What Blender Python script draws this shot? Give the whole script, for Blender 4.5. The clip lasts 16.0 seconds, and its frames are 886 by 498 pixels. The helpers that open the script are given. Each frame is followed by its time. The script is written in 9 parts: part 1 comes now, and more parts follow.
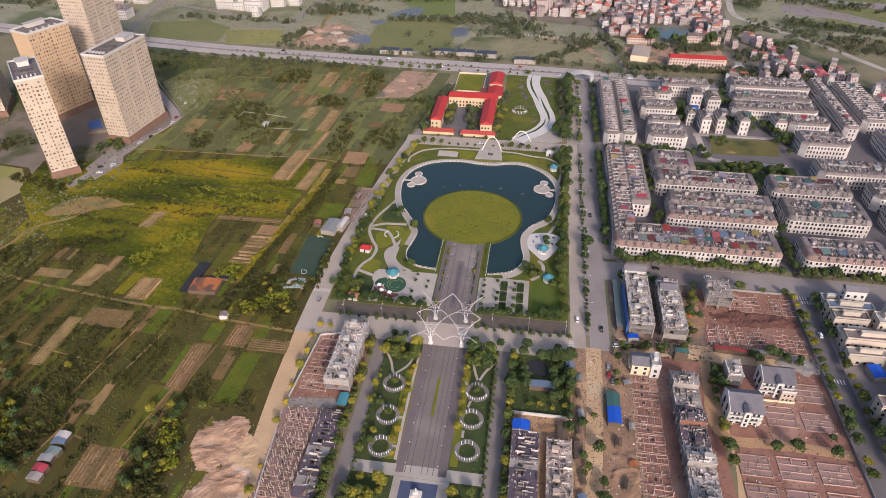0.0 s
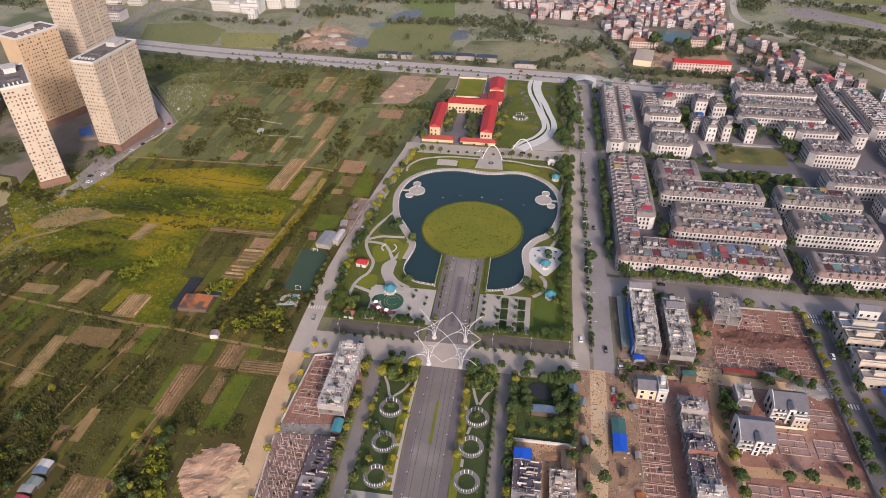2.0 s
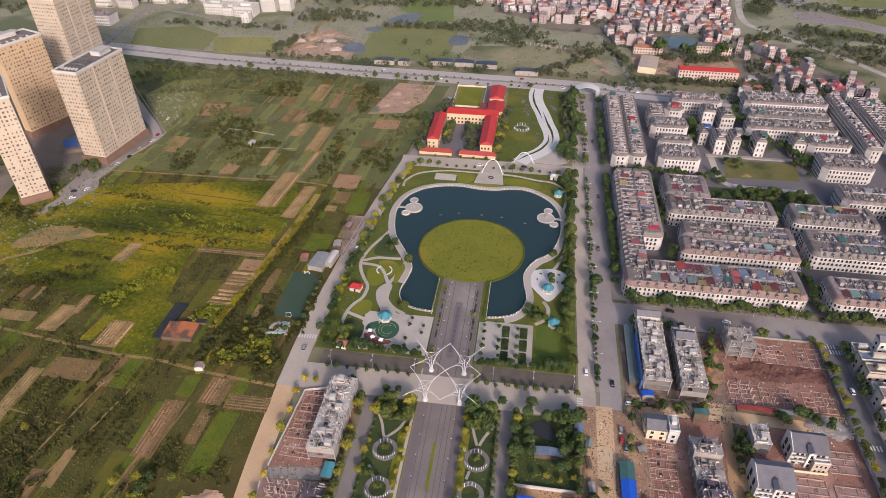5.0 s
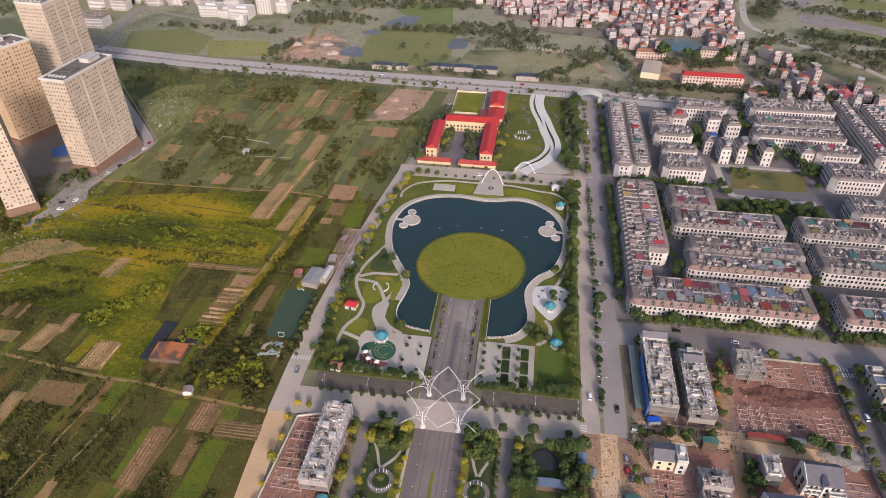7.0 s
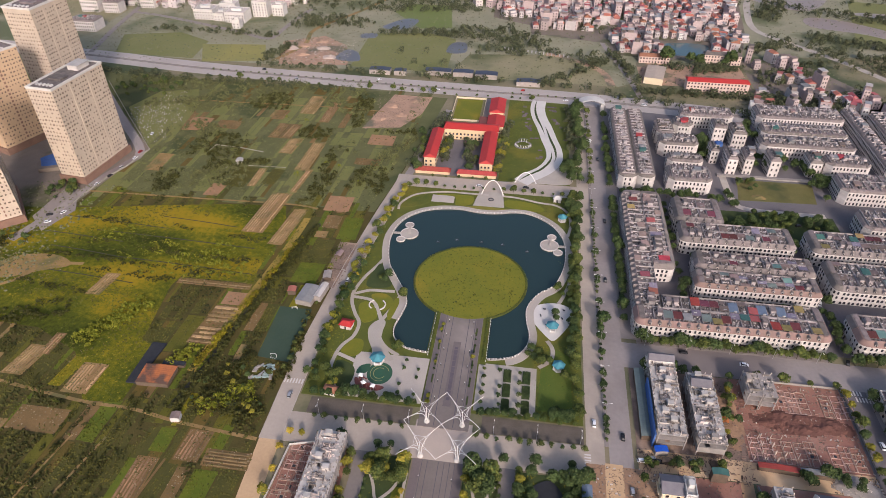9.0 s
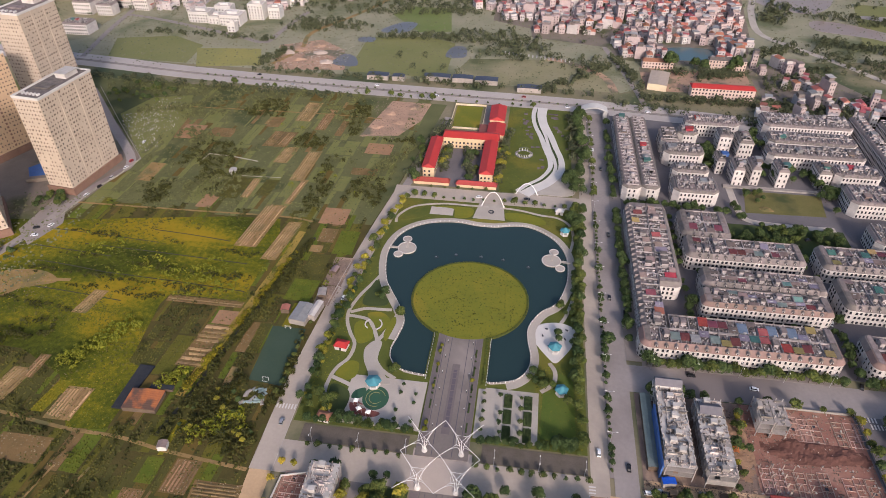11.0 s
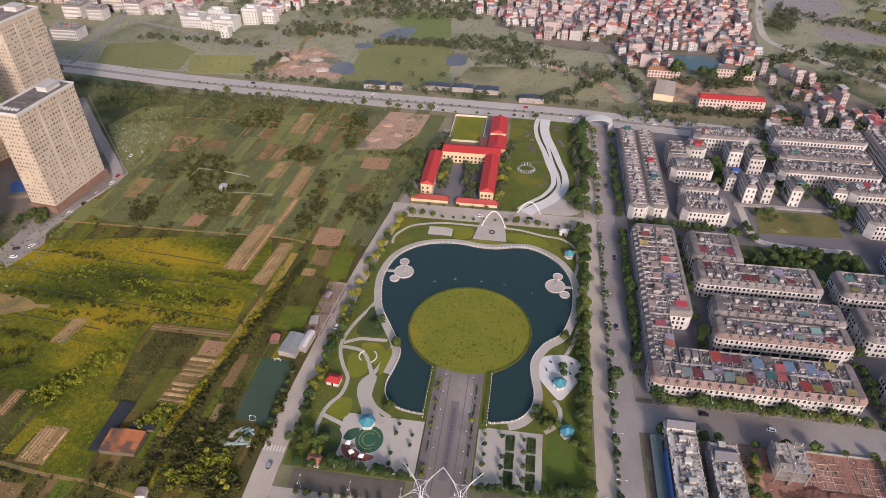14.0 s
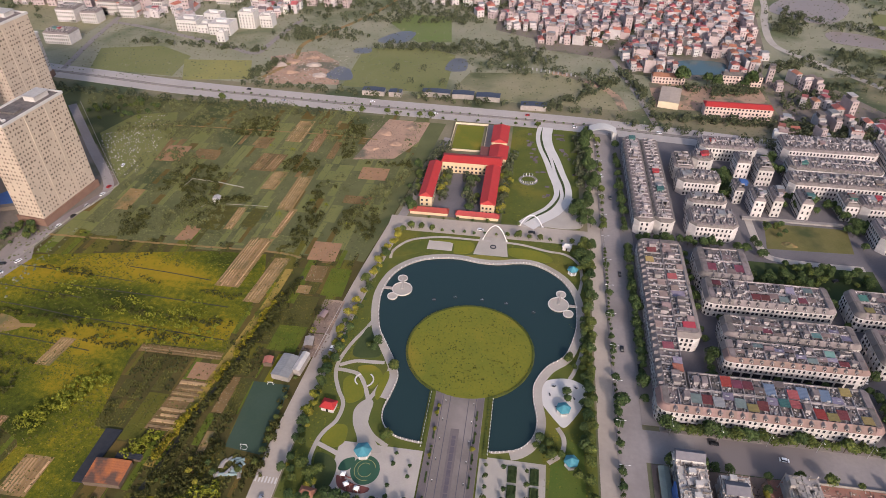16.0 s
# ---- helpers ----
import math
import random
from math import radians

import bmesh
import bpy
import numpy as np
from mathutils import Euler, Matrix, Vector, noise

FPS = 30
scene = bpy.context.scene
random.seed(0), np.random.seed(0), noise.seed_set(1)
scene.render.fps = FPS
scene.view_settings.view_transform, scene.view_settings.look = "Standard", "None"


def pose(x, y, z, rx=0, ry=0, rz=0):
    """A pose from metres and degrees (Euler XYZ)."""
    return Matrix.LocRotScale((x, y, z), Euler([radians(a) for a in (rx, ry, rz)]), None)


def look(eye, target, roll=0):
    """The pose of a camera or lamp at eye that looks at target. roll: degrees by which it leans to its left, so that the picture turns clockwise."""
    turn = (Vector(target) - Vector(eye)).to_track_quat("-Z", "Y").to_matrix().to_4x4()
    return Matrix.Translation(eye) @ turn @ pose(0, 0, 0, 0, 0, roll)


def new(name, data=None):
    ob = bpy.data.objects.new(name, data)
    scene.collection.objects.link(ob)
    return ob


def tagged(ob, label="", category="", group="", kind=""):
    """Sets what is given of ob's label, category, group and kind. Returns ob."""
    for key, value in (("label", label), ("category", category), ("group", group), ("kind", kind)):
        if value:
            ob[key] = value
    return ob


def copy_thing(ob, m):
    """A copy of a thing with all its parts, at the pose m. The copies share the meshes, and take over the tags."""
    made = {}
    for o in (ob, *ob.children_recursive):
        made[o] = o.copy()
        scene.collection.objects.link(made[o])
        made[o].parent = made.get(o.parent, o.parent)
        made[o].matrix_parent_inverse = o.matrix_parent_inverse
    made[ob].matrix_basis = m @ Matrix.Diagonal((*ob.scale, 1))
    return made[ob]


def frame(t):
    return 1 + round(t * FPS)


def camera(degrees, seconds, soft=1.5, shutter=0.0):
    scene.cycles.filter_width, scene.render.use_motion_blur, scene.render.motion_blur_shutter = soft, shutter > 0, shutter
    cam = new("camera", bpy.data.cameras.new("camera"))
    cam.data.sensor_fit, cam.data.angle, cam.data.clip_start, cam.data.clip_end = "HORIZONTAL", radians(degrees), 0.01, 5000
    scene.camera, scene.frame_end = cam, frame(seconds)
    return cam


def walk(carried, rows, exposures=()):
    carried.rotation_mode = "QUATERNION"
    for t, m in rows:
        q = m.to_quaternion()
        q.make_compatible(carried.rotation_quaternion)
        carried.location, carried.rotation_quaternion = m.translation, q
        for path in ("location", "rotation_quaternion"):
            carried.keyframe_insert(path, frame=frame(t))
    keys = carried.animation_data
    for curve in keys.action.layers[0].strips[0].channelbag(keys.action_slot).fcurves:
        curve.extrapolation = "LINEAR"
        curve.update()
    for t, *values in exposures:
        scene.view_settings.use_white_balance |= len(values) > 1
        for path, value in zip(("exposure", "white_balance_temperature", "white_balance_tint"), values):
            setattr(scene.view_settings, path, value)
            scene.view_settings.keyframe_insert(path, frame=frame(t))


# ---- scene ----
# camera: a drone gliding forward at about 250 m, looking down and ahead
cam = camera(68.94, 16.0, soft=0.5)
PATH = [  # seconds, x, y, z, pitch, roll, yaw
    (0, 35.75, -340.97, 250.00, 53.234, 0.231, 8.300),
    (1, 34.75, -332.92, 250.42, 53.142, 0.192, 8.300),
    (2, 33.76, -324.81, 250.84, 53.049, 0.157, 8.295),
    (3, 32.79, -316.64, 251.26, 52.956, 0.124, 8.286),
    (4, 31.84, -308.43, 251.68, 52.861, 0.093, 8.274),
    (5, 30.90, -300.18, 252.09, 52.767, 0.064, 8.261),
    (6, 29.96, -291.90, 252.51, 52.674, 0.037, 8.247),
    (7, 29.04, -283.59, 252.92, 52.582, 0.010, 8.233),
    (8, 28.11, -275.27, 253.32, 52.491, -0.016, 8.222),
    (9, 27.18, -266.94, 253.72, 52.402, -0.041, 8.212),
    (10, 26.25, -258.60, 254.11, 52.317, -0.067, 8.207),
    (11, 25.32, -250.27, 254.49, 52.234, -0.093, 8.207),
    (12, 24.37, -241.95, 254.86, 52.155, -0.120, 8.212),
    (13, 23.41, -233.65, 255.22, 52.080, -0.149, 8.224),
    (14, 22.43, -225.37, 255.57, 52.010, -0.179, 8.245),
    (15, 21.43, -217.13, 255.90, 51.945, -0.211, 8.274),
    (16, 20.41, -208.93, 256.22, 51.885, -0.245, 8.314),
]
walk(cam, [(t, pose(x, y, z, rx, ry, rz)) for t, x, y, z, rx, ry, rz in PATH], exposures=[(0, 0.25, 5920, 15), (16, 0.25, 5920, 15)])

# ---- light: low, hazy sun behind the camera and a soft sky ----
SUN_AZ, SUN_EL = 158.0, 27.0   # degrees clockwise from +y, and above the horizon
world = bpy.data.worlds.new("hazy_sky")
scene.world = world
world.use_nodes = True
wt = world.node_tree
sky = wt.nodes.new("ShaderNodeTexSky")
sky.sky_type = "NISHITA"
sky.sun_disc = False
sky.sun_elevation = radians(SUN_EL)
sky.sun_rotation = radians(SUN_AZ)
sky.air_density, sky.dust_density, sky.ozone_density = 1.0, 4.0, 1.0
wt.links.new(sky.outputs[0], wt.nodes["Background"].inputs[0])
wt.nodes["Background"].inputs[1].default_value = 0.15
sun_data = bpy.data.lights.new("sun", "SUN")
sun_data.energy, sun_data.angle, sun_data.color = 2.6, radians(7.0), (1.0, 0.84, 0.715)
sun = new("sun", sun_data)
_a, _e = radians(SUN_AZ), radians(SUN_EL)
sun.matrix_world = look((0, 0, 500), (-math.sin(_a) * 500, -math.cos(_a) * 500, 500 - 500 * math.tan(_e)))

# ---- materials ----
def rgb(*c):
    return (*c, 1.0)


def mat(name, a, b=None, scale=0.5, fine=6.0, mix=0.5, rough=0.85, bump=0.15, metal=0.0, spread=0.0, spot=None, spots=0.0):
    """A procedural surface: two colours mixed by coarse and fine noise in metres, with relief; spread varies it from object to object."""
    m = bpy.data.materials.new(name)
    m.use_nodes = True
    nt = m.node_tree
    N, L = nt.nodes, nt.links
    bsdf = N["Principled BSDF"]
    bsdf.inputs["Roughness"].default_value = rough
    bsdf.inputs["Metallic"].default_value = metal
    bsdf.inputs["Specular IOR Level"].default_value = 0.25
    b = b or tuple(x * 0.72 for x in a)
    geo = N.new("ShaderNodeNewGeometry")
    n1 = N.new("ShaderNodeTexNoise")
    n1.inputs["Scale"].default_value, n1.inputs["Detail"].default_value = scale, 5.0
    n2 = N.new("ShaderNodeTexNoise")
    n2.inputs["Scale"].default_value, n2.inputs["Detail"].default_value = fine, 3.0
    for n in (n1, n2):
        L.new(geo.outputs["Position"], n.inputs["Vector"])
    add = N.new("ShaderNodeMath")
    add.operation = "MULTIPLY_ADD"
    L.new(n1.outputs["Fac"], add.inputs[0])
    add.inputs[1].default_value = 2.2
    L.new(n2.outputs["Fac"], add.inputs[2])
    rng = N.new("ShaderNodeMapRange")
    L.new(add.outputs[0], rng.inputs["Value"])
    rng.inputs["From Min"].default_value, rng.inputs["From Max"].default_value = 1.6 - 0.9 * (1 - mix) - 0.35, 1.6 + 0.55
    mx = N.new("ShaderNodeMix")
    mx.data_type = "RGBA"
    mx.inputs["A"].default_value, mx.inputs["B"].default_value = rgb(*a), rgb(*b)
    L.new(rng.outputs[0], mx.inputs["Factor"])
    col = mx.outputs["Result"]
    if spot:
        n3 = N.new("ShaderNodeTexNoise")
        n3.inputs["Scale"].default_value, n3.inputs["Detail"].default_value = scale * 0.37, 6.0
        L.new(geo.outputs["Position"], n3.inputs["Vector"])
        r3 = N.new("ShaderNodeMapRange")
        L.new(n3.outputs["Fac"], r3.inputs["Value"])
        r3.inputs["From Min"].default_value, r3.inputs["From Max"].default_value = 0.62 - 0.3 * spots, 0.72 - 0.3 * spots
        m3 = N.new("ShaderNodeMix")
        m3.data_type = "RGBA"
        L.new(r3.outputs[0], m3.inputs["Factor"])
        L.new(col, m3.inputs["A"])
        m3.inputs["B"].default_value = rgb(*spot)
        col = m3.outputs["Result"]
    if spread:
        info = N.new("ShaderNodeObjectInfo")
        hs = N.new("ShaderNodeHueSaturation")
        r4 = N.new("ShaderNodeMapRange")
        L.new(info.outputs["Random"], r4.inputs["Value"])
        r4.inputs["To Min"].default_value, r4.inputs["To Max"].default_value = 1 - spread, 1 + spread
        L.new(r4.outputs[0], hs.inputs["Value"])
        r5 = N.new("ShaderNodeMapRange")
        L.new(info.outputs["Random"], r5.inputs["Value"])
        r5.inputs["To Min"].default_value, r5.inputs["To Max"].default_value = 0.5 + spread * 0.08, 0.5 - spread * 0.08
        L.new(r5.outputs[0], hs.inputs["Hue"])
        L.new(col, hs.inputs["Color"])
        col = hs.outputs["Color"]
    L.new(col, bsdf.inputs["Base Color"])
    if bump:
        bp = N.new("ShaderNodeBump")
        bp.inputs["Strength"].default_value, bp.inputs["Distance"].default_value = bump, 0.25
        L.new(add.outputs[0], bp.inputs["Height"])
        L.new(bp.outputs[0], bsdf.inputs["Normal"])
    return m


def leafy(name, a, b, spread=0.25):
    """Foliage whose leaves differ leaf by leaf and tree by tree."""
    m = bpy.data.materials.new(name)
    m.use_nodes = True
    nt = m.node_tree
    N, L = nt.nodes, nt.links
    bsdf = N["Principled BSDF"]
    bsdf.inputs["Roughness"].default_value = 0.75
    bsdf.inputs["Specular IOR Level"].default_value = 0.15
    geo, info = N.new("ShaderNodeNewGeometry"), N.new("ShaderNodeObjectInfo")
    mx = N.new("ShaderNodeMix")
    mx.data_type = "RGBA"
    mx.inputs["A"].default_value, mx.inputs["B"].default_value = rgb(*a), rgb(*b)
    L.new(geo.outputs["Random Per Island"], mx.inputs["Factor"])
    hs = N.new("ShaderNodeHueSaturation")
    r = N.new("ShaderNodeMapRange")
    L.new(info.outputs["Random"], r.inputs["Value"])
    r.inputs["To Min"].default_value, r.inputs["To Max"].default_value = 1 - spread, 1 + spread
    L.new(r.outputs[0], hs.inputs["Value"])
    r2 = N.new("ShaderNodeMapRange")
    L.new(info.outputs["Random"], r2.inputs["Value"])
    r2.inputs["To Min"].default_value, r2.inputs["To Max"].default_value = 0.515, 0.485
    L.new(r2.outputs[0], hs.inputs["Hue"])
    L.new(mx.outputs["Result"], hs.inputs["Color"])
    patch = N.new("ShaderNodeTexNoise")
    patch.inputs["Scale"].default_value, patch.inputs["Detail"].default_value = 0.16, 3.0
    L.new(geo.outputs["Position"], patch.inputs["Vector"])
    pr = N.new("ShaderNodeMapRange")
    L.new(patch.outputs["Fac"], pr.inputs["Value"])
    pr.inputs["From Min"].default_value, pr.inputs["From Max"].default_value = 0.3, 0.7
    pr.inputs["To Min"].default_value, pr.inputs["To Max"].default_value = 0.7, 1.3
    hv = N.new("ShaderNodeHueSaturation")
    L.new(pr.outputs[0], hv.inputs["Value"])
    L.new(hs.outputs["Color"], hv.inputs["Color"])
    L.new(hv.outputs["Color"], bsdf.inputs["Base Color"])
    return m


def plain(name, c, rough=0.5, metal=0.0, spec=0.4):
    m = bpy.data.materials.new(name)
    m.use_nodes = True
    b = m.node_tree.nodes["Principled BSDF"]
    b.inputs["Base Color"].default_value = rgb(*c)
    b.inputs["Roughness"].default_value, b.inputs["Metallic"].default_value = rough, metal
    b.inputs["Specular IOR Level"].default_value = spec
    return m


def meadow_grass():
    """Grassland drawn out east to west: dark weeds, green, olive and golden grass in long patches with fine grain."""
    m = bpy.data.materials.new("meadow_grass")
    m.use_nodes = True
    N, L = m.node_tree.nodes, m.node_tree.links
    bsdf = N["Principled BSDF"]
    bsdf.inputs["Roughness"].default_value, bsdf.inputs["Specular IOR Level"].default_value = 0.95, 0.1
    geo, stretch = N.new("ShaderNodeNewGeometry"), N.new("ShaderNodeMapping")
    stretch.inputs["Scale"].default_value = (0.45, 1.0, 1.0)
    L.new(geo.outputs["Position"], stretch.inputs["Vector"])
    value = None
    for scale, detail, share in ((0.026, 3.0, 1.0), (0.35, 4.0, 0.30), (1.6, 2.0, 0.22)):
        n = N.new("ShaderNodeTexNoise")
        n.inputs["Scale"].default_value, n.inputs["Detail"].default_value = scale, detail
        L.new(stretch.outputs[0] if scale < 0.1 else geo.outputs["Position"], n.inputs["Vector"])
        a = N.new("ShaderNodeMath")
        a.operation = "MULTIPLY_ADD"
        L.new(n.outputs["Fac"], a.inputs[0])
        a.inputs[1].default_value = share
        if value is None:
            a.inputs[2].default_value = -0.26
        else:
            L.new(value, a.inputs[2])
        value = a.outputs[0]
    ramp = N.new("ShaderNodeValToRGB")
    L.new(value, ramp.inputs["Fac"])
    stops = [(0.34, (0.036, 0.045, 0.008)), (0.45, (0.072, 0.082, 0.009)), (0.53, (0.125, 0.122, 0.010)), (0.62, (0.245, 0.178, 0.011)), (0.75, (0.30, 0.20, 0.014))]
    e = ramp.color_ramp.elements
    while len(e) < len(stops):
        e.new(0.5)
    for k, (at, c) in zip(e, stops):
        k.position, k.color = at, rgb(*c)
    L.new(ramp.outputs["Color"], bsdf.inputs["Base Color"])
    bp = N.new("ShaderNodeBump")
    bp.inputs["Strength"].default_value, bp.inputs["Distance"].default_value = 0.5, 0.3
    L.new(value, bp.inputs["Height"])
    L.new(bp.outputs[0], bsdf.inputs["Normal"])
    return m


M = {}
# colour lifted a little for haze over its far reaches
M["ground"] = mat("rough_ground", (0.135, 0.13, 0.062), (0.235, 0.195, 0.125), 0.03, 0.5, 0.5, 0.95, 0.3, spot=(0.07, 0.085, 0.04), spots=0.4)
M["field"] = [
    mat("dark_crops", (0.048, 0.05, 0.012), (0.088, 0.078, 0.018), 0.09, 1.6, 0.5, 0.95, 0.5),
    mat("weedy_field", (0.075, 0.082, 0.009), (0.125, 0.108, 0.015), 0.07, 1.1, 0.5, 0.95, 0.5),
    mat("yellow_grass", (0.22, 0.168, 0.007), (0.115, 0.124, 0.008), 0.05, 0.9, 0.5, 0.95, 0.5),
    mat("vegetable_green", (0.06, 0.094, 0.009), (0.115, 0.13, 0.012), 0.1, 1.5, 0.5, 0.95, 0.5),
    mat("scrub", (0.046, 0.043, 0.012), (0.09, 0.069, 0.018), 0.08, 1.3, 0.5, 0.95, 0.6),
]
M["meadow"] = meadow_grass()
M["soil"] = mat("tilled_soil", (0.239, 0.141, 0.059), (0.13, 0.0892, 0.0328), 0.12, 2.0, 0.5, 0.95, 0.5)
M["soil_pale"] = mat("dry_soil", (0.322, 0.204, 0.0861), (0.198, 0.131, 0.0492), 0.15, 2.0, 0.5, 0.95, 0.5, spot=(0.146, 0.126, 0.0492), spots=0.3)
M["orange_soil"] = mat("orange_soil", (0.36, 0.20, 0.10), (0.26, 0.15, 0.085), 0.1, 1.4, 0.5, 0.95, 0.5)
M["red_soil"] = mat("red_brown_soil", (0.225, 0.10, 0.075), (0.31, 0.16, 0.115), 0.09, 1.0, 0.5, 0.95, 0.5, spot=(0.36, 0.215, 0.165), spots=0.25)
M["dirt_road"] = mat("sandy_dirt", (0.60, 0.41, 0.235), (0.45, 0.30, 0.17), 0.06, 0.8, 0.5, 0.95, 0.3, spot=(0.52, 0.40, 0.27), spots=0.25)
M["lawn"] = mat("park_lawn", (0.066, 0.088, 0.016), (0.105, 0.112, 0.02), 0.08, 1.4, 0.5, 0.95, 0.4, spot=(0.14, 0.128, 0.02), spots=0.25)
# lit copy of the lawn: sunlight is put into the brighter yellow green
M["lawn_lit"] = mat("sunlit_lawn", (0.195, 0.175, 0.016), (0.125, 0.14, 0.016), 0.05, 0.8, 0.5, 0.95, 0.4, spot=(0.245, 0.185, 0.02), spots=0.3)
M["asphalt"] = mat("worn_asphalt", (0.215, 0.187, 0.178), (0.315, 0.272, 0.252), 0.03, 0.5, 0.5, 0.9, 0.1, spot=(0.19, 0.16, 0.15), spots=0.3)
# asphalt copy whose darker colour holds the tree shade of the estate lanes
M["asphalt_dark"] = mat("asphalt_shade_in_colour", (0.115, 0.102, 0.104), (0.165, 0.147, 0.148), 0.05, 0.8, 0.5, 0.9, 0.1)
M["paving"] = mat("pale_paving", (0.47, 0.41, 0.35), (0.37, 0.325, 0.28), 0.08, 1.5, 0.5, 0.85, 0.1, spread=0.06, spot=(0.33, 0.285, 0.24), spots=0.25)
M["paving_grey"] = mat("grey_paving", (0.27, 0.23, 0.21), (0.22, 0.19, 0.175), 0.08, 1.2, 0.5, 0.85, 0.1, spread=0.06)
M["paving_mauve"] = mat("mauve_paving", (0.18, 0.147, 0.14), (0.14, 0.114, 0.112), 0.1, 1.2, 0.5, 0.8, 0.1, spread=0.08)
M["paving_white"] = mat("white_paving", (0.62, 0.58, 0.54), (0.54, 0.50, 0.46), 0.1, 2.0, 0.5, 0.8, 0.1)
M["water"] = plain("lake_water", (0.02, 0.038, 0.036), 0.10, 0.0, 0.42)
M["pond"] = plain("pond_water", (0.05, 0.055, 0.04), 0.12, 0.0, 0.5)
M["turf"] = mat("dark_turf", (0.034, 0.06, 0.038), (0.05, 0.075, 0.05), 0.06, 0.8, 0.5, 0.95, 0.1, spot=(0.06, 0.08, 0.045), spots=0.25)
M["wall_white"] = mat("cream_render", (0.64, 0.59, 0.545), (0.44, 0.40, 0.37), 0.22, 1.6, 0.5, 0.8, 0.05, spread=0.1)
M["wall_tower"] = mat("beige_tower_render", (0.53, 0.435, 0.34), (0.43, 0.35, 0.275), 0.08, 1.0, 0.5, 0.8, 0.04)
M["wall_orange"] = mat("ochre_tower_render", (0.56, 0.395, 0.245), (0.47, 0.33, 0.21), 0.1, 1.2, 0.5, 0.8, 0.04)
M["concrete"] = mat("raw_concrete", (0.36, 0.32, 0.285), (0.25, 0.22, 0.20), 0.3, 2.2, 0.5, 0.9, 0.2, spread=0.12)
M["terrace"] = mat("roof_terrace_screed", (0.255, 0.21, 0.19), (0.115, 0.095, 0.09), 0.3, 2.5, 0.5, 0.9, 0.2, spread=0.3)
M["roof_grey"] = mat("grey_brown_roof_tile", (0.145, 0.122, 0.113), (0.225, 0.19, 0.172), 0.4, 3.0, 0.5, 0.8, 0.25, spread=0.2)
M["roof_red"] = mat("school_red_roof", (0.44, 0.035, 0.032), (0.36, 0.035, 0.03), 0.2, 2.0, 0.5, 0.6, 0.15)
M["roof_tile"] = mat("terracotta_roof", (0.36, 0.15, 0.09), (0.28, 0.12, 0.08), 0.3, 2.0, 0.5, 0.8, 0.25, spread=0.15)
M["glass"] = plain("dark_window_glass", (0.025, 0.026, 0.03), 0.15, 0.0, 0.5)
M["sheet_red"] = mat("red_sheet_roof", (0.36, 0.05, 0.045), (0.26, 0.045, 0.04), 0.4, 3, 0.5, 0.55, 0.1, spread=0.2)
M["sheet_green"] = mat("green_sheet_roof", (0.07, 0.17, 0.14), (0.06, 0.125, 0.11), 0.4, 3, 0.5, 0.55, 0.1, spread=0.25)
M["sheet_grey"] = mat("grey_sheet_roof", (0.27, 0.265, 0.26), (0.2, 0.195, 0.19), 0.4, 3, 0.5, 0.55, 0.1, spread=0.25)
M["sheet_blue"] = mat("blue_tarpaulin", (0.02, 0.10, 0.55), (0.02, 0.08, 0.40), 0.4, 3, 0.5, 0.5, 0.2)
M["teal"] = mat("teal_roof", (0.085, 0.27, 0.31), (0.06, 0.20, 0.24), 0.4, 3, 0.5, 0.6, 0.1)
M["steel_white"] = plain("white_painted_steel", (0.80, 0.77, 0.73), 0.45)
M["steel"] = plain("galvanised_steel", (0.5, 0.5, 0.5), 0.4, 0.8)
M["brick"] = mat("red_brick", (0.27, 0.125, 0.085), (0.21, 0.10, 0.07), 0.5, 3.0, 0.5, 0.9, 0.2)
M["timber"] = mat("old_timber", (0.16, 0.11, 0.075), (0.10, 0.075, 0.055), 0.4, 3.0, 0.5, 0.9, 0.2)
M["trunk"] = mat("bark", (0.10, 0.075, 0.05), (0.07, 0.055, 0.04), 1.0, 5.0, 0.5, 0.95, 0.3)
M["leaf_dark"] = leafy("dark_leaves", (0.022, 0.042, 0.014), (0.06, 0.085, 0.026))
M["leaf_mid"] = leafy("green_leaves", (0.03, 0.05, 0.013), (0.088, 0.105, 0.024))
M["leaf_yellow"] = leafy("yellow_green_leaves", (0.095, 0.11, 0.014), (0.23, 0.205, 0.024))
M["leaf_gold"] = leafy("golden_leaves", (0.19, 0.165, 0.015), (0.36, 0.285, 0.03))
M["bed_pale"] = leafy("dry_bed_soil", (0.208, 0.136, 0.0615), (0.478, 0.31, 0.156))
M["bed_brown"] = leafy("brown_bed_soil", (0.114, 0.0825, 0.0369), (0.343, 0.209, 0.111))
# northern field colours, lighter and greyer to hold the haze
M["field_north"] = mat("hazed_crops", (0.085, 0.094, 0.034), (0.125, 0.124, 0.05), 0.07, 1.2, 0.5, 0.95, 0.5, spot=(0.06, 0.07, 0.026), spots=0.3)
M["field_north_bright"] = mat("hazed_green_field", (0.125, 0.137, 0.04), (0.175, 0.168, 0.056), 0.06, 1.0, 0.5, 0.95, 0.5)
M["ditch"] = mat("dark_ditch_mud", (0.028, 0.026, 0.018), (0.045, 0.042, 0.026), 0.3, 2.0, 0.5, 0.6, 0.1)
M["highway"] = mat("pale_worn_highway", (0.34, 0.30, 0.275), (0.43, 0.38, 0.345), 0.03, 0.4, 0.5, 0.9, 0.1)
M["field_brown"] = mat("brown_stubble", (0.149, 0.093, 0.024), (0.0876, 0.0688, 0.0144), 0.1, 1.4, 0.5, 0.95, 0.5)
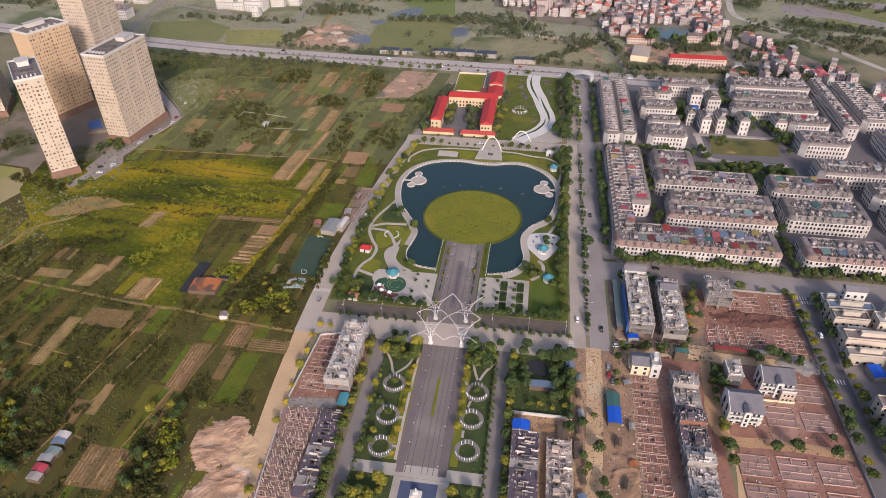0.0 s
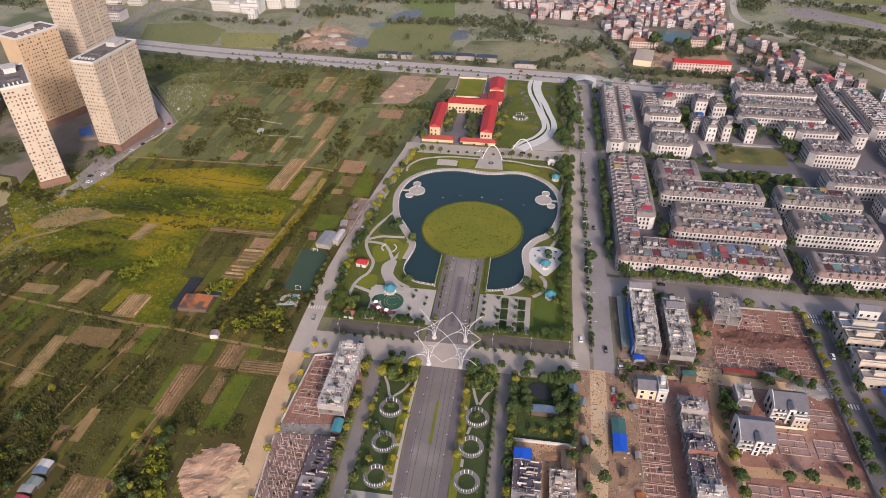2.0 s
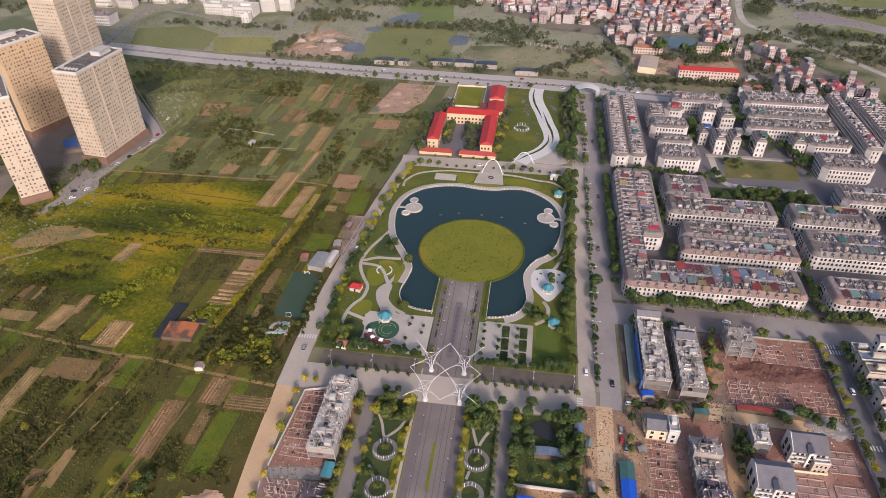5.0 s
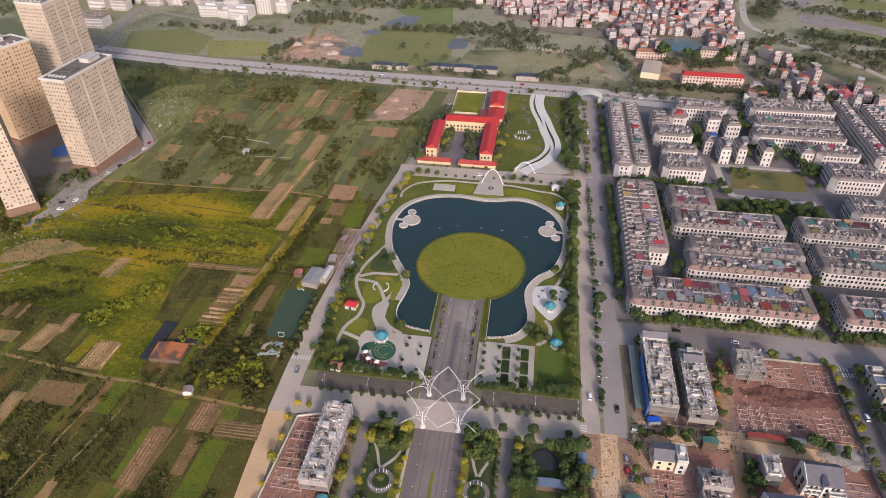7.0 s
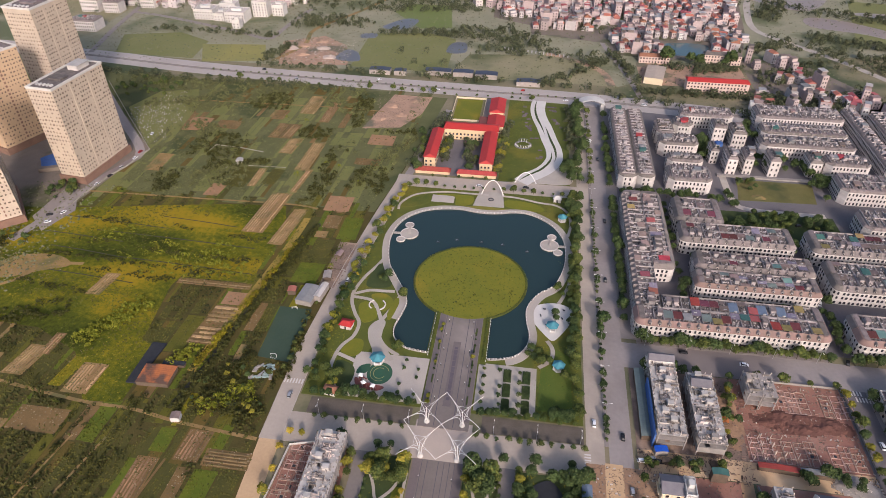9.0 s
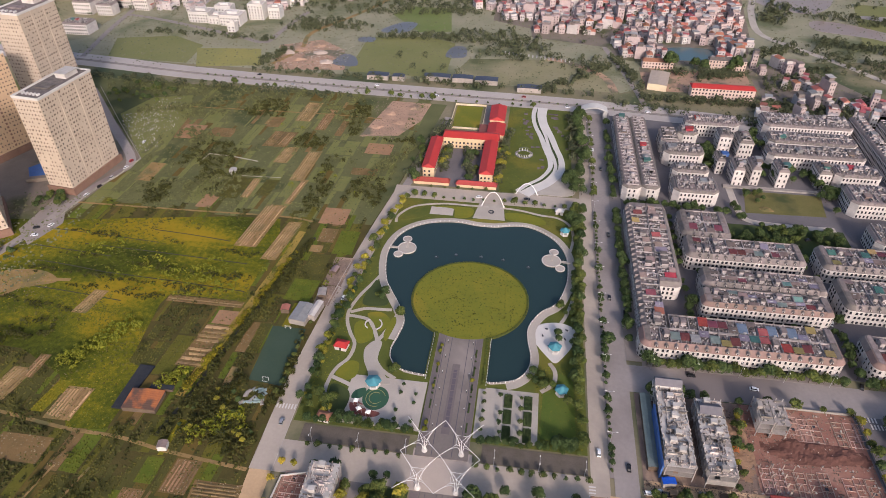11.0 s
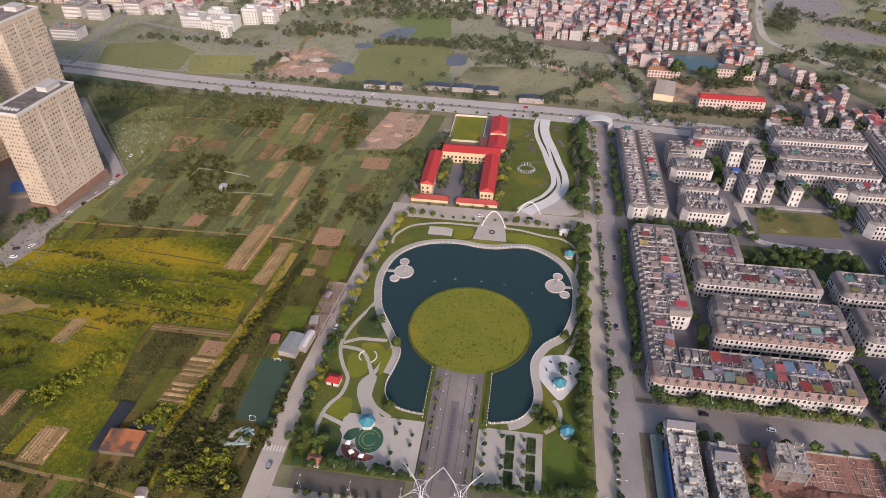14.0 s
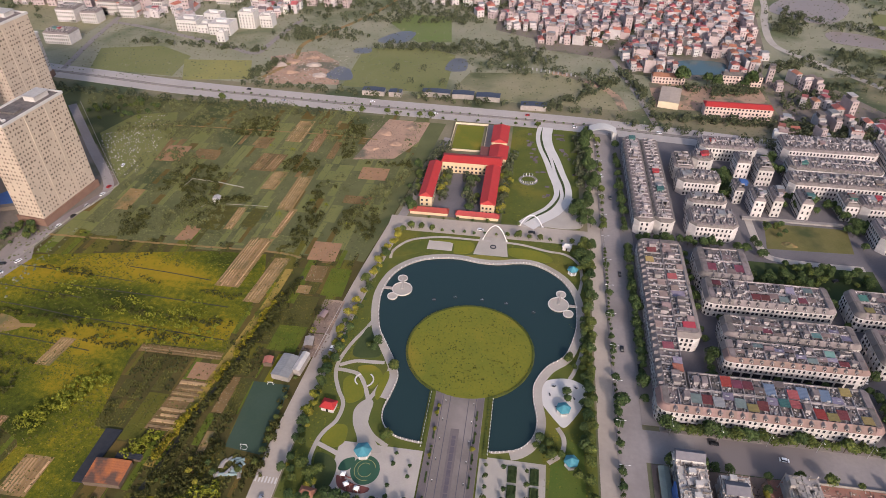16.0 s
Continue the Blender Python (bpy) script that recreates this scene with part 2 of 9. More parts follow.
M["site_bits"] = leafy("site_bits", (0.10, 0.082, 0.072), (0.60, 0.52, 0.455))
M["roof_bits"] = leafy("roof_bits", (0.05, 0.042, 0.042), (0.50, 0.45, 0.42))
M["straw_verge"] = mat("yellow_verge", (0.42, 0.27, 0.055), (0.20, 0.15, 0.035), 0.12, 1.2, 0.5, 0.95, 0.5, spot=(0.09, 0.095, 0.02), spots=0.3)
M["paving_pink"] = mat("pink_paving", (0.48, 0.39, 0.32), (0.40, 0.33, 0.28), 0.1, 1.5, 0.5, 0.85, 0.1)
M["paving_dark"] = mat("dark_paving", (0.13, 0.11, 0.12), (0.10, 0.085, 0.095), 0.3, 2.0, 0.5, 0.7, 0.1)
# darker lawn copy; on grove, camp plot and yard it carries painted shade
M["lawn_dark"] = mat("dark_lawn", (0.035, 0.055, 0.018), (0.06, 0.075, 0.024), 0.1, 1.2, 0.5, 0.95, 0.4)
M["lawn_rough"] = mat("rough_estate_grass", (0.10, 0.098, 0.026), (0.16, 0.135, 0.05), 0.06, 0.8, 0.5, 0.95, 0.5, spot=(0.055, 0.065, 0.022), spots=0.4)
M["lawn_gold"] = mat("golden_flowers", (0.24, 0.20, 0.03), (0.16, 0.15, 0.03), 0.2, 2.0, 0.5, 0.95, 0.4)
M["play_green"] = mat("green_rubber", (0.03, 0.10, 0.06), (0.04, 0.085, 0.05), 0.2, 2.0, 0.5, 0.9, 0.05)
M["play_red"] = mat("dull_red_rubber", (0.22, 0.075, 0.06), (0.17, 0.06, 0.05), 0.3, 2.0, 0.5, 0.8, 0.05)
M["play_line"] = mat("ochre_marking", (0.35, 0.32, 0.12), (0.28, 0.26, 0.10), 0.5, 2.0)
M["slate_blue"] = mat("blue_slate", (0.085, 0.10, 0.16), (0.065, 0.08, 0.13), 0.3, 2.0, 0.5, 0.6, 0.05)
M["dark_metal"] = mat("dark_painted_metal", (0.05, 0.05, 0.055), (0.035, 0.035, 0.04), 0.5, 3.0, 0.5, 0.5, 0.0)
M["site_grey"] = mat("churned_grey_soil", (0.25, 0.175, 0.135), (0.17, 0.122, 0.098), 0.15, 1.8, 0.5, 0.95, 0.5, spot=(0.36, 0.25, 0.175), spots=0.3)
M["dark_red_soil"] = mat("dug_dark_soil", (0.12, 0.055, 0.04), (0.16, 0.075, 0.055), 0.2, 2.0, 0.5, 0.95, 0.5)
M["pink_soil"] = mat("pinkish_soil", (0.46, 0.29, 0.195), (0.30, 0.195, 0.135), 0.1, 0.9, 0.5, 0.95, 0.6, spot=(0.15, 0.13, 0.09), spots=0.35)
M["concrete_white"] = mat("pale_new_concrete", (0.52, 0.48, 0.44), (0.38, 0.35, 0.32), 0.35, 2.5, 0.5, 0.9, 0.15, spread=0.1)
M["concrete_warm"] = mat("warm_new_concrete", (0.46, 0.37, 0.30), (0.36, 0.29, 0.24), 0.35, 2.5, 0.5, 0.9, 0.15, spread=0.1)
M["site_purple"] = mat("dark_formwork_sheet", (0.085, 0.068, 0.085), (0.13, 0.10, 0.115), 0.3, 2.5, 0.5, 0.8, 0.2, spread=0.15)
M["slate"] = mat("slate_grey_tiles", (0.13, 0.12, 0.135), (0.18, 0.165, 0.175), 0.4, 3.0, 0.5, 0.7, 0.2, spread=0.1)
M["wall_plain"] = mat("white_render", (0.60, 0.57, 0.53), (0.50, 0.47, 0.44), 0.25, 2.0, 0.5, 0.8, 0.05, spread=0.06)
M["wall_warm"] = mat("pale_yellow_render", (0.68, 0.56, 0.38), (0.60, 0.50, 0.35), 0.25, 2.0, 0.5, 0.8, 0.05)
M["sheet_greyg"] = mat("grey_green_sheet", (0.20, 0.235, 0.215), (0.15, 0.18, 0.165), 0.4, 3, 0.5, 0.6, 0.1)
M["sheet_bluegrey"] = mat("blue_grey_sheet", (0.16, 0.20, 0.27), (0.12, 0.155, 0.21), 0.4, 3, 0.5, 0.6, 0.1)
M["sheet_blue2"] = mat("faded_blue_net", (0.06, 0.13, 0.33), (0.05, 0.10, 0.25), 0.4, 3, 0.5, 0.8, 0.2)
M["rust"] = mat("rusty_sheet", (0.52, 0.165, 0.045), (0.30, 0.11, 0.05), 0.25, 2.0, 0.5, 0.85, 0.2, spot=(0.12, 0.07, 0.05), spots=0.4)
M["black_net"] = mat("black_netting", (0.02, 0.022, 0.028), (0.035, 0.036, 0.04), 0.4, 2.0, 0.5, 0.8, 0.1)
M["teal_pale"] = mat("pale_teal_sheet", (0.15, 0.23, 0.22), (0.30, 0.35, 0.335), 0.4, 2.0, 0.5, 0.7, 0.1)
M["pond_blue"] = plain("grey_pond_water", (0.105, 0.10, 0.10), 0.3)
M["pond_teal"] = plain("teal_pond_water", (0.06, 0.10, 0.10), 0.12)
M["pond_brown"] = plain("brown_river_water", (0.25, 0.19, 0.155), 0.35)
# far field colours are lightened to stand in for distance haze
M["field_far"] = mat("far_green_field", (0.14, 0.152, 0.05), (0.185, 0.18, 0.072), 0.02, 0.4, 0.5, 0.95, 0.3)
M["field_far_yellow"] = mat("far_yellow_field", (0.30, 0.255, 0.075), (0.19, 0.19, 0.07), 0.02, 0.4, 0.5, 0.95, 0.3, spot=(0.32, 0.25, 0.15), spots=0.15)
M["field_far_mix"] = mat("far_mixed_field", (0.19, 0.18, 0.085), (0.27, 0.235, 0.145), 0.025, 0.5, 0.5, 0.95, 0.3, spot=(0.09, 0.10, 0.045), spots=0.4)
M["field_far_bright"] = mat("far_paddy", (0.12, 0.16, 0.04), (0.15, 0.17, 0.06), 0.03, 0.5, 0.5, 0.95, 0.3)
# village wall tone, muted pinkish to take in distance haze
M["wall_pink"] = mat("pinkish_render", (0.44, 0.35, 0.325), (0.34, 0.275, 0.26), 0.25, 2.0, 0.5, 0.8, 0.05, spread=0.1)
M["wall_school_pink"] = mat("salmon_render", (0.60, 0.455, 0.39), (0.52, 0.40, 0.345), 0.25, 2.0, 0.5, 0.8, 0.05)
M["sheet_red2"] = mat("dull_red_sheet", (0.34, 0.10, 0.08), (0.26, 0.09, 0.075), 0.4, 3, 0.5, 0.6, 0.1, spread=0.2)
M["sheet_dark"] = mat("dark_blue_sheet", (0.045, 0.055, 0.085), (0.06, 0.07, 0.095), 0.4, 3, 0.5, 0.6, 0.1)
M["pergola_grey"] = mat("grey_painted_slats", (0.15, 0.16, 0.165), (0.11, 0.12, 0.125), 0.4, 2.0, 0.5, 0.6, 0.05)
# village walls greyed in the colour for distance haze
M["wall_village"] = mat("grey_white_render", (0.46, 0.42, 0.40), (0.36, 0.325, 0.31), 0.25, 1.0, 0.5, 0.85, 0.05, spread=0.2)
M["site_mix"] = mat("churned_site_soil", (0.40, 0.24, 0.14), (0.22, 0.14, 0.092), 0.09, 0.9, 0.5, 0.95, 0.5, spot=(0.46, 0.30, 0.175), spots=0.35)
M["steel_dull"] = plain("dull_steel", (0.36, 0.35, 0.34), 0.5, 0.5)
M["avenue"] = mat("worn_avenue_stone", (0.225, 0.188, 0.165), (0.165, 0.138, 0.124), 0.06, 0.9, 0.5, 0.85, 0.1, spot=(0.26, 0.22, 0.195), spots=0.2)
M["street_grey"] = mat("side_street_asphalt", (0.19, 0.165, 0.15), (0.25, 0.215, 0.195), 0.05, 0.7, 0.5, 0.9, 0.1, spot=(0.15, 0.13, 0.12), spots=0.3)
M["wall_cream"] = mat("cream_house_render", (0.56, 0.475, 0.38), (0.44, 0.37, 0.30), 0.2, 1.6, 0.5, 0.85, 0.05, spread=0.1)
M["street_pale"] = mat("pale_dusty_street", (0.46, 0.385, 0.315), (0.355, 0.298, 0.248), 0.04, 0.6, 0.5, 0.9, 0.1, spot=(0.27, 0.23, 0.20), spots=0.3)
M["wall_old"] = mat("stained_garden_wall", (0.42, 0.39, 0.33), (0.22, 0.20, 0.16), 0.3, 1.4, 0.5, 0.9, 0.1)
M["sheet_ochre"] = mat("ochre_sheet_roof", (0.34, 0.25, 0.09), (0.26, 0.19, 0.08), 0.4, 3, 0.5, 0.6, 0.1, spread=0.2)
M["sheet_maroon"] = mat("maroon_sheet_roof", (0.20, 0.055, 0.06), (0.14, 0.045, 0.05), 0.4, 3, 0.5, 0.6, 0.1, spread=0.25)
M["sheet_lilac"] = mat("faded_lilac_sheet", (0.27, 0.23, 0.29), (0.20, 0.17, 0.21), 0.4, 3, 0.5, 0.6, 0.1, spread=0.2)
M["sheet_mint"] = mat("mint_sheet_roof", (0.20, 0.33, 0.28), (0.15, 0.25, 0.215), 0.4, 3, 0.5, 0.6, 0.1, spread=0.2)
M["footing"] = mat("footing_concrete", (0.52, 0.36, 0.28), (0.36, 0.245, 0.195), 0.3, 2.0, 0.5, 0.9, 0.2, spread=0.2)
M["court_grey"] = mat("court_paving", (0.22, 0.175, 0.14), (0.15, 0.125, 0.10), 0.06, 0.8, 0.5, 0.9, 0.2, spot=(0.08, 0.085, 0.04), spots=0.35)
M["sheet_brown"] = mat("brown_sheet_roof", (0.26, 0.19, 0.165), (0.18, 0.135, 0.12), 0.4, 3, 0.5, 0.7, 0.1, spread=0.25)
M["sheet_pale"] = mat("pale_sheet_roof", (0.40, 0.375, 0.35), (0.30, 0.28, 0.265), 0.4, 3, 0.5, 0.6, 0.1, spread=0.2)
M["hedge_strip"] = mat("dark_brown_strip", (0.15, 0.12, 0.10), (0.10, 0.085, 0.065), 0.2, 1.5, 0.5, 0.95, 0.4)
M["lawn_green"] = mat("bright_lawn", (0.065, 0.105, 0.014), (0.095, 0.12, 0.02), 0.1, 1.2, 0.5, 0.95, 0.4)
M["dug_earth"] = mat("dug_orange_earth", (0.58, 0.37, 0.24), (0.30, 0.175, 0.105), 0.16, 1.2, 0.5, 0.95, 0.7, spot=(0.68, 0.50, 0.38), spots=0.3)
M["lane_orange"] = mat("orange_dirt_lane", (0.47, 0.29, 0.15), (0.36, 0.22, 0.125), 0.12, 1.2, 0.5, 0.95, 0.4)
M["floor_pink"] = mat("dusty_pink_ground_slab", (0.36, 0.235, 0.20), (0.27, 0.165, 0.14), 0.2, 1.5, 0.5, 0.95, 0.4)
# paled base colour that imitates haze beyond the highway
M["far_ground"] = mat("far_hazed_ground", (0.195, 0.195, 0.115), (0.285, 0.26, 0.18), 0.03, 0.4, 0.5, 0.95, 0.3, spot=(0.12, 0.13, 0.066), spots=0.4)

# ---- building tools ----
def box(bm, x0, x1, y0, y1, z0, z1, mi=0):
    v = [bm.verts.new((x, y, z)) for z in (z0, z1) for y in (y0, y1) for x in (x0, x1)]
    for f in ((0, 2, 3, 1), (4, 5, 7, 6), (0, 1, 5, 4), (2, 6, 7, 3), (0, 4, 6, 2), (1, 3, 7, 5)):
        bm.faces.new([v[i] for i in f]).material_index = mi
    return v


def prism(bm, pts, z0, z1, mi=0, top=None):
    """An upright block over a plan outline (anticlockwise); top: another outline for its upper face."""
    a = [bm.verts.new((x, y, z0)) for x, y in pts]
    b = [bm.verts.new((x, y, z1)) for x, y in (top or pts)]
    n = len(a)
    for i in range(n):
        bm.faces.new((a[i], a[(i + 1) % n], b[(i + 1) % n], b[i])).material_index = mi
    bm.faces.new(b).material_index = mi
    bm.faces.new(a[::-1]).material_index = mi


def ring(cx, cy, r, n=24, ry=None, a0=0.0):
    return [(cx + r * math.cos(a0 + 2 * math.pi * i / n), cy + (ry or r) * math.sin(a0 + 2 * math.pi * i / n)) for i in range(n)]


def tube(bm, a, b, r, n=6, r2=None, mi=0):
    """A round bar from a to b."""
    a, b = Vector(a), Vector(b)
    q = (b - a).to_track_quat("Z", "Y")
    rows = []
    for p, rr in ((a, r), (b, r if r2 is None else r2)):
        rows.append([bm.verts.new(p + q @ Vector((rr * math.cos(2 * math.pi * i / n), rr * math.sin(2 * math.pi * i / n), 0))) for i in range(n)])
    for i in range(n):
        bm.faces.new((rows[0][i], rows[0][(i + 1) % n], rows[1][(i + 1) % n], rows[1][i])).material_index = mi
    bm.faces.new(rows[1]).material_index = mi
    bm.faces.new(rows[0][::-1]).material_index = mi


def bars(bm, pts, r, n=5):
    for a, b in zip(pts, pts[1:]):
        tube(bm, a, b, r, n)


def spline(pts, closed=False, steps=6):
    """A smooth plan line through the points."""
    out, n = [], len(pts)
    for i in range(n if closed else n - 1):
        p = [pts[(i + k) % n] if closed else pts[min(max(i + k, 0), n - 1)] for k in (-1, 0, 1, 2)]
        for s in range(steps):
            t = s / steps
            out.append(tuple(0.5 * (2 * p[1][k] + (p[2][k] - p[0][k]) * t + (2 * p[0][k] - 5 * p[1][k] + 4 * p[2][k] - p[3][k]) * t * t
                                    + (3 * p[1][k] - p[0][k] - 3 * p[2][k] + p[3][k]) * t ** 3) for k in (0, 1)))
    if not closed:
        out.append(tuple(pts[-1]))
    return out


def offset(pts, d, closed=False):
    """The plan line moved d metres to its right."""
    out, n = [], len(pts)
    for i in range(n):
        a = pts[i - 1] if closed or i else pts[0]
        b = pts[(i + 1) % n] if closed or i < n - 1 else pts[-1]
        tx, ty = b[0] - a[0], b[1] - a[1]
        l = math.hypot(tx, ty) or 1
        out.append((pts[i][0] + d * ty / l, pts[i][1] - d * tx / l))
    return out


def strip(bm, left, right, z0, z1, closed=False, mi=0):
    """A slab between two plan lines."""
    n = len(left)
    v = [[bm.verts.new((*p[i], z)) for p, z in ((left, z1), (right, z1), (right, z0), (left, z0))] for i in range(n)]
    for i in range(n if closed else n - 1):
        a, b = v[i], v[(i + 1) % n]
        for k in range(4):
            bm.faces.new((a[k], a[(k + 1) % 4], b[(k + 1) % 4], b[k])).material_index = mi
    if not closed:
        bm.faces.new(v[0][::-1])
        bm.faces.new(v[-1])


def mesh_of(name, bm, mats):
    bmesh.ops.recalc_face_normals(bm, faces=bm.faces)
    me = bpy.data.meshes.new(name)
    bm.to_mesh(me)
    bm.free()
    for m in mats if isinstance(mats, (list, tuple)) else [mats]:
        me.materials.append(m)
    return me


def part(name, bm, material, parent=None, label=""):
    ob = new(name, mesh_of(name, bm, material) if isinstance(bm, bmesh.types.BMesh) else bm)
    if parent is not None:
        ob.parent = parent
    return tagged(ob, label)


def thing(name, label, category, m=None, group="", kind=""):
    ob = new(name)
    ob.empty_display_size = 0.5
    if m is not None:
        ob.matrix_basis = m
    return tagged(ob, label, category, group, kind)


def setting(name, bm, material, label, category):
    return tagged(part(name, bm, material), label, category, "", "structure")


def slab(name, pts, z, material, label, category, z0=-0.3):
    bm = bmesh.new()
    prism(bm, pts, z0, z)
    return setting(name, bm, material, label, category)


def rect(x0, x1, y0, y1):
    return [(x0, y0), (x1, y0), (x1, y1), (x0, y1)]


def soup(name, verts, faces, material):
    me = bpy.data.meshes.new(name)
    me.from_pydata(verts, [], faces)
    me.materials.append(material)
    return me


def leaf_cloud(rs, blobs, count, size):
    """Many small bent leaf clumps spread over and inside the given blobs (x, y, z, rx, ry, rz)."""
    B = np.array(blobs, float)
    w = B[:, 3] * B[:, 4] + B[:, 4] * B[:, 5]
    b = B[rs.choice(len(B), count, p=w / w.sum())]

    def unit(a):
        return a / np.linalg.norm(a, axis=1)[:, None]

    d = unit(rs.normal(size=(count, 3)))
    d[:, 2] = np.where(d[:, 2] < -0.5, -d[:, 2], d[:, 2])
    c = b[:, :3] + d * b[:, 3:] * rs.uniform(0.72, 1.06, (count, 1))
    nrm = unit(d + rs.normal(size=(count, 3)) * 0.55)
    u = unit(np.cross(nrm, rs.normal(size=(count, 3))))
    v = np.cross(nrm, u)
    s = size * rs.uniform(0.6, 1.4, (count, 1))
    V = np.stack([c - u * s, c + v * s * 0.75, c + u * s, c - v * s * 0.75, c + nrm * s * 0.45], 1).reshape(-1, 3)
    F = (np.arange(count) * 5)[:, None, None] + np.array([[0, 1, 4], [1, 2, 4], [2, 3, 4], [3, 0, 4]])
    return V.tolist(), F.reshape(-1, 3).tolist()


def join_copies(name, items, label, category):
    """Many copies of things, each with its pose, as ONE object: for what is too many to count."""
    V, F, K, mats, n = [], [], [], [], 0
    cache = {}
    for root, m in items:
        for o in root.children_recursive:
            if o.data is None:
                continue
            if o.name not in cache:
                me = o.data
                co = np.empty(len(me.vertices) * 3)
                me.vertices.foreach_get("co", co)
                local = o.matrix_basis.copy()
                if o.parent is not root:
                    local = o.parent.matrix_basis @ local
                lm = np.array(local)
                co = co.reshape(-1, 3) @ lm[:3, :3].T + lm[:3, 3]
                faces = [tuple(p.vertices) for p in me.polygons]
                idx = []
                for mt in me.materials:
                    if mt not in mats:
                        mats.append(mt)
                    idx.append(mats.index(mt))
                cache[o.name] = (co, faces, [idx[p.material_index] for p in me.polygons])
            co, faces, ks = cache[o.name]
            a = np.array(m)
            V.append(co @ a[:3, :3].T + a[:3, 3])
            F += [tuple(i + n for i in f) for f in faces]
            K += ks
            n += len(co)
    me = bpy.data.meshes.new(name)
    me.from_pydata(np.concatenate(V).tolist(), [], F)
    for mt in mats:
        me.materials.append(mt)
    me.polygons.foreach_set("material_index", K)
    return tagged(new(name, me), label, category, "", "stuff")

# ---- the ground: one sheet to the horizon, fields, roads, water ----
bm = bmesh.new()
prism(bm, rect(-4500, 4500, -1500, 4800), -4.0, 0.0)
setting("ground", bm, M["ground"], "flat rough ground of scrub and dry grass", "ground")


def road(name, pts, width, z, material, label, kerb=0.0, smooth=True, steps=5):
    line = spline(pts, steps=steps) if smooth else pts
    bm = bmesh.new()
    strip(bm, offset(line, -width / 2), offset(line, width / 2), -0.2, z)
    ob = setting(name, bm, material, label, "road")
    if kerb:
        for s in (-1, 1):
            bm = bmesh.new()
            strip(bm, offset(line, s * width / 2), offset(line, s * (width / 2 + 0.35)), -0.2, z + kerb)
            part("kerb", bm, M["paving"], ob)
    return ob


LEFT_ROAD_S = [(-58, -290), (-66, -240), (-72, -195), (-77, -142), (-79, -96)]
LEFT_ROAD_N = [(-79, -96), (-79, -50), (-77, -15), (-73, 35), (-67, 90), (-60, 140)]
road("road_dirt", LEFT_ROAD_S, 10, 0.10, M["dirt_road"], "sandy unpaved road beside the building plots")
road("road_west", LEFT_ROAD_N, 10, 0.11, M["street_pale"], "grey paved road along the park", 0.15)
road("road_school", [(-60, 140), (-55, 172), (-47, 232), (-43, 262)], 6, 0.09, M["asphalt"], "narrow lane beside the school")
slab("road_cross_south", rect(-84, 70, -96, -79), 0.13, M["street_pale"], "wide paved cross street south of the park", "road")
slab("road_cross_north", rect(-66, 72, 131, 147), 0.13, M["street_pale"], "paved street between park and school", "road")
slab("road_main_west_lane", rect(67, 75.3, -300, 290), 0.15, M["street_pale"], "pale carriageway of the main road", "road")
slab("road_main_east_lane", rect(77.3, 88, -300, 292), 0.15, M["asphalt"], "grey carriageway of the main road", "road")
slab("road_median", rect(75.3, 77.3, -78, 280), 0.32, M["paving_grey"], "narrow planted median strip", "median")
slab("pavement_east", rect(88, 96, -6, 290), 0.3, M["paving_grey"], "wide pavement before the shop houses", "pavement")
slab("road_shop_street", rect(88, 460, -27, -9), 0.14, M["asphalt"], "wide street along the shop house front", "road")
slab("pavement_shop", rect(96, 196, -9, -3.5), 0.3, M["paving_grey"], "pavement before the long terrace", "pavement")
# shade of trees between the terraces is put into this colour
slab("road_estate", rect(88, 330, -3.5, 292), 0.05, M["asphalt_dark"], "estate streets and yards, shade in the colour", "road")
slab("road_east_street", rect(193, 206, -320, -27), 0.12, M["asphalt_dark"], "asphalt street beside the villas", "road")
HIGHWAY = [(-900, 392), (-600, 356), (-420, 336), (-300, 321), (-150, 311), (40, 303), (110, 297), (230, 281), (330, 245), (420, 190), (560, 90)]
hw = spline(HIGHWAY, steps=6)
for nm, d, w in (("road_highway_near", 7.5, 11), ("road_highway_far", -8.5, 12)):
    bm = bmesh.new()
    strip(bm, offset(hw, d - w / 2), offset(hw, d + w / 2), -0.2, 0.2)
    setting(nm, bm, M["highway"], "worn grey highway carriageway", "road")
bm = bmesh.new()
strip(bm, offset(hw, -1.5), offset(hw, 1.1), -0.2, 0.35)
setting("road_highway_median", bm, M["paving_grey"], "narrow paved highway median", "median")
road("road_village", [(129, 312), (120, 365), (108, 419), (100, 470), (112, 560)], 5, 0.1, M["asphalt"], "village lane leading north")
road("road_river", [(420, 300), (353, 417), (306, 479), (277, 523), (285, 600), (303, 685), (320, 900), (400, 1500)], 8, 0.14, M["paving"], "pale riverside embankment road")
road("road_dirt_east", [(150, -82), (142, -98), (138, -120), (143, -150), (136, -200), (130, -290)], 8, 0.08, M["dirt_road"], "orange dirt track through the building sites")
slab("road_dirt_cross", rect(90, 194, -88, -77), 0.07, M["dirt_road"], "sandy dirt street between building sites", "road")

# the lake
SHORE = [(-14, -32), (-27, -30), (-34, -24), (-36, -16), (-34, -5), (-33, 6), (-37, 16), (-44, 28), (-50, 39), (-54, 55), (-55, 70), (-51, 86),
         (-42, 97), (-30, 103), (-15, 105), (-2, 103), (10, 103), (22, 106), (32, 106), (42, 101), (51, 92), (57, 78), (58, 60), (56, 46),
         (51, 32), (42, 23), (36, 11), (36, 0), (38, -12), (36, -22), (30, -29), (20, -32), (17, -32)]
shore = spline(SHORE, steps=5)
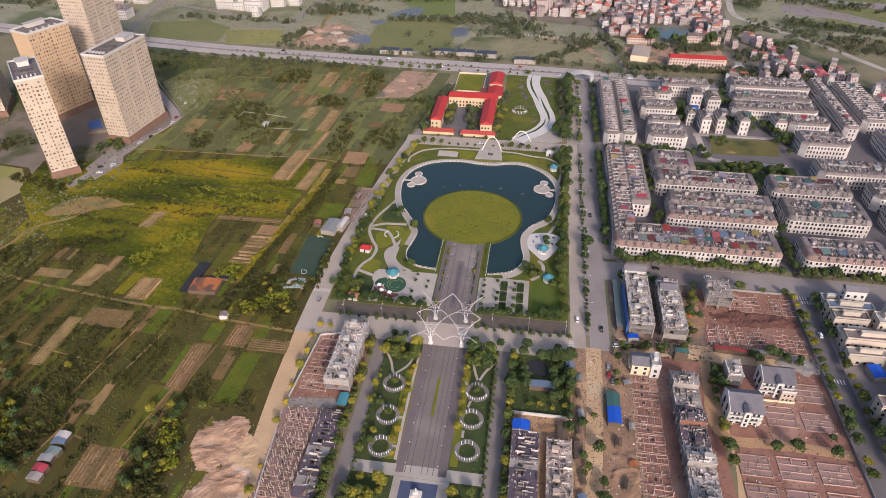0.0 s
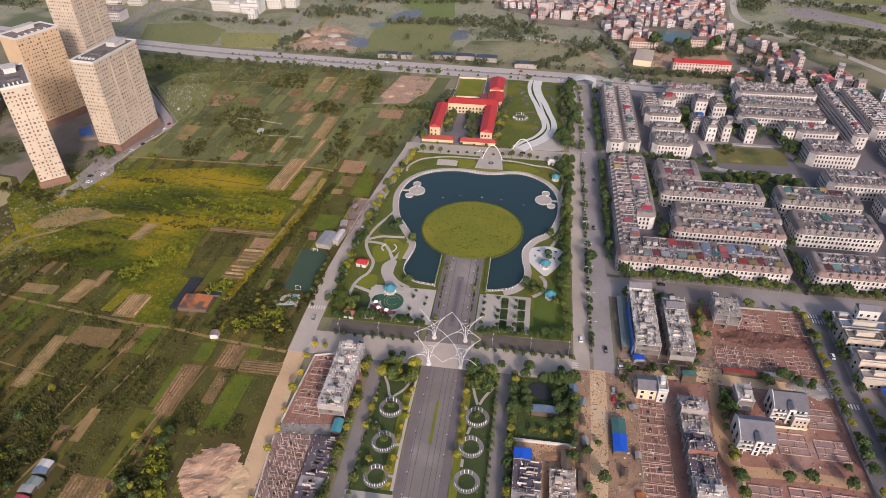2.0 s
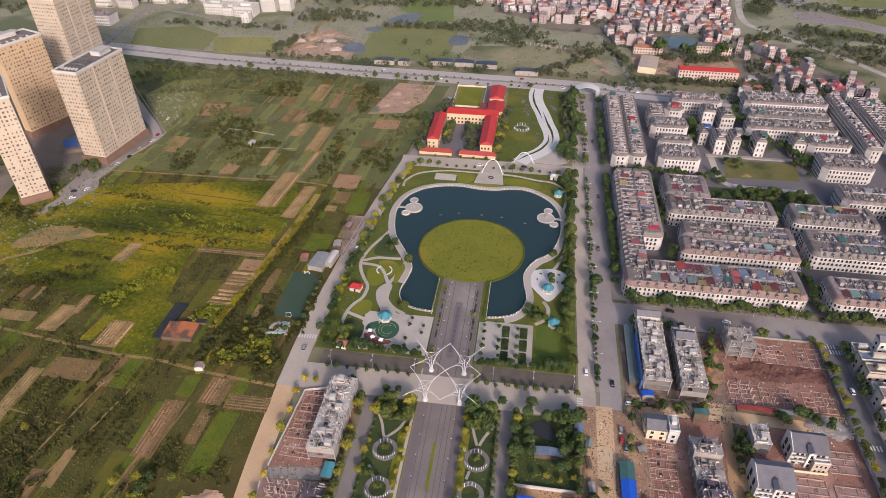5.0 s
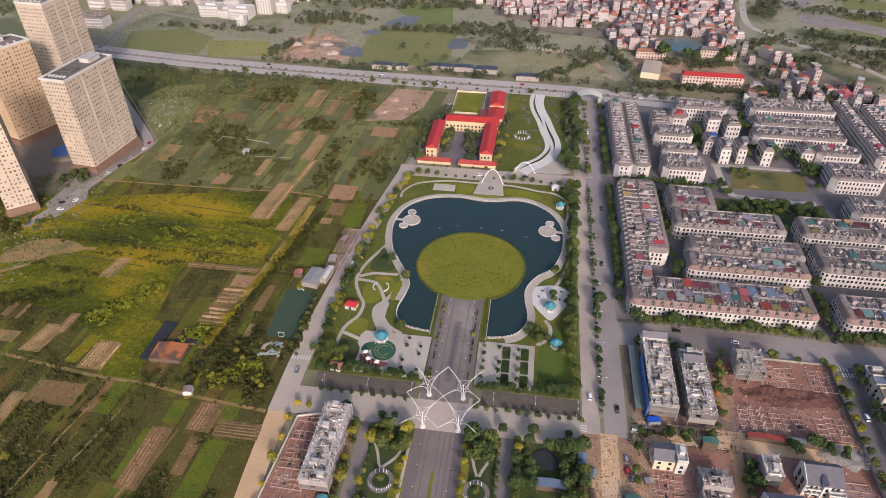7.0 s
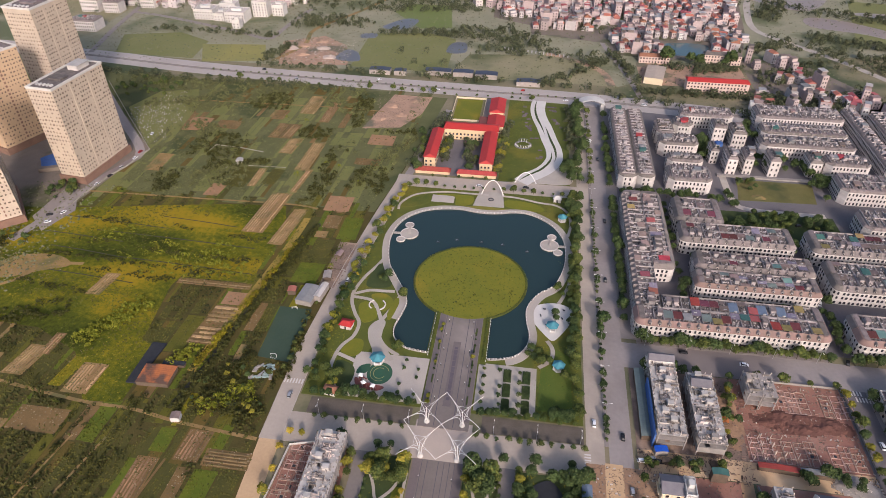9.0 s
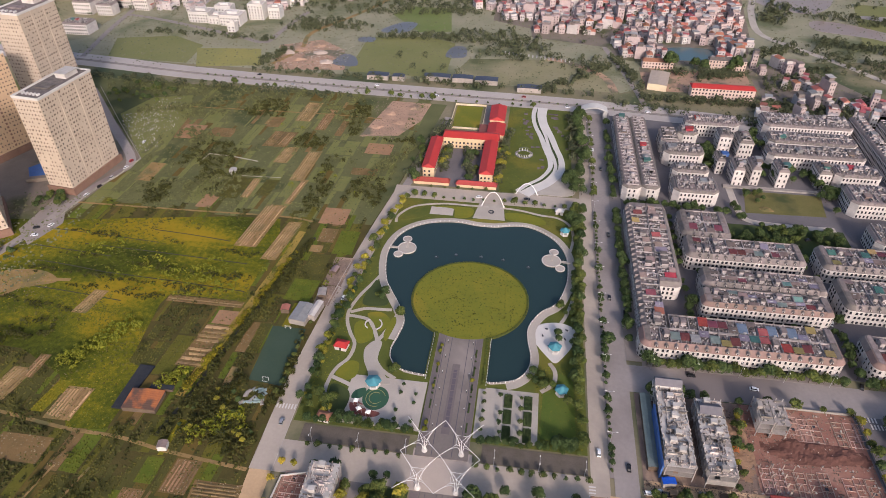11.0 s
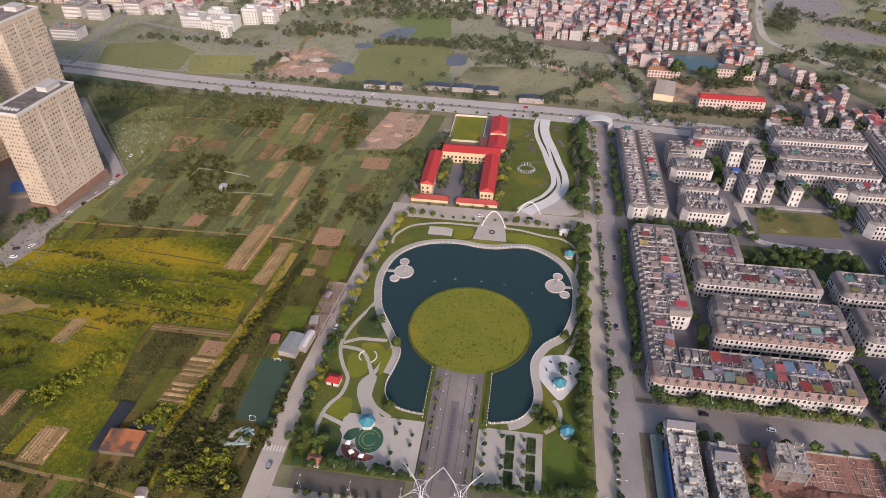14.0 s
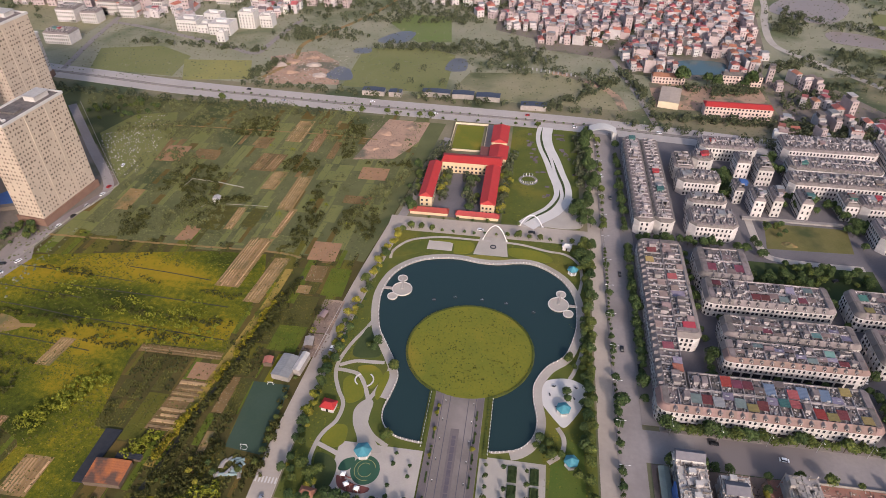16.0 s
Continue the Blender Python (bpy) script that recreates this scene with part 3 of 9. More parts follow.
slab("park_lawn", [(-73, -68), (66, -68), (66, 131), (-60, 131), (-66, 80), (-72, 20)], 0.10, M["lawn"], "green park lawn", "lawn")
bm = bmesh.new()
prism(bm, shore[::-1], -0.2, 0.16)
setting("water_lake", bm, M["water"], "still dark lake water", "water")
bm = bmesh.new()
strip(bm, offset(shore, -0.5), shore, -0.2, 0.5)
setting("lake_kerb", bm, M["paving"], "pale stone lake edging", "kerb")
bm = bmesh.new()
strip(bm, offset(shore, -4.6)[18:-8], offset(shore, -0.5)[18:-8], -0.2, 0.34)
setting("pavement_promenade", bm, M["paving"], "pale lakeside promenade", "pavement")
bm = bmesh.new()
prism(bm, ring(1.3, 29.6, 34.4, 72), -0.2, 0.5)
isl = setting("island", bm, M["lawn"], "round grassy island with a planted rim", "island")
bm = bmesh.new()
prism(bm, ring(1.3, 29.6, 33.0, 72), 0.3, 0.62)
part("island_lawn", bm, M["lawn_lit"], isl, "yellow green grass, sunlight in its colour")
slab("causeway", rect(-15.5, 16.5, -36, 2), 0.45, M["lawn"], "planted causeway to the island", "causeway")
slab("pavement_plaza", rect(-12.2, 12.2, -79, 1), 0.52, M["avenue"], "grey stone plaza axis", "pavement")
slab("pavement_avenue", rect(-11, 12, -176, -96), 0.16, M["avenue"], "long grey ceremonial avenue", "pavement")
slab("pavement_square_west", rect(-52, -13, -66, -36), 0.17, M["paving"], "pale paved square", "pavement")
slab("pavement_square_east", rect(13, 43, -66, -35), 0.17, M["paving"], "pale paved square", "pavement")

# ---- market gardens and fields west of the road ----
def tufts(rs, x, y, z, size, tall):
    """Small ragged plants as five-point tents; returns vertices and faces."""
    n = len(x)
    a = rs.uniform(0, 2 * math.pi, n)
    s = size * rs.uniform(0.55, 1.45, n)
    h = tall * rs.uniform(0.5, 1.5, n)
    V = np.zeros((n, 5, 3))
    for k in range(4):
        q = s * rs.uniform(0.6, 1.3, n)
        V[:, k, 0] = x + q * np.cos(a + k * math.pi / 2)
        V[:, k, 1] = y + q * np.sin(a + k * math.pi / 2)
        V[:, k, 2] = z + rs.uniform(-0.05, 0.25, n) * h
    V[:, 4, 0] = x + rs.uniform(-0.3, 0.3, n) * s
    V[:, 4, 1] = y + rs.uniform(-0.3, 0.3, n) * s
    V[:, 4, 2] = z + h
    F = (np.arange(n) * 5)[:, None, None] + np.array([[0, 1, 4], [1, 2, 4], [2, 3, 4], [3, 0, 4]])
    return V.reshape(-1, 3), F.reshape(-1, 3)


class Growth:
    """Collects one kind of uncountable growth and makes it one object."""
    def __init__(self, name, material, label):
        self.name, self.material, self.label, self.V, self.F, self.n = name, material, label, [], [], 0

    def add(self, V, F):
        self.V.append(np.asarray(V, float))
        self.F.append(np.asarray(F, int) + self.n)
        self.n += len(V)

    def finish(self):
        me = soup(self.name, np.concatenate(self.V).tolist(), np.concatenate(self.F).tolist(), self.material)
        return tagged(new(self.name, me), self.label, "plants", "", "stuff")


GROW = {
    "crop": Growth("crop_plants", leafy("crop_leaves", (0.045, 0.05, 0.009), (0.088, 0.083, 0.014)), "rows of low dark green crops"),
    "bright": Growth("vegetable_plants", leafy("vegetable_leaves", (0.075, 0.086, 0.01), (0.13, 0.13, 0.014)), "rows of bright green vegetables"),
    "yellow": Growth("dry_grass_tufts", leafy("dry_grass", (0.10, 0.102, 0.006), (0.225, 0.178, 0.01)), "yellowing grass and weeds"),
    "bush": Growth("scrub_bushes", leafy("scrub_leaves", (0.027, 0.031, 0.008), (0.078, 0.072, 0.016)), "dark wild scrub and bushes"),
    "banana": Growth("banana_plants", leafy("banana_leaves", (0.0927, 0.112, 0.0084), (0.247, 0.233, 0.021)), "yellow green banana clumps"),
    "north": Growth("northern_scrub", leafy("hazed_leaves", (0.058, 0.066, 0.026), (0.15, 0.152, 0.058)), "scrub and crops, greyed for haze"),
    "straw": Growth("straw_and_clods", leafy("straw_clods", (0.15, 0.10, 0.06), (0.34, 0.26, 0.16)), "pale straw and clods on tilled beds"),
}
grs = np.random.RandomState(21)


def scatter(kind, x0, x1, y0, y1, per, size, tall, skew=0.0, rows=0.0, z=0.1, keep=None, along="y"):
    """Plants over a plot: per of them to a square metre, in rows that far apart where rows is given."""
    n = int((x1 - x0) * (y1 - y0) * per)
    if n < 1:
        return
    x, y = grs.uniform(x0, x1, n), grs.uniform(y0, y1, n)
    if rows and along == "y":
        x = x0 + (np.floor((x - x0) / rows) + 0.5) * rows + grs.normal(0, rows * 0.1, n)
    elif rows:
        y = y0 + (np.floor((y - y0) / rows) + 0.5) * rows + grs.normal(0, rows * 0.1, n)
    patch = np.array([noise.noise((a * 0.09, b * 0.09, len(kind) * 3.1)) for a, b in zip(x, y)])
    ok = patch > grs.uniform(-0.75, 0.15, n)
    if keep is not None:
        ok &= keep(x, y)
    x, y = x[ok], y[ok]
    if len(x):
        V, F = tufts(grs, x + skew * (y - y0), y, z, size, tall)
        GROW[kind].add(V, F)


# plots that stand out: x0, x1, y0, y1, kind, skew (metres east per metre north)
PLOTS_SOUTH = [
    (-132, -124, -110, -97, "bright", 0.02), (-119, -107, -113, -96, "beds", 0.07), (-105, -83, -114, -105, "soil_along", -0.05), (-136, -125.5, -146, -113, "beds", 0.03), (-124, -117, -133, -115, "crop", 0.14),
    (-115, -109, -136, -116, "soil", 0.03), (-108, -97, -150, -116, "bright", 0.05), (-96, -86, -140, -116, "crop", 0.07), (-215, -207, -140, -103, "pale_beds", 0.0), (-166, -161, -166, -147, "soil_pale", 0.0),
    (-153, -131, -203, -182, "beds", 0.0), (-175, -168, -172, -158, "soil", 0.0), (-206, -180, -108, -94, "soil", 0.0),
]
PLOTS_MIDDLE = [
    (-202, -195, -81, -61, "yellow_rows", 0.16), (-193, -179, -84, -64, "pale_beds", 0.06), (-146, -131, -43, -12, "soil_cross", 0.14), (-140, -126, -11, 0, "orange_soil", 0.02), (-231, -219, -77, -56, "pale_beds", 0.16),
    (-220, -214, -62, -46, "beds", 0.04), (-260, -238, -72, -64, "soil_pale", 0.0), (-223, -214, -14, 6, "pale_beds", 0.14), (-174, -128, 3, 8, "soil_along", 0.0), (-116, -112.5, -62, -40, "soil_pale", 0.02),
    (-156, -141, 59, 108, "pale_beds", 0.09), (-134, -124, 48, 90, "pale_beds", 0.12), (-104, -93, 71, 86, "soil", 0.0), (-106, -98, 60, 67, "soil_pale", 0.0), (-91, -78, 60, 85, "bright", 0.0),
    (-104, -91, 38, 58, "crop", 0.02), (-107, -91, 14, 33, "bright", 0.06),
]
PLOTS_NORTH = [
    (-263, -244, 192, 216, "orange_soil", 0.0), (-238, -217, 199, 214, "soil", 0.04), (-201, -190, 98, 114, "orange_soil", 0.1), (-261, -249, 125, 151, "soil_pale", 0.0), (-174, -168, 114, 140, "pale_beds", 0.02),
    (-174, -160, 236, 273, "pale_beds", 0.03), (-186, -166, 189, 215, "beds", 0.09), (-168, -157, 165, 190, "pale_beds", 0.1), (-147, -136, 141, 187, "pale_beds", 0.04), (-140, -135, 110, 143, "pale_beds", 0.09),
    (-101, -80, 189, 206, "orange_soil", 0.0), (-104, -84, 156, 166, "soil", 0.0), (-109, -91, 91, 110, "orange_soil", 0.0), (-152, -143, 222, 262, "beds", 0.03), (-133, -127, 214, 246, "soil", 0.03),
    (-195, -184, 222, 240, "soil", 0.05), (-192, -176, 112, 140, "crop", 0.08), (-165, -155, 118, 140, "crop", 0.08),
]
PLOTS = PLOTS_SOUTH + PLOTS_MIDDLE + PLOTS_NORTH
MEADOW = [(-345, 62), (-280, 70), (-222, 81), (-170, 90), (-136, 92), (-126, 62), (-130, 22), (-128, 9), (-174, 9), (-176, 0), (-170, -45), (-158, -48), (-159, -86), (-178, -88), (-201, -58), (-232, -44), (-262, -42), (-300, -18), (-336, 20)]


def in_meadow(x, y):
    """Whether places lie inside the open yellow meadow."""
    x, y = np.asarray(x, float), np.asarray(y, float)
    hit = np.zeros(x.shape, bool)
    for (ax, ay), (bx, by) in zip(MEADOW, MEADOW[1:] + MEADOW[:1]):
        if ay != by:
            hit ^= ((ay > y) != (by > y)) & (x < (bx - ax) * (y - ay) / (by - ay) + ax)
    return hit


RESERVED = [(-106, -84, -50, -5), (-165, -138, -78, -44), (-115, -70, -210, -155), (-112, -78, 212, 290), (-104, -82, -8, 16), (-175, -158, -210, -176), (-330, -270, 30, 175), (-420, -330, 20, 300)]


def free(x, y):
    ok = x < -86.5 + 0.1 * np.maximum(y + 10, 0)
    for x0, x1, y0, y1, _, sk in PLOTS:
        ok &= ~((x > x0 - 0.5 + sk * (y - y0)) & (x < x1 + 0.5 + sk * (y - y0)) & (y > y0 - 0.5) & (y < y1 + 0.5))
    for x0, x1, y0, y1 in RESERVED:
        ok &= ~((x > x0) & (x < x1) & (y > y0) & (y < y1))
    c = -113 - 0.125 * (50 - y)
    return ok & (np.abs(x - c) > 3.0)


slab("field_base", [(-470, -300), (-64, -300), (-76, -200), (-81.5, -140), (-84, -96), (-84, -50), (-82, -12), (-78, 35), (-72, 90), (-65, 140), (-54, 230), (-48, 286), (-300, 296), (-470, 300)], 0.025, M["field"][4], "dark weedy ground between the plots", "field")
# haze over the northern plots is put into this ground colour
slab("field_base_north", [(-470, 96), (-73, 94), (-66, 140), (-54, 230), (-48, 286), (-300, 296), (-470, 300)], 0.03, M["field_north"], "weedy ground between the plots, greyed for haze", "field")
frs = np.random.RandomState(7)
STRIP_MATS = M["field"] + [M["soil"], M["soil_pale"], M["field_brown"], M["field_north"], M["field_north_bright"]]
strips = [bmesh.new() for _ in STRIP_MATS]
MIX = {   # share of each strip material by kind of plot
    "dark": [0.42, 0.12, 0.0, 0.06, 0.30, 0.02, 0.0, 0.08], "weedy": [0.24, 0.44, 0.03, 0.12, 0.09, 0.02, 0.0, 0.06], "yellow": [0.03, 0.14, 0.48, 0.34, 0.01, 0.0, 0.0, 0.0],
    "green": [0.16, 0.26, 0.02, 0.47, 0.06, 0.01, 0.0, 0.02], "scrub": [0.25, 0.12, 0.0, 0.05, 0.54, 0.0, 0.0, 0.04], "tilled": [0.20, 0.14, 0.0, 0.06, 0.14, 0.14, 0.06, 0.26],
}
PLANTS = [("crop", 0.8, 0.5, 0.6, 1.4), ("crop", 0.5, 0.45, 0.4, 0.0), ("yellow", 0.8, 0.5, 0.4, 0.0), ("bright", 0.75, 0.5, 0.55, 1.2), ("bush", 0.6, 0.75, 1.0, 0.0), ("straw", 0.3, 0.35, 0.2, 0.0), ("straw", 0.3, 0.35, 0.2, 0.0), ("crop", 0.25, 0.4, 0.35, 1.5), ("north", 0.5, 0.5, 0.5, 1.5), ("north", 0.35, 0.45, 0.4, 1.3)]
x = -82.0
while x > -470:
    w = frs.uniform(12, 26)
    y = -300.0 if x > -200 else -190.0
    while y < 288:
        h = frs.uniform(18, 52)
        kind = frs.choice(["dark", "weedy", "green", "scrub", "tilled"], p=[0.36, 0.17, 0.17, 0.24, 0.06])
        if y < -60:
            kind = frs.choice(["dark", "weedy", "scrub", "tilled"], p=[0.50, 0.14, 0.30, 0.06])
        if x < -255 and y < 60:
            kind = frs.choice(["weedy", "yellow"])
        sk = 0.05
        o = sk * (y + 90)
        lim = -87 + 0.1 * max(y + 10, 0)
        xr, xl = min(x + o, lim), min(x - w + 0.9 + o, lim)
        if xr - xl > 4 and not (-420 < x < -285 and y > -20):
            far = 0.6 if y > 120 else 1.0
            wide = (9.0, 20.0) if kind == "yellow" else (2.2, 6.5)
            u = xl
            while u < xr - 0.6:
                v = min(u + frs.uniform(*wide), xr)
                t = y + frs.uniform(-0.6, 0.6)
                end = y + h - 1.0
                while t < end - 2:
                    q = min(t + frs.uniform(9, 45), end)
                    if in_meadow((u + v) / 2, (t + q) / 2):
                        t = q
                        continue
                    k = int(frs.choice(8, p=MIX[kind]))
                    if (t + q) / 2 > 96:   # crop colours greyed for haze in the north
                        k = (8, 9, 9, 9, 8, 5, 6, 7)[k]
                    z = 0.03 + 0.09 * frs.rand()
                    gap = 0.05 if kind in ("yellow", "green") else 0.14
                    e = [sk * (t - y), sk * (q - y)]
                    j = frs.uniform(-0.35, 0.35, 4)
                    prism(strips[k], [(u + e[0] + j[0], t), (v - gap + e[0] + j[1], t), (v - gap + e[1] + j[2], q - 1.3 * gap), (u + e[1] + j[3], q - 1.3 * gap)], -0.2, z)
                    name, per, size, tall, rows = PLANTS[k]
                    scatter(name, u, v, t, q, per * far, size, tall, 0, rows, z, lambda a, b: free(a, b), "y")
                    t = q
                u = v
            for j in range(int(w * h / (150 if kind in ("scrub", "dark") else 260))):   # clumps of bush
                cx, cy = frs.uniform(xl, xr), frs.uniform(y, y + h)
                if not free(np.array([cx]), np.array([cy]))[0] or in_meadow(cx, cy):
                    continue
                r = frs.uniform(0.9, 2.6)
                V, F = leaf_cloud(frs, [(cx + sk * (cy - y), cy, 0.5 * r, r, r * frs.uniform(0.7, 1.3), 0.8 * r)], int(15 * r), 0.5)
                GROW["banana" if kind in ("yellow", "green") and frs.rand() < 0.5 else ("north" if cy > 96 else "bush")].add(V, F)
        y += h
    x -= w
for k, nm in enumerate(("crop", "weed", "dry_grass", "vegetable", "scrub", "tilled", "dry_soil", "stubble", "grey_green", "pale_green")):
    tagged(part("field_strips_" + nm, strips[k], STRIP_MATS[k]), "narrow field strips of " + nm.replace("_", " ") + " land", "field", "", "stuff")

# the open meadow: one sheet of yellowing grass with weedy patches, hedge lines and dark ditches
slab("meadow", MEADOW[::-1], 0.125, M["meadow"], "open meadow of yellowing grass and weeds", "field")
for kind, n, size, tall in (("yellow", 1800, 0.45, 0.3), ("bright", 3000, 0.45, 0.4), ("crop", 4200, 0.5, 0.5)):
    mx, my = frs.uniform(-345, -125, 3 * n), frs.uniform(-90, 93, 3 * n)
    shift = {"yellow": 0.0, "bright": 11.0, "crop": 23.0}[kind]
    lush = np.array([noise.noise((a * 0.02 + shift, b * 0.035, 4.0)) for a, b in zip(mx, my)])
    ok = in_meadow(mx, my) & free(mx, my) & (lush > frs.uniform(-0.05, 0.4, 3 * n))
    GROW[kind].add(*tufts(frs, mx[ok], my[ok], 0.12, size, tall))
for x0, x1, y0, dy, n, kind in ((-300, -135, 62, -12, 120, "bush"), (-262, -160, 52, -6, 60, "banana"), (-290, -132, 36, -8, 110, "bush"), (-250, -150, 42, -8, 110, "banana"), (-230, -140, 30, -6, 90, "banana"), (-280, -135, 20, -6, 100, "bush"), (-240, -175, 8, -4, 40, "bush"), (-275, -205, -6, -10, 40, "bush"), (-200, -135, 14, -3, 50, "banana")):
    for k in range(n):
        t = frs.rand()
        cx, cy, r = x0 + (x1 - x0) * t, y0 + dy * t + frs.normal(0, 1.6 if kind == "bush" else 4.5), frs.uniform(0.6, 1.5)
        if noise.noise((cx * 0.03, cy * 0.05, 8.0)) > -0.15 and free(np.array([cx]), np.array([cy]))[0]:
            GROW[kind].add(*leaf_cloud(frs, [(cx, cy, 0.5 * r, r * 1.2, r, 0.8 * r)], int(12 * r), 0.5))

for level, (x0, x1, y0, y1, kind, sk) in enumerate(PLOTS):
    d = sk * (y1 - y0)
    root = {"orange_soil": "orange_soil", "soil": "soil", "soil_pale": "soil_pale", "bright": "field3", "crop": "field0", "yellow_rows": "field2"}.get(kind, "soil_pale" if kind == "pale_beds" else "soil")
    m = M["field"][int(root[-1])] if root.startswith("field") else M[root]
    bm = bmesh.new()
    prism(bm, [(x0, y0), (x1, y0), (x1 + d, y1), (x0 + d, y1)], -0.2, 0.15 + 0.0035 * (level % 12))
    words = {"orange_soil": "bare orange brown soil plot", "soil": "bare tilled brown soil plot", "bright": "bright green seedling plot", "crop": "dark green crop plot", "yellow_rows": "yellow plot with planted rows", "soil_pale": "bare pale soil plot"}.get(kind, "tilled soil plot with raised beds")
    plot = setting("garden_plot", bm, m, words, "field")
    if kind in ("beds", "pale_beds", "soil_along", "soil_cross"):
        bm = bmesh.new()   # raised beds with sloping sides
        cross = kind in ("soil_along", "soil_cross")
        step = 3.4 if kind == "soil_cross" else 1.7
        n = int(((y1 - y0) if cross else (x1 - x0)) / step)
        for i in range(n):
            if frs.rand() < 0.06:
                continue
            hw, a = step * frs.uniform(0.2, 0.36), frs.uniform(0, 3.0)
            if cross:
                yy = y0 + (i + 0.5) * step
                o = sk * (yy - y0)
                prism(bm, rect(x0 + o + a, x1 + o - a, yy - hw, yy + hw), 0.1, 0.42, 0, rect(x0 + o + a + 0.2, x1 + o - a - 0.2, yy - hw * 0.6, yy + hw * 0.6))
            else:
                xx = x0 + (i + 0.5) * step
                prism(bm, [(xx - hw, y0 + a), (xx + hw, y0 + a), (xx + hw + d, y1 - a), (xx - hw + d, y1 - a)], 0.1, 0.4, 0,
                      [(xx - hw * 0.6, y0 + a + 0.2), (xx + hw * 0.6, y0 + a + 0.2), (xx + hw * 0.6 + d, y1 - a - 0.2), (xx - hw * 0.6 + d, y1 - a - 0.2)])
        tagged(part("beds", bm, M["bed_pale"] if kind in ("pale_beds", "soil_cross") else M["bed_brown"], plot), "raised dry soil beds", kind="stuff")
        scatter("crop", x0, x1, y0, y1, 0.4, 0.4, 0.4, sk, 1.7, 0.25, None, "x" if cross else "y")
        scatter("straw", x0, x1, y0, y1, 0.45, 0.3, 0.22, sk, 0, 0.3)
    elif kind == "yellow_rows":
        scatter("yellow", x0, x1, y0, y1, 1.1, 0.45, 0.6, sk, 1.6, 0.12)
    elif kind in ("bright", "crop"):
        scatter(kind, x0, x1, y0, y1, 0.9, 0.45, 0.45, sk, 1.2, 0.12)
    else:
        scatter("straw", x0, x1, y0, y1, 0.4, 0.35, 0.2, sk, 0, 0.12)
        scatter("crop", x0, x1, y0, y1, 0.06, 0.5, 0.5, sk, 0, 0.12)

# banana and shrub belts
for (ax, ay), (bx, by), wide, n, kind in (
        ((-203, -52), (-183, -15), 9, 95, "banana"), ((-120, -60), (-92, -88), 12, 110, "bush"), ((-118, -85), (-96, -70), 9, 60, "banana"), ((-108, -45), (-121, -86), 6, 50, "bush"),
        ((-86, -10), (-84, -60), 3, 40, "bush"), ((-107, 72), (-119, -9), 2.2, 95, "bush"), ((-119, -9), (-131, -86), 2.4, 90, "bush"), ((-113, 60), (-124, -9), 1.6, 40, "yellow"), ((-124, -9), (-133, -60), 1.6, 40, "yellow"), ((-300, -60), (-225, -25), 10, 90, "bush"), ((-130, -175), (-110, -205), 9, 80, "bush"), ((-125, -158), (-112, -190), 6, 40, "banana"),
        ((-190, -200), (-172, -160), 9, 80, "bush"), ((-250, -150), (-190, -180), 10, 60, "banana"), ((-330, 292), (-120, 286), 9, 110, "bush"), ((-112, 20), (-112, 60), 5, 30, "bush"),
        ((-96, 130), (-78, 190), 7, 60, "bush"), ((-76, 160), (-66, 205), 6, 45, "bush"),
        ((-220, 120), (-180, 128), 20, 80, "bush"), ((-290, 230), (-200, 270), 22, 110, "bush"), ((-160, 270), (-118, 240), 14, 70, "bush"), ((-145, -60), (-140, -44), 6, 30, "banana"), ((-372, 284), (-240, 268), 20, 110, "bush"), ((-318, 236), (-262, 250), 12, 80, "bush"), ((-262, 205), (-232, 190), 16, 60, "bush"), ((-352, 36), (-300, 22), 8, 70, "bush"), ((-420, 60), (-370, 100), 16, 80, "bush")):
    for i in range(n):
        t, o = frs.rand(), frs.uniform(-wide, wide) * 0.7
        l = math.hypot(bx - ax, by - ay)
        cx, cy = ax + (bx - ax) * t + o * (by - ay) / l, ay + (by - ay) * t - o * (bx - ax) / l
        r = frs.uniform(0.9, 2.2)
        V, F = leaf_cloud(frs, [(cx, cy, 0.6 * r, r, r, r)], int(13 * r), 0.6)
        GROW["north" if cy > 96 and kind == "bush" else kind].add(V, F)

# orchard rows: dark round shrubs along lines that run with the plots
for ox, oy, wide, long, gap, tall in ((-232, -185, 34, 62, 5.5, 1.0), (-196, -180, 24, 58, 5.0, 1.1), (-166, -150, 18, 40, 4.5, 1.0), (-205, -118, 34, 30, 5.5, 0.9), (-262, -150, 26, 60, 6.0, 1.0), (-178, -235, 60, 48, 6.0, 1.2), (-160, -105, 14, 40, 5.0, 0.9), (-300, -95, 40, 40, 6.5, 1.0), (-122, -150, 12, 26, 4.5, 1.0)):
    for i in range(int(wide / gap)):
        for j in range(int(long / 2.3)):
            cx, cy = ox + (i + 0.5) * gap + 0.13 * 2.3 * j + frs.normal(0, 0.35), oy + 2.3 * j + frs.normal(0, 0.4)
            if frs.rand() < 0.16 or not free(np.array([cx]), np.array([cy]))[0]:
                continue
            r = tall * frs.uniform(0.7, 1.35)
            V, F = leaf_cloud(frs, [(cx, cy, 0.7 * r, r, r, r)], 11, 0.5)
            GROW["bush"].add(V, F)

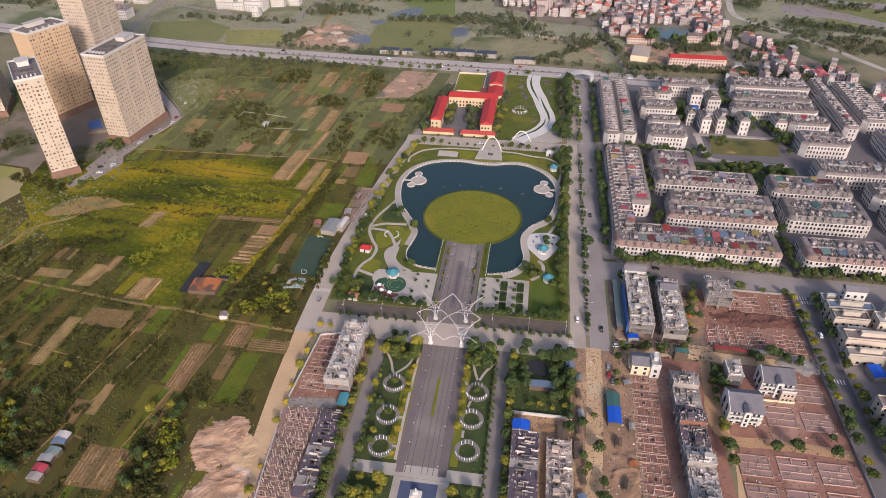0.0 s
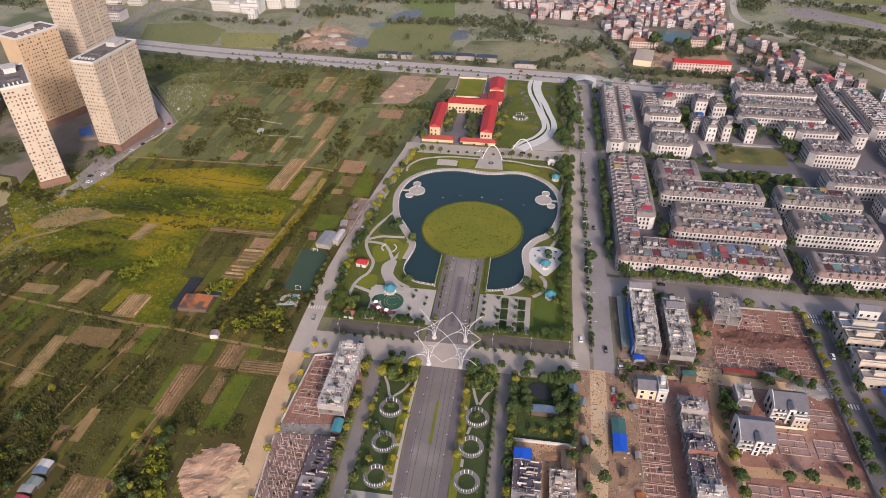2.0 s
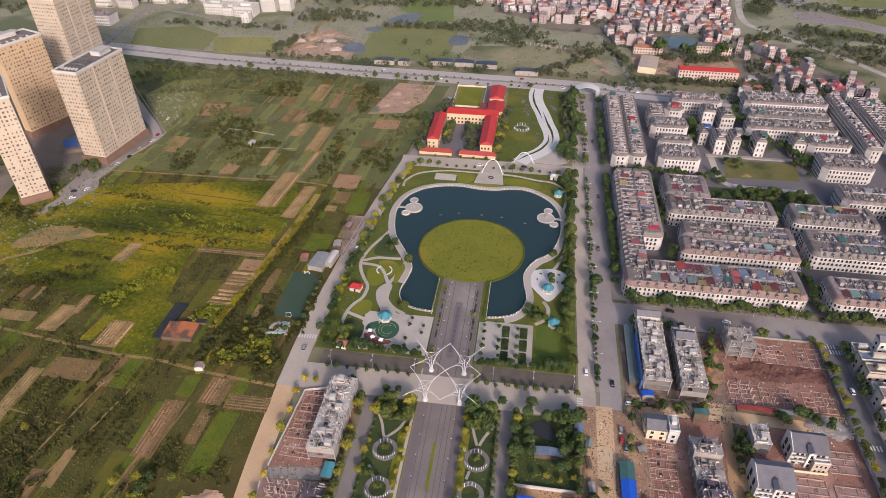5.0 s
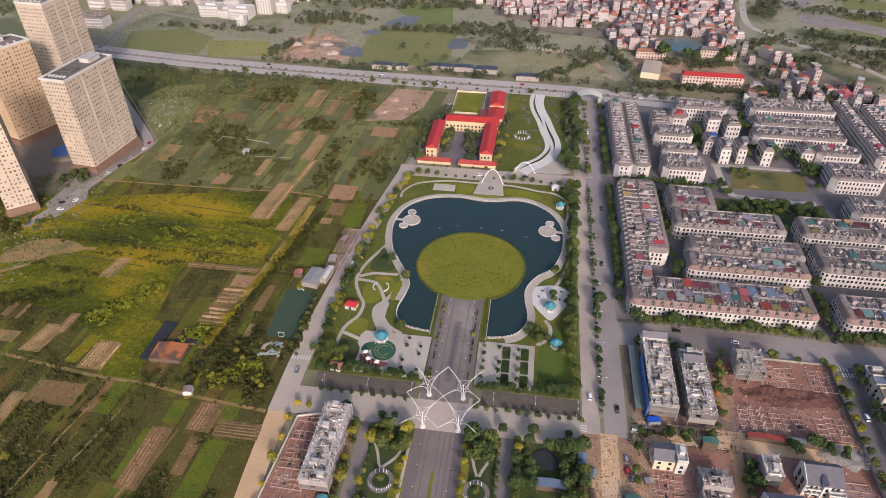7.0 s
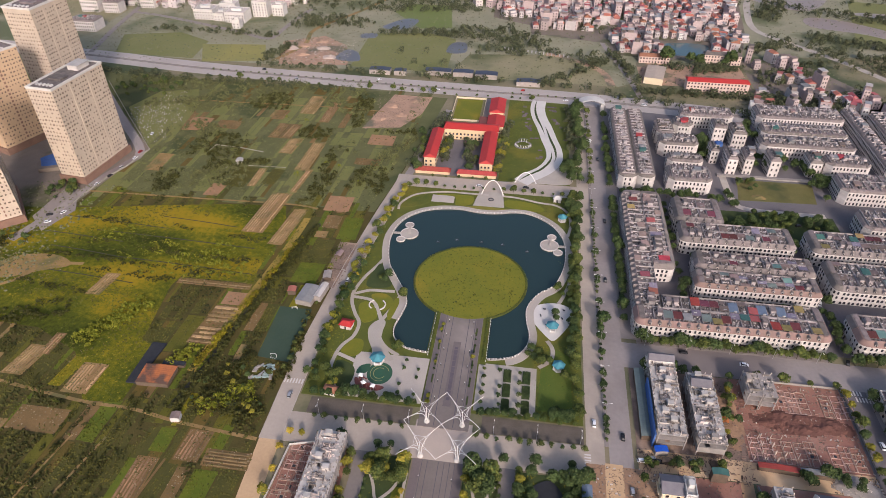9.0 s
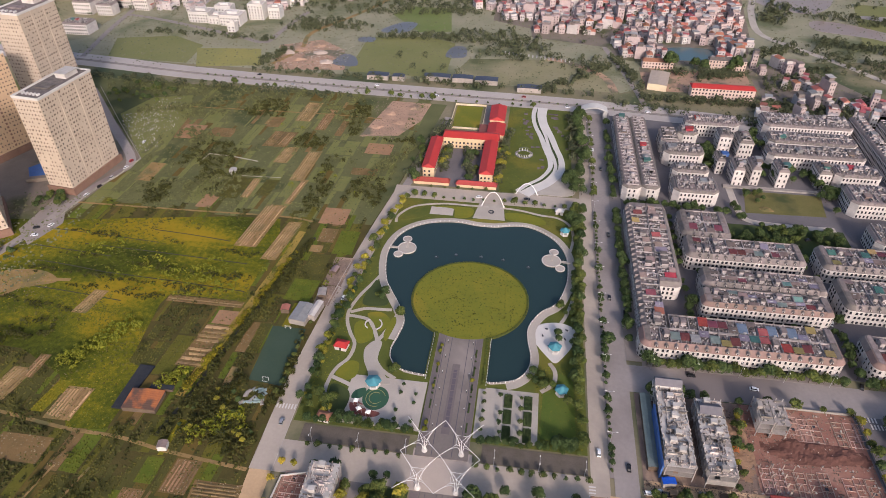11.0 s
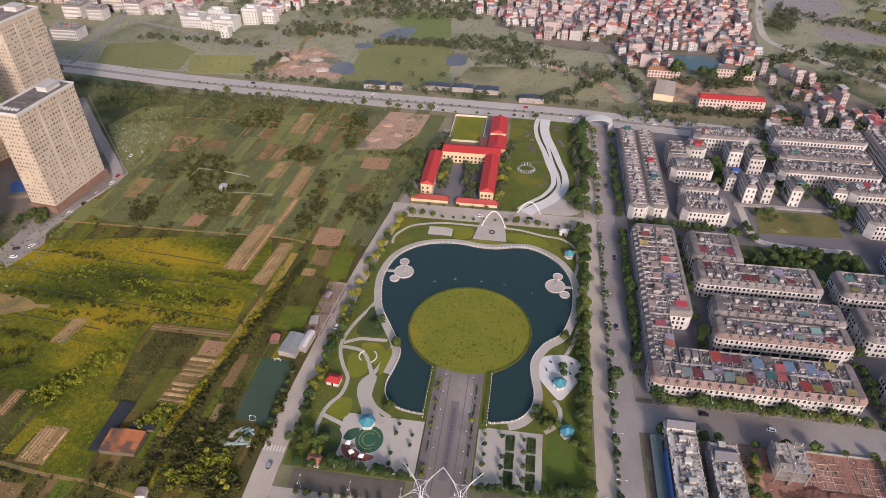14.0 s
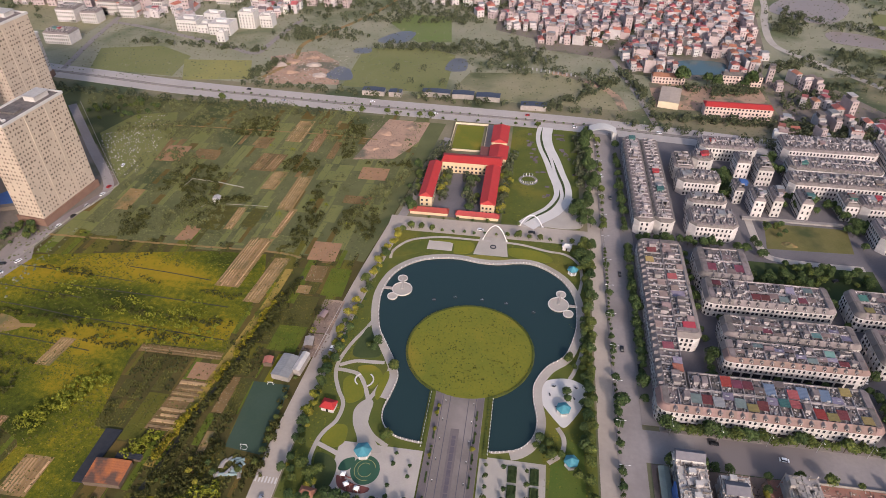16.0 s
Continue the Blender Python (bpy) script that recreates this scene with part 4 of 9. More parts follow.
# dark thickets among the northern plots
for cx0, cx1, cy0, cy1, n in ((-216, -170, 116, 152, 130), (-240, -196, 150, 190, 110), (-162, -130, 190, 212, 60), (-128, -112, 100, 180, 80), (-104, -70, 112, 152, 90), (-100, -64, 210, 216, 30), (-128, -104, 216, 280, 110), (-222, -186, 238, 272, 90), (-250, -226, 96, 128, 50)):
    for k in range(n):
        cx, cy, r = frs.uniform(cx0, cx1), frs.uniform(cy0, cy1), frs.uniform(0.9, 2.3)
        if free(np.array([cx]), np.array([cy]))[0] and noise.noise((cx * 0.05, cy * 0.05, 2.0)) > -0.25:
            GROW["bush"].add(*leaf_cloud(frs, [(cx, cy, 0.6 * r, r, r, r)], int(13 * r), 0.6))

# field paths, ditch and canal
slab("sandy_yard", spline([(-296, -9), (-289, 12), (-264, 18), (-247, 10), (-262, 2), (-279, -7)][::-1], True, 4), 0.17, M["soil_pale"], "bare sandy ground beside the field track", "ground")
for k, pts in enumerate(([(-88, 30), (-76.5, 30), (-75, 57), (-87, 57)], [(-88.5, 12), (-79, 12), (-77.5, 29), (-88, 29)])):
    slab("rubble_yard", pts, 0.16, M["site_grey"], "grey yard strewn with rubble", "ground")
for pts, w, mt, lab in (
        ([(-330, -66), (-281, -74), (-255, -78), (-226, -82), (-179, -88), (-151, -89), (-126, -93), (-85, -97)], 1.8, "soil_pale", "pale trodden field path"),
        ([(-340, -90), (-299, -50), (-294, -26), (-273, -9), (-262, 8), (-240, 12)], 2.6, "soil_pale", "pale dirt track to the towers"),
        ([(-287, 91), (-200, 93), (-135, 95), (-113, 92)], 1.6, "soil_pale", "pale trodden field path"),
        ([(-155, -106), (-164.5, -148), (-172.5, -178), (-178, -200)], 1.1, "soil_pale", "narrow pale field path"),
        ([(-164, -178), (-133, -183), (-128, -150), (-122, -113)], 1.1, "soil", "brown trodden field path"),
        ([(-129.6, -132), (-132, -148), (-136, -172), (-139, -186)], 1.0, "soil_pale", "narrow pale field path"),
        ([(-171.5, -107), (-176.5, -134), (-180, -156), (-186, -180)], 1.0, "soil_pale", "narrow pale field path"),
        ([(-232, -110), (-240, -170)], 0.8, "soil_pale", "narrow pale field path"),
        ([(-262, -120), (-216, -128), (-170, -135)], 0.7, "soil_pale", "narrow pale field path"),
        ([(-300, 248), (-160, 252), (-100, 250)], 1.4, "soil_pale", "pale trodden field path"),
        ([(-116.5, 80), (-118.5, 52), (-122, 25), (-126.5, -9), (-130, -34), (-134, -62)], 4.6, "straw_verge", "yellow grassy canal bank")):
    road("path", pts, w, 0.2, M[mt], lab, steps=4)
road("water_canal", [(-106, 75), (-111, 50), (-115, 25), (-121, -9), (-125, -34), (-129, -62), (-134, -86)], 2.6, 0.13, M["ditch"], "dark irrigation canal", steps=4)
for x0, x1, y in ((-292, -205, 60), (-252, -140, 47), (-272, -224, 27), (-225, -132, 22), (-300, -228, 42), (-215, -160, 68), (-262, -200, 4)):
    road("ditch", [(x0, y), ((x0 + x1) / 2, y - 2), (x1, y - 5)], 0.8, 0.14, M["ditch"], "narrow dark field ditch", steps=3)
for g in GROW.values():
    g.finish()

# ---- terraced shop houses ----
M["parapet"] = mat("stained_parapet_render", (0.43, 0.385, 0.365), (0.24, 0.208, 0.20), 0.4, 2.5, 0.5, 0.9, 0.2, spread=0.2)
def arch_window(w, h, d=0.14):
    """A dark arched pane in a raised white surround, standing on y = 0 and facing -y."""
    bm = bmesh.new()
    n = 6
    outline = [(-w / 2, 0), (w / 2, 0)] + [(w / 2 * math.cos(math.pi * i / n), h - w / 2 + w / 2 * math.sin(math.pi * i / n)) for i in range(n + 1)]
    outer = [(-w / 2 - 0.16, -0.14), (w / 2 + 0.16, -0.14)] + [((w / 2 + 0.16) * math.cos(math.pi * i / n), h - w / 2 + (w / 2 + 0.16) * math.sin(math.pi * i / n)) for i in range(n + 1)]
    fi = [bm.verts.new((x, -d, z)) for x, z in outline]
    fo = [bm.verts.new((x, -d, z)) for x, z in outer]
    bo = [bm.verts.new((x, 0.0, z)) for x, z in outer]
    gi = [bm.verts.new((x, -0.02, z)) for x, z in outline]
    k = len(fi)
    for i in range(k):
        j = (i + 1) % k
        bm.faces.new((fi[i], fi[j], fo[j], fo[i])).material_index = 1
        bm.faces.new((fo[i], fo[j], bo[j], bo[i])).material_index = 1
        bm.faces.new((gi[i], gi[j], fi[j], fi[i])).material_index = 1
    bm.faces.new(gi).material_index = 0
    return bm


WIN = mesh_of("window", arch_window(1.15, 2.0), [M["glass"], M["wall_white"]])
WIN_SMALL = mesh_of("window", arch_window(0.9, 1.3), [M["glass"], M["wall_white"]])
FAR_WIN = mesh_of("window", arch_window(1.5, 1.9), [M["glass"], M["wall_white"]])
HOUSE_D = 13.0


def put_part(name, mesh, parent, x, y, z, rz=0.0, label=""):
    ob = new(name, mesh)
    ob.parent = parent
    ob.matrix_basis = pose(x, y, z, 0, 0, rz)
    return tagged(ob, label)


COLOURED = ["sheet_red", "sheet_green", "sheet_maroon", "sheet_ochre", "sheet_mint", "sheet_bluegrey", "sheet_lilac", "sheet_pale", "sheet_brown", "sheet_red2"]


def terrace_clutter(root, r, seed_kind):
    """What stands on the flat part of a house's roof."""
    kind = (0, 3, 7, 4, 1, 5, 8, 3, 2, 7, 4, 9, 3, 0, 8, 6)[seed_kind % 16] if seed_kind < 16 else 9
    if kind in (0, 1, 2):   # stair head
        x = r.uniform(0.4, 2.2)
        bm = bmesh.new()
        box(bm, x, x + 2.3, 6.5, 10, 11.5, 14.2)
        part("stair_head", bm, M["parapet"], root)
        bm = bmesh.new()
        box(bm, x - 0.25, x + 2.55, 6.2, 10.3, 14.2, 14.4)
        part("stair_roof", bm, M["terrace"], root)
    elif kind in (3, 4, 5, 6):   # sheet-metal lean-to
        y0, y1 = r.choice([(2.5, 6.5), (7.5, 12.0), (4.5, 10.0), (8.5, 12.9)])
        bm = bmesh.new()   # one corrugated sheet
        left = [(0.1 + 4.8 * i / 24, 12.5 + (0.12 if i % 2 else 0.0)) for i in range(25)]
        va = [[bm.verts.new((xx, yy, zz + (yy - y0) * 0.06 - dz)) for xx, zz in left] for yy, dz in ((y0, 0), (y1, 0), (y1, 0.06), (y0, 0.06))]
        for k in range(4):
            for i in range(24):
                bm.faces.new((va[k][i], va[k][i + 1], va[(k + 1) % 4][i + 1], va[(k + 1) % 4][i]))
        part("sheet_roof", bm, M[("sheet_pale", "sheet_brown", "sheet_grey", "sheet_brown", "sheet_brown", "sheet_maroon", "sheet_grey", "sheet_greyg", "sheet_grey", "sheet_grey", "sheet_brown", "sheet_grey", "sheet_lilac", "sheet_pale", "sheet_grey", "sheet_brown")[seed_kind % 16]], root)
    if seed_kind >= 16:   # a whole terrace roofed over in coloured sheet
        y0, y1 = r.choice([(2.6, 7.5), (5.0, 12.0), (3.0, 9.5), (7.5, 12.8)])
        hz = 12.5 + r.uniform(0, 0.9)
        bm = bmesh.new()
        rib = [(0.05 + 4.9 * i / 20, hz + (0.1 if i % 2 else 0.0)) for i in range(21)]
        va = [[bm.verts.new((xx, yy, zz - (yy - y0) * 0.07 - dz)) for xx, zz in rib] for yy, dz in ((y0, 0), (y1, 0), (y1, 0.06), (y0, 0.06))]
        for k in range(4):
            for i in range(20):
                bm.faces.new((va[k][i], va[k][i + 1], va[(k + 1) % 4][i + 1], va[(k + 1) % 4][i]))
        part("sheet_roof", bm, M[COLOURED[seed_kind - 16]], root, "coloured corrugated sheet roof")
    if r.random() < 0.45:   # water tank
        bm = bmesh.new()
        x, y = r.uniform(0.8, 1.6), r.uniform(10.4, 11.8)
        tube(bm, (x, y, 12.5), (x + 1.5, y, 12.5), 0.42, 10)
        box(bm, x + 0.2, x + 1.3, y - 0.3, y + 0.3, 11.5, 12.2)
        part("water_tank", bm, M["steel_dull"], root, "round metal water tank")
    bits = bmesh.new()   # pots, aircon units, laundry frames
    for k in range(r.randint(16, 26)):
        x, y = r.uniform(0.4, 4.0), r.uniform(2.8, 12.0)
        a, b, c = r.uniform(0.25, 0.9), r.uniform(0.25, 1.3), r.uniform(0.2, 0.9)
        box(bits, x, x + a, y, y + b, 11.5, 11.5 + c)
    tagged(part("terrace_clutter", bits, M["roof_bits"], root), "pots, crates and air conditioners", kind="stuff")


def make_house(seed, near, colour):
    """near: 2 a street front with shop and balcony, 1 a plainer front, 0 a back row."""
    r = random.Random(seed)
    root = thing("townhouse", "cream rendered terraced shop house with mansard roof", "house", group="terraced shop houses")
    bm = bmesh.new()
    box(bm, 0, 5, 0, HOUSE_D, 0, 9.8)
    for z in (3.5, 6.6, 9.6):
        box(bm, 0, 5, -0.35, 0, z, z + 0.28)
    for xx in (0.0, 4.75):
        box(bm, xx, xx + 0.25, -0.16, 0, 0, 9.6)
    pw = bmesh.new()   # party walls round the roof terrace, one ring
    strip(pw, rect(0, 5, 2.4, HOUSE_D), rect(0.2, 4.8, 2.6, HOUSE_D - 0.25), 9.8, 12.45, True)
    part("parapet", pw, M["parapet"], root, "stained low party walls")
    roof_bm = bmesh.new()
    prism(roof_bm, rect(0, 5, -0.4, 0.0), 9.78, 9.95)
    v = [roof_bm.verts.new(p) for p in ((0, -0.4, 9.95), (5, -0.4, 9.95), (5, 2.4, 12.6), (0, 2.4, 12.6), (0, 2.4, 9.8), (5, 2.4, 9.8))]
    for f in ((0, 1, 2, 3), (3, 2, 5, 4), (0, 3, 4), (1, 5, 2)):
        roof_bm.faces.new([v[i] for i in f])
    t_bm = bmesh.new()
    box(t_bm, 0.22, 4.78, 2.4, HOUSE_D - 0.25, 9.8, 11.5)
    terrace_clutter(root, r, seed)
    part("wall", bm, colour, root)
    part("roof", roof_bm, M["roof_rust"] if near == 2 else M["roof_grey"], root, "sloping brown tiled mansard")
    part("roof_terrace", t_bm, M["terrace"], root)
    if not near:
        return root
    bm = bmesh.new()   # dormer with a small gable
    prism(bm, rect(1.7, 3.3, 0.1, 2.3), 10.1, 11.7)
    g = [bm.verts.new(p) for p in ((1.45, -0.15, 11.7), (3.55, -0.15, 11.7), (2.5, -0.15, 12.5), (1.45, 2.4, 11.7), (3.55, 2.4, 11.7), (2.5, 2.4, 12.5))]
    for f in ((0, 1, 2), (3, 5, 4), (0, 2, 5, 3), (1, 4, 5, 2), (0, 3, 4, 1)):
        bm.faces.new([g[i] for i in f])
    dormer = part("dormer", bm, M["roof_grey"], root)
    put_part("window", WIN_SMALL, dormer, 2.5, 0.1, 10.2)
    if near == 2:
        for z in (4.0, 7.1):
            for xx in (1.35, 3.65):
                put_part("window", WIN, root, xx, 0, z)
        bm = bmesh.new()
        box(bm, 0.5, 4.5, -0.04, 0.3, 0.1, 2.9)
        part("shopfront", bm, M["glass"], root, "dark glazed shop front")
        bm = bmesh.new()
        box(bm, 0.7, 4.3, -1.0, 0, 3.6, 3.8)
        for xx in (0.72, 1.6, 2.5, 3.4, 4.22):
            box(bm, xx, xx + 0.07, -1.0, -0.93, 3.8, 4.7)
        box(bm, 0.7, 4.3, -1.0, -0.92, 4.7, 4.78)
        part("balcony", bm, colour, root)
    elif near == 1:
        for z in (0.5, 4.0, 7.1):
            for xx in (1.35, 3.65):
                put_part("window", FAR_WIN, root, xx, 0, z)
    return root


M["roof_rust"] = mat("rusty_brown_roof_tile", (0.26, 0.17, 0.138), (0.19, 0.13, 0.112), 0.4, 3.0, 0.5, 0.8, 0.25, spread=0.12)
PROTO = {}
NVAR = 16


def house_at(seed, near, m, colour="wall_white"):
    key = (seed, near, colour)
    if key not in PROTO:
        PROTO[key] = make_house(seed, near, M[colour])
        PROTO[key].matrix_basis = m
        sc = m.to_scale()
        return PROTO[key]
    src = PROTO[key]
    old = src.matrix_basis.copy()
    src.matrix_basis = Matrix.Identity(4)
    c = copy_thing(src, m)
    src.matrix_basis = old
    return c


row_rnd = random.Random(5)


def corner_house(mirror, near):
    """The rounded end house of a terrace; its free corner lies at x = 0 (or at x = 5 if mirrored)."""
    root = thing("corner_house", "cream rendered corner house with rounded mansard", "house", group="terraced shop houses")
    R, n = 4.2, 6

    def plan(i):
        arc = [(R - (R - i) * math.sin(math.pi / 2 * k / n) + 0 * i, R - (R - i) * math.cos(math.pi / 2 * k / n)) for k in range(n + 1)]
        pts = [(5.0, i)] + arc + [(i, HOUSE_D), (5.0, HOUSE_D)]
        pts = [(5.0, i)] + [p for p in arc] + [(i, HOUSE_D), (5.0, HOUSE_D)]
        pts = pts[::-1]
        return [(5.0 - x, y) for x, y in pts][::-1] if mirror else pts

    bm = bmesh.new()
    prism(bm, plan(0), 0, 9.8)
    for z in (3.5, 6.6, 9.6):
        prism(bm, plan(-0.3), z, z + 0.26)
    part("wall", bm, M["wall_white"], root)
    bm = bmesh.new()
    prism(bm, plan(-0.35), 9.9, 12.5, top=plan(1.5))
    part("roof", bm, M["roof_rust"] if near == 2 else M["roof_grey"], root, "sloping brown tiled mansard")
    bm = bmesh.new()
    prism(bm, plan(2.2), 12.5, 12.75)
    part("roof_terrace", bm, M["terrace"], root)
    if not near:   # plain back corners
        bm = bmesh.new()
        for z in (0.5, 4.0, 7.1):
            for yy in (5.0, 7.5, 10.0):
                xx = 5.0 if mirror else 0.0
                box(bm, xx - 0.08, xx + 0.08, yy - 0.6, yy + 0.6, z, z + 1.9)
        tagged(part("glazing", bm, M["glass"], root), "dark window openings", kind="stuff")
    for z in (0.5, 4.0, 7.1) if near else ():
        for k in range(3):
            a = math.pi / 2 * (k + 0.5) / 3
            x, y, rz = R - R * math.sin(a), R - R * math.cos(a), -math.degrees(a)
            if mirror:
                x, rz = 5 - x, -rz
            put_part("window", WIN, root, x, y, z, rz)
        for yy in (6.5, 10.0):
            put_part("window", WIN, root, 5.0 if mirror else 0.0, yy, z, 90 if mirror else -90)
    return root


CORNER = {}


def corner_at(mirror, near, m):
    key = (mirror, near)
    if key not in CORNER:
        CORNER[key] = corner_house(mirror, near)
        CORNER[key].matrix_basis = m
        return
    src = CORNER[key]
    old = src.matrix_basis.copy()
    src.matrix_basis = Matrix.Identity(4)
    copy_thing(src, m)
    src.matrix_basis = old


def terrace(p, q, depth=13.0, near=False, ends=(False, False), tall=1.0, coloured=0.12):
    """A row of houses from p to q with its fronts to the right of that way; ends: rounded corner houses."""
    dx, dy = q[0] - p[0], q[1] - p[1]
    length = math.hypot(dx, dy)
    n = max(1, round(length / 5.0))
    w, ang = length / n, math.degrees(math.atan2(dy, dx))
    for i in range(n):
        m = pose(p[0] + dx * i / n, p[1] + dy * i / n, 0, 0, 0, ang) @ Matrix.Diagonal((w / 5.0, depth / HOUSE_D, tall, 1))
        if (i == 0 and ends[0]) or (i == n - 1 and ends[1]):
            corner_at(i != 0, near, m)
        else:
            house_at(16 + row_rnd.randrange(len(COLOURED)) if row_rnd.random() < coloured else row_rnd.randint(0, NVAR - 1), near, m)


def block(x0, x1, y0, y1, near=False, along="x", tall=1.0):
    """Two terraces back to back."""
    if along == "x":
        d = (y1 - y0) / 2 - 0.15
        terrace((x0, y0), (x1, y0), d, near, (True, True), tall)
        terrace((x1, y1), (x0, y1), d, False, (True, True), tall)
    else:
        d = (x1 - x0) / 2 - 0.15
        terrace((x0, y1), (x0, y0), d, near, (True, True), tall)
        terrace((x1, y0), (x1, y1), d, False, (True, True), tall)


terrace((94, -4), (195, -4), 12.8, 2, (True, True), coloured=0.4)                 # long street front
terrace((195, 22), (110, 22), 12.8, 0, (True, False), coloured=0.4)
terrace((95.5, 130), (95.5, 9), 13, 1, (True, False), coloured=0.3)              # along the main road
terrace((122, 46), (122, 130), 13, 0, (True, True), coloured=0.3)
block(208, 258, -4, 20, 2)
block(129, 160, 98, 127, 1)
block(129, 199, 76, 97, 1)
block(131, 201, 32, 47, 2)
block(134, 203, 50, 66, 1)
block(208, 262, 75, 98, 1)
block(209, 262, 40, 67, 1)


def far_block(x0, x1, y0, y1, h=10.8, chamfer=4.0, label="cream rendered terrace block with brown mansard roofs", bare=False):
    """A whole terrace block farther off: one building with a mansard ring, terraces, dormers and windows."""
    root = thing("terrace_block", label, "building", pose(x0, y0, 0), group="far terrace blocks")
    W, D = x1 - x0, y1 - y0
    turn = D > 1.5 * W
    if turn:   # a long block that runs north: built along x, fronts turned west
        root.matrix_basis = pose(x0, y1, 0, 0, 0, -90)
        W, D = D, W
    c = min(chamfer, W / 4, D / 4)
    slim = min(1.0, W / 14)

    def plan(i):
        i = i * slim if i > 0 else i
        k = max(c, i + 0.2)
        return [(k, i), (W - k, i), (W - i, k), (W - i, D - k), (W - k, D - i), (k, D - i), (i, D - k), (i, k)]

    bm = bmesh.new()
    prism(bm, plan(0), 0, h)
    for z in (h * 0.36, h * 0.68, h - 0.2):
        prism(bm, plan(-0.3), z, z + 0.25)
    part("wall", bm, M["wall_white"], root)
    bm = bmesh.new()
    prism(bm, plan(-0.35), h + 0.06, h + 1.6, 0, plan(1.0))
    part("roof", bm, M["roof_grey"], root, "grey brown tiled mansard ring")
    bm = bmesh.new()
    prism(bm, plan(1.25), h + 1.6, h + 1.7)
    part("roof_terrace", bm, M["terrace"], root)
    walls, wins, dorm = bmesh.new(), bmesh.new(), bmesh.new()
    rr = random.Random(int(x0 * 7 + y0))
    n = max(2, int(W / 5))
    for i in range(n + 1):
        xx = 2.4 * slim + (W - 4.8 * slim) * i / n
        box(walls, xx - 0.13, xx + 0.13, 2.0, D - 2.0, h + 1.7, h + 2.6)
        if i < n:
            mid = xx + (W - 4.8 * slim) / n / 2
            for j in range(2):
                if rr.random() < 0.45:
                    yy = rr.uniform(3, max(3.2, D - 6))
                    box(walls, mid - 1.2 * slim, mid + 1.0 * slim, yy, yy + 2.8, h + 1.7, h + rr.uniform(2.8, 4.3))
            box(dorm, mid - 0.55, mid + 0.55, 0.0, 1.2, h + 0.1, h + 1.5)
    bits = bmesh.new()
    for k in range(int(W * D / 7)):
        xx, yy = rr.uniform(2.6 * slim, W - 3.4 * slim), rr.uniform(2.8, max(3, D - 3.6))
        box(bits, xx, xx + rr.uniform(0.3, 1.1), yy, yy + rr.uniform(0.3, 1.4), h + 1.7, h + rr.uniform(2.0, 3.0))
    tagged(part("roof_clutter", bits, M["roof_bits"], root), "pots, tanks and air conditioners", kind="stuff")
    box(walls, 2.2 * slim, W - 2.2 * slim, D / 2 - 0.12, D / 2 + 0.12, h + 1.7, h + 2.7)
    tagged(part("party_wall_grid", walls, M["parapet"], root), "low party walls and stair heads", kind="stuff")
    tagged(part("dormer_row", dorm, M["roof_grey"], root), kind="stuff")
    for f in range(3):
        z = 0.6 + f * h / 3
        for L, side in ((W, 0), (D, 1)):
            k = max(2, int((L - 2 * c) / 2.4))
            for i in range(k):
                a = c + (L - 2 * c) * (i + 0.5) / k
                if side == 0:
                    box(wins, a - 0.55, a + 0.55, -0.08, 0.02, z, z + 1.9)
                else:
                    box(wins, -0.08, 0.02, a - 0.55, a + 0.55, z, z + 1.9)
                    if turn:
                        box(wins, W - 0.02, W + 0.08, a - 0.55, a + 0.55, z, z + 1.9)
    tagged(part("glazing", wins, M["glass"], root), "dark window openings", kind="stuff")
    for i in range(rr.randint(1, 3) if W > 14 or "blue" in label else 0):
        xx, yy = rr.uniform(3, max(3.1, W - 8)), rr.uniform(3, max(3.5, D - 8))
        bm = bmesh.new()
        prism(bm, rect(xx, xx + 4.6, yy, yy + 5), h + 3.2 + 0.35 * i, h + 3.35 + 0.35 * i)
        prism(bm, rect(xx + 0.3, xx + 4.3, yy + 0.3, yy + 4.7), h + 1.7, h + 3.2 + 0.35 * i)
        part("sheet_roof", bm, M["sheet_blue2" if "blue" in label else rr.choice(["sheet_green", "sheet_grey", "sheet_red", "sheet_grey", "sheet_brown", "sheet_brown"])], root)
    return root


far_block(96, 109, 149, 264)
far_block(109.3, 122, 150, 263)
far_block(131, 161, 203, 221)
far_block(131, 145, 222, 246)
far_block(145.5, 161, 234, 250, 12)
far_block(131, 162, 149, 171)
far_block(134, 160, 177, 190)
far_block(155, 198, 257, 275)
far_block(169, 175, 197, 212, 11, 0.4, "narrow terraced house with blue sheet roof")
far_block(177, 187, 233, 248, 13, 0.5)
far_block(190, 201, 224, 243, 13, 0.5)
far_block(178, 185.5, 182, 200, 13, 0.4, "tall narrow terraced house standing alone")
far_block(191, 197.5, 184, 202, 13, 0.4, "tall narrow terraced house standing alone")
far_block(209, 216.5, 183, 201, 13, 0.4, "tall narrow terraced house standing alone")
far_block(218, 288, 262, 287)
far_block(209, 280, 211, 229, 11)
far_block(214, 280, 231, 250, 12)
far_block(238, 247, 186, 203, 12, 0.5)
far_block(250, 282, 186, 203, 11)
far_block(249, 286, 150, 175)
far_block(248, 300, 104, 127)
far_block(292, 304, 185, 290)
far_block(312, 336, 200, 285)
far_block(312, 345, 140, 185)
far_block(312, 360, 100, 127)
far_block(275, 330, 40, 66)
far_block(275, 330, 74, 96)
far_block(272, 330, -4, 20)

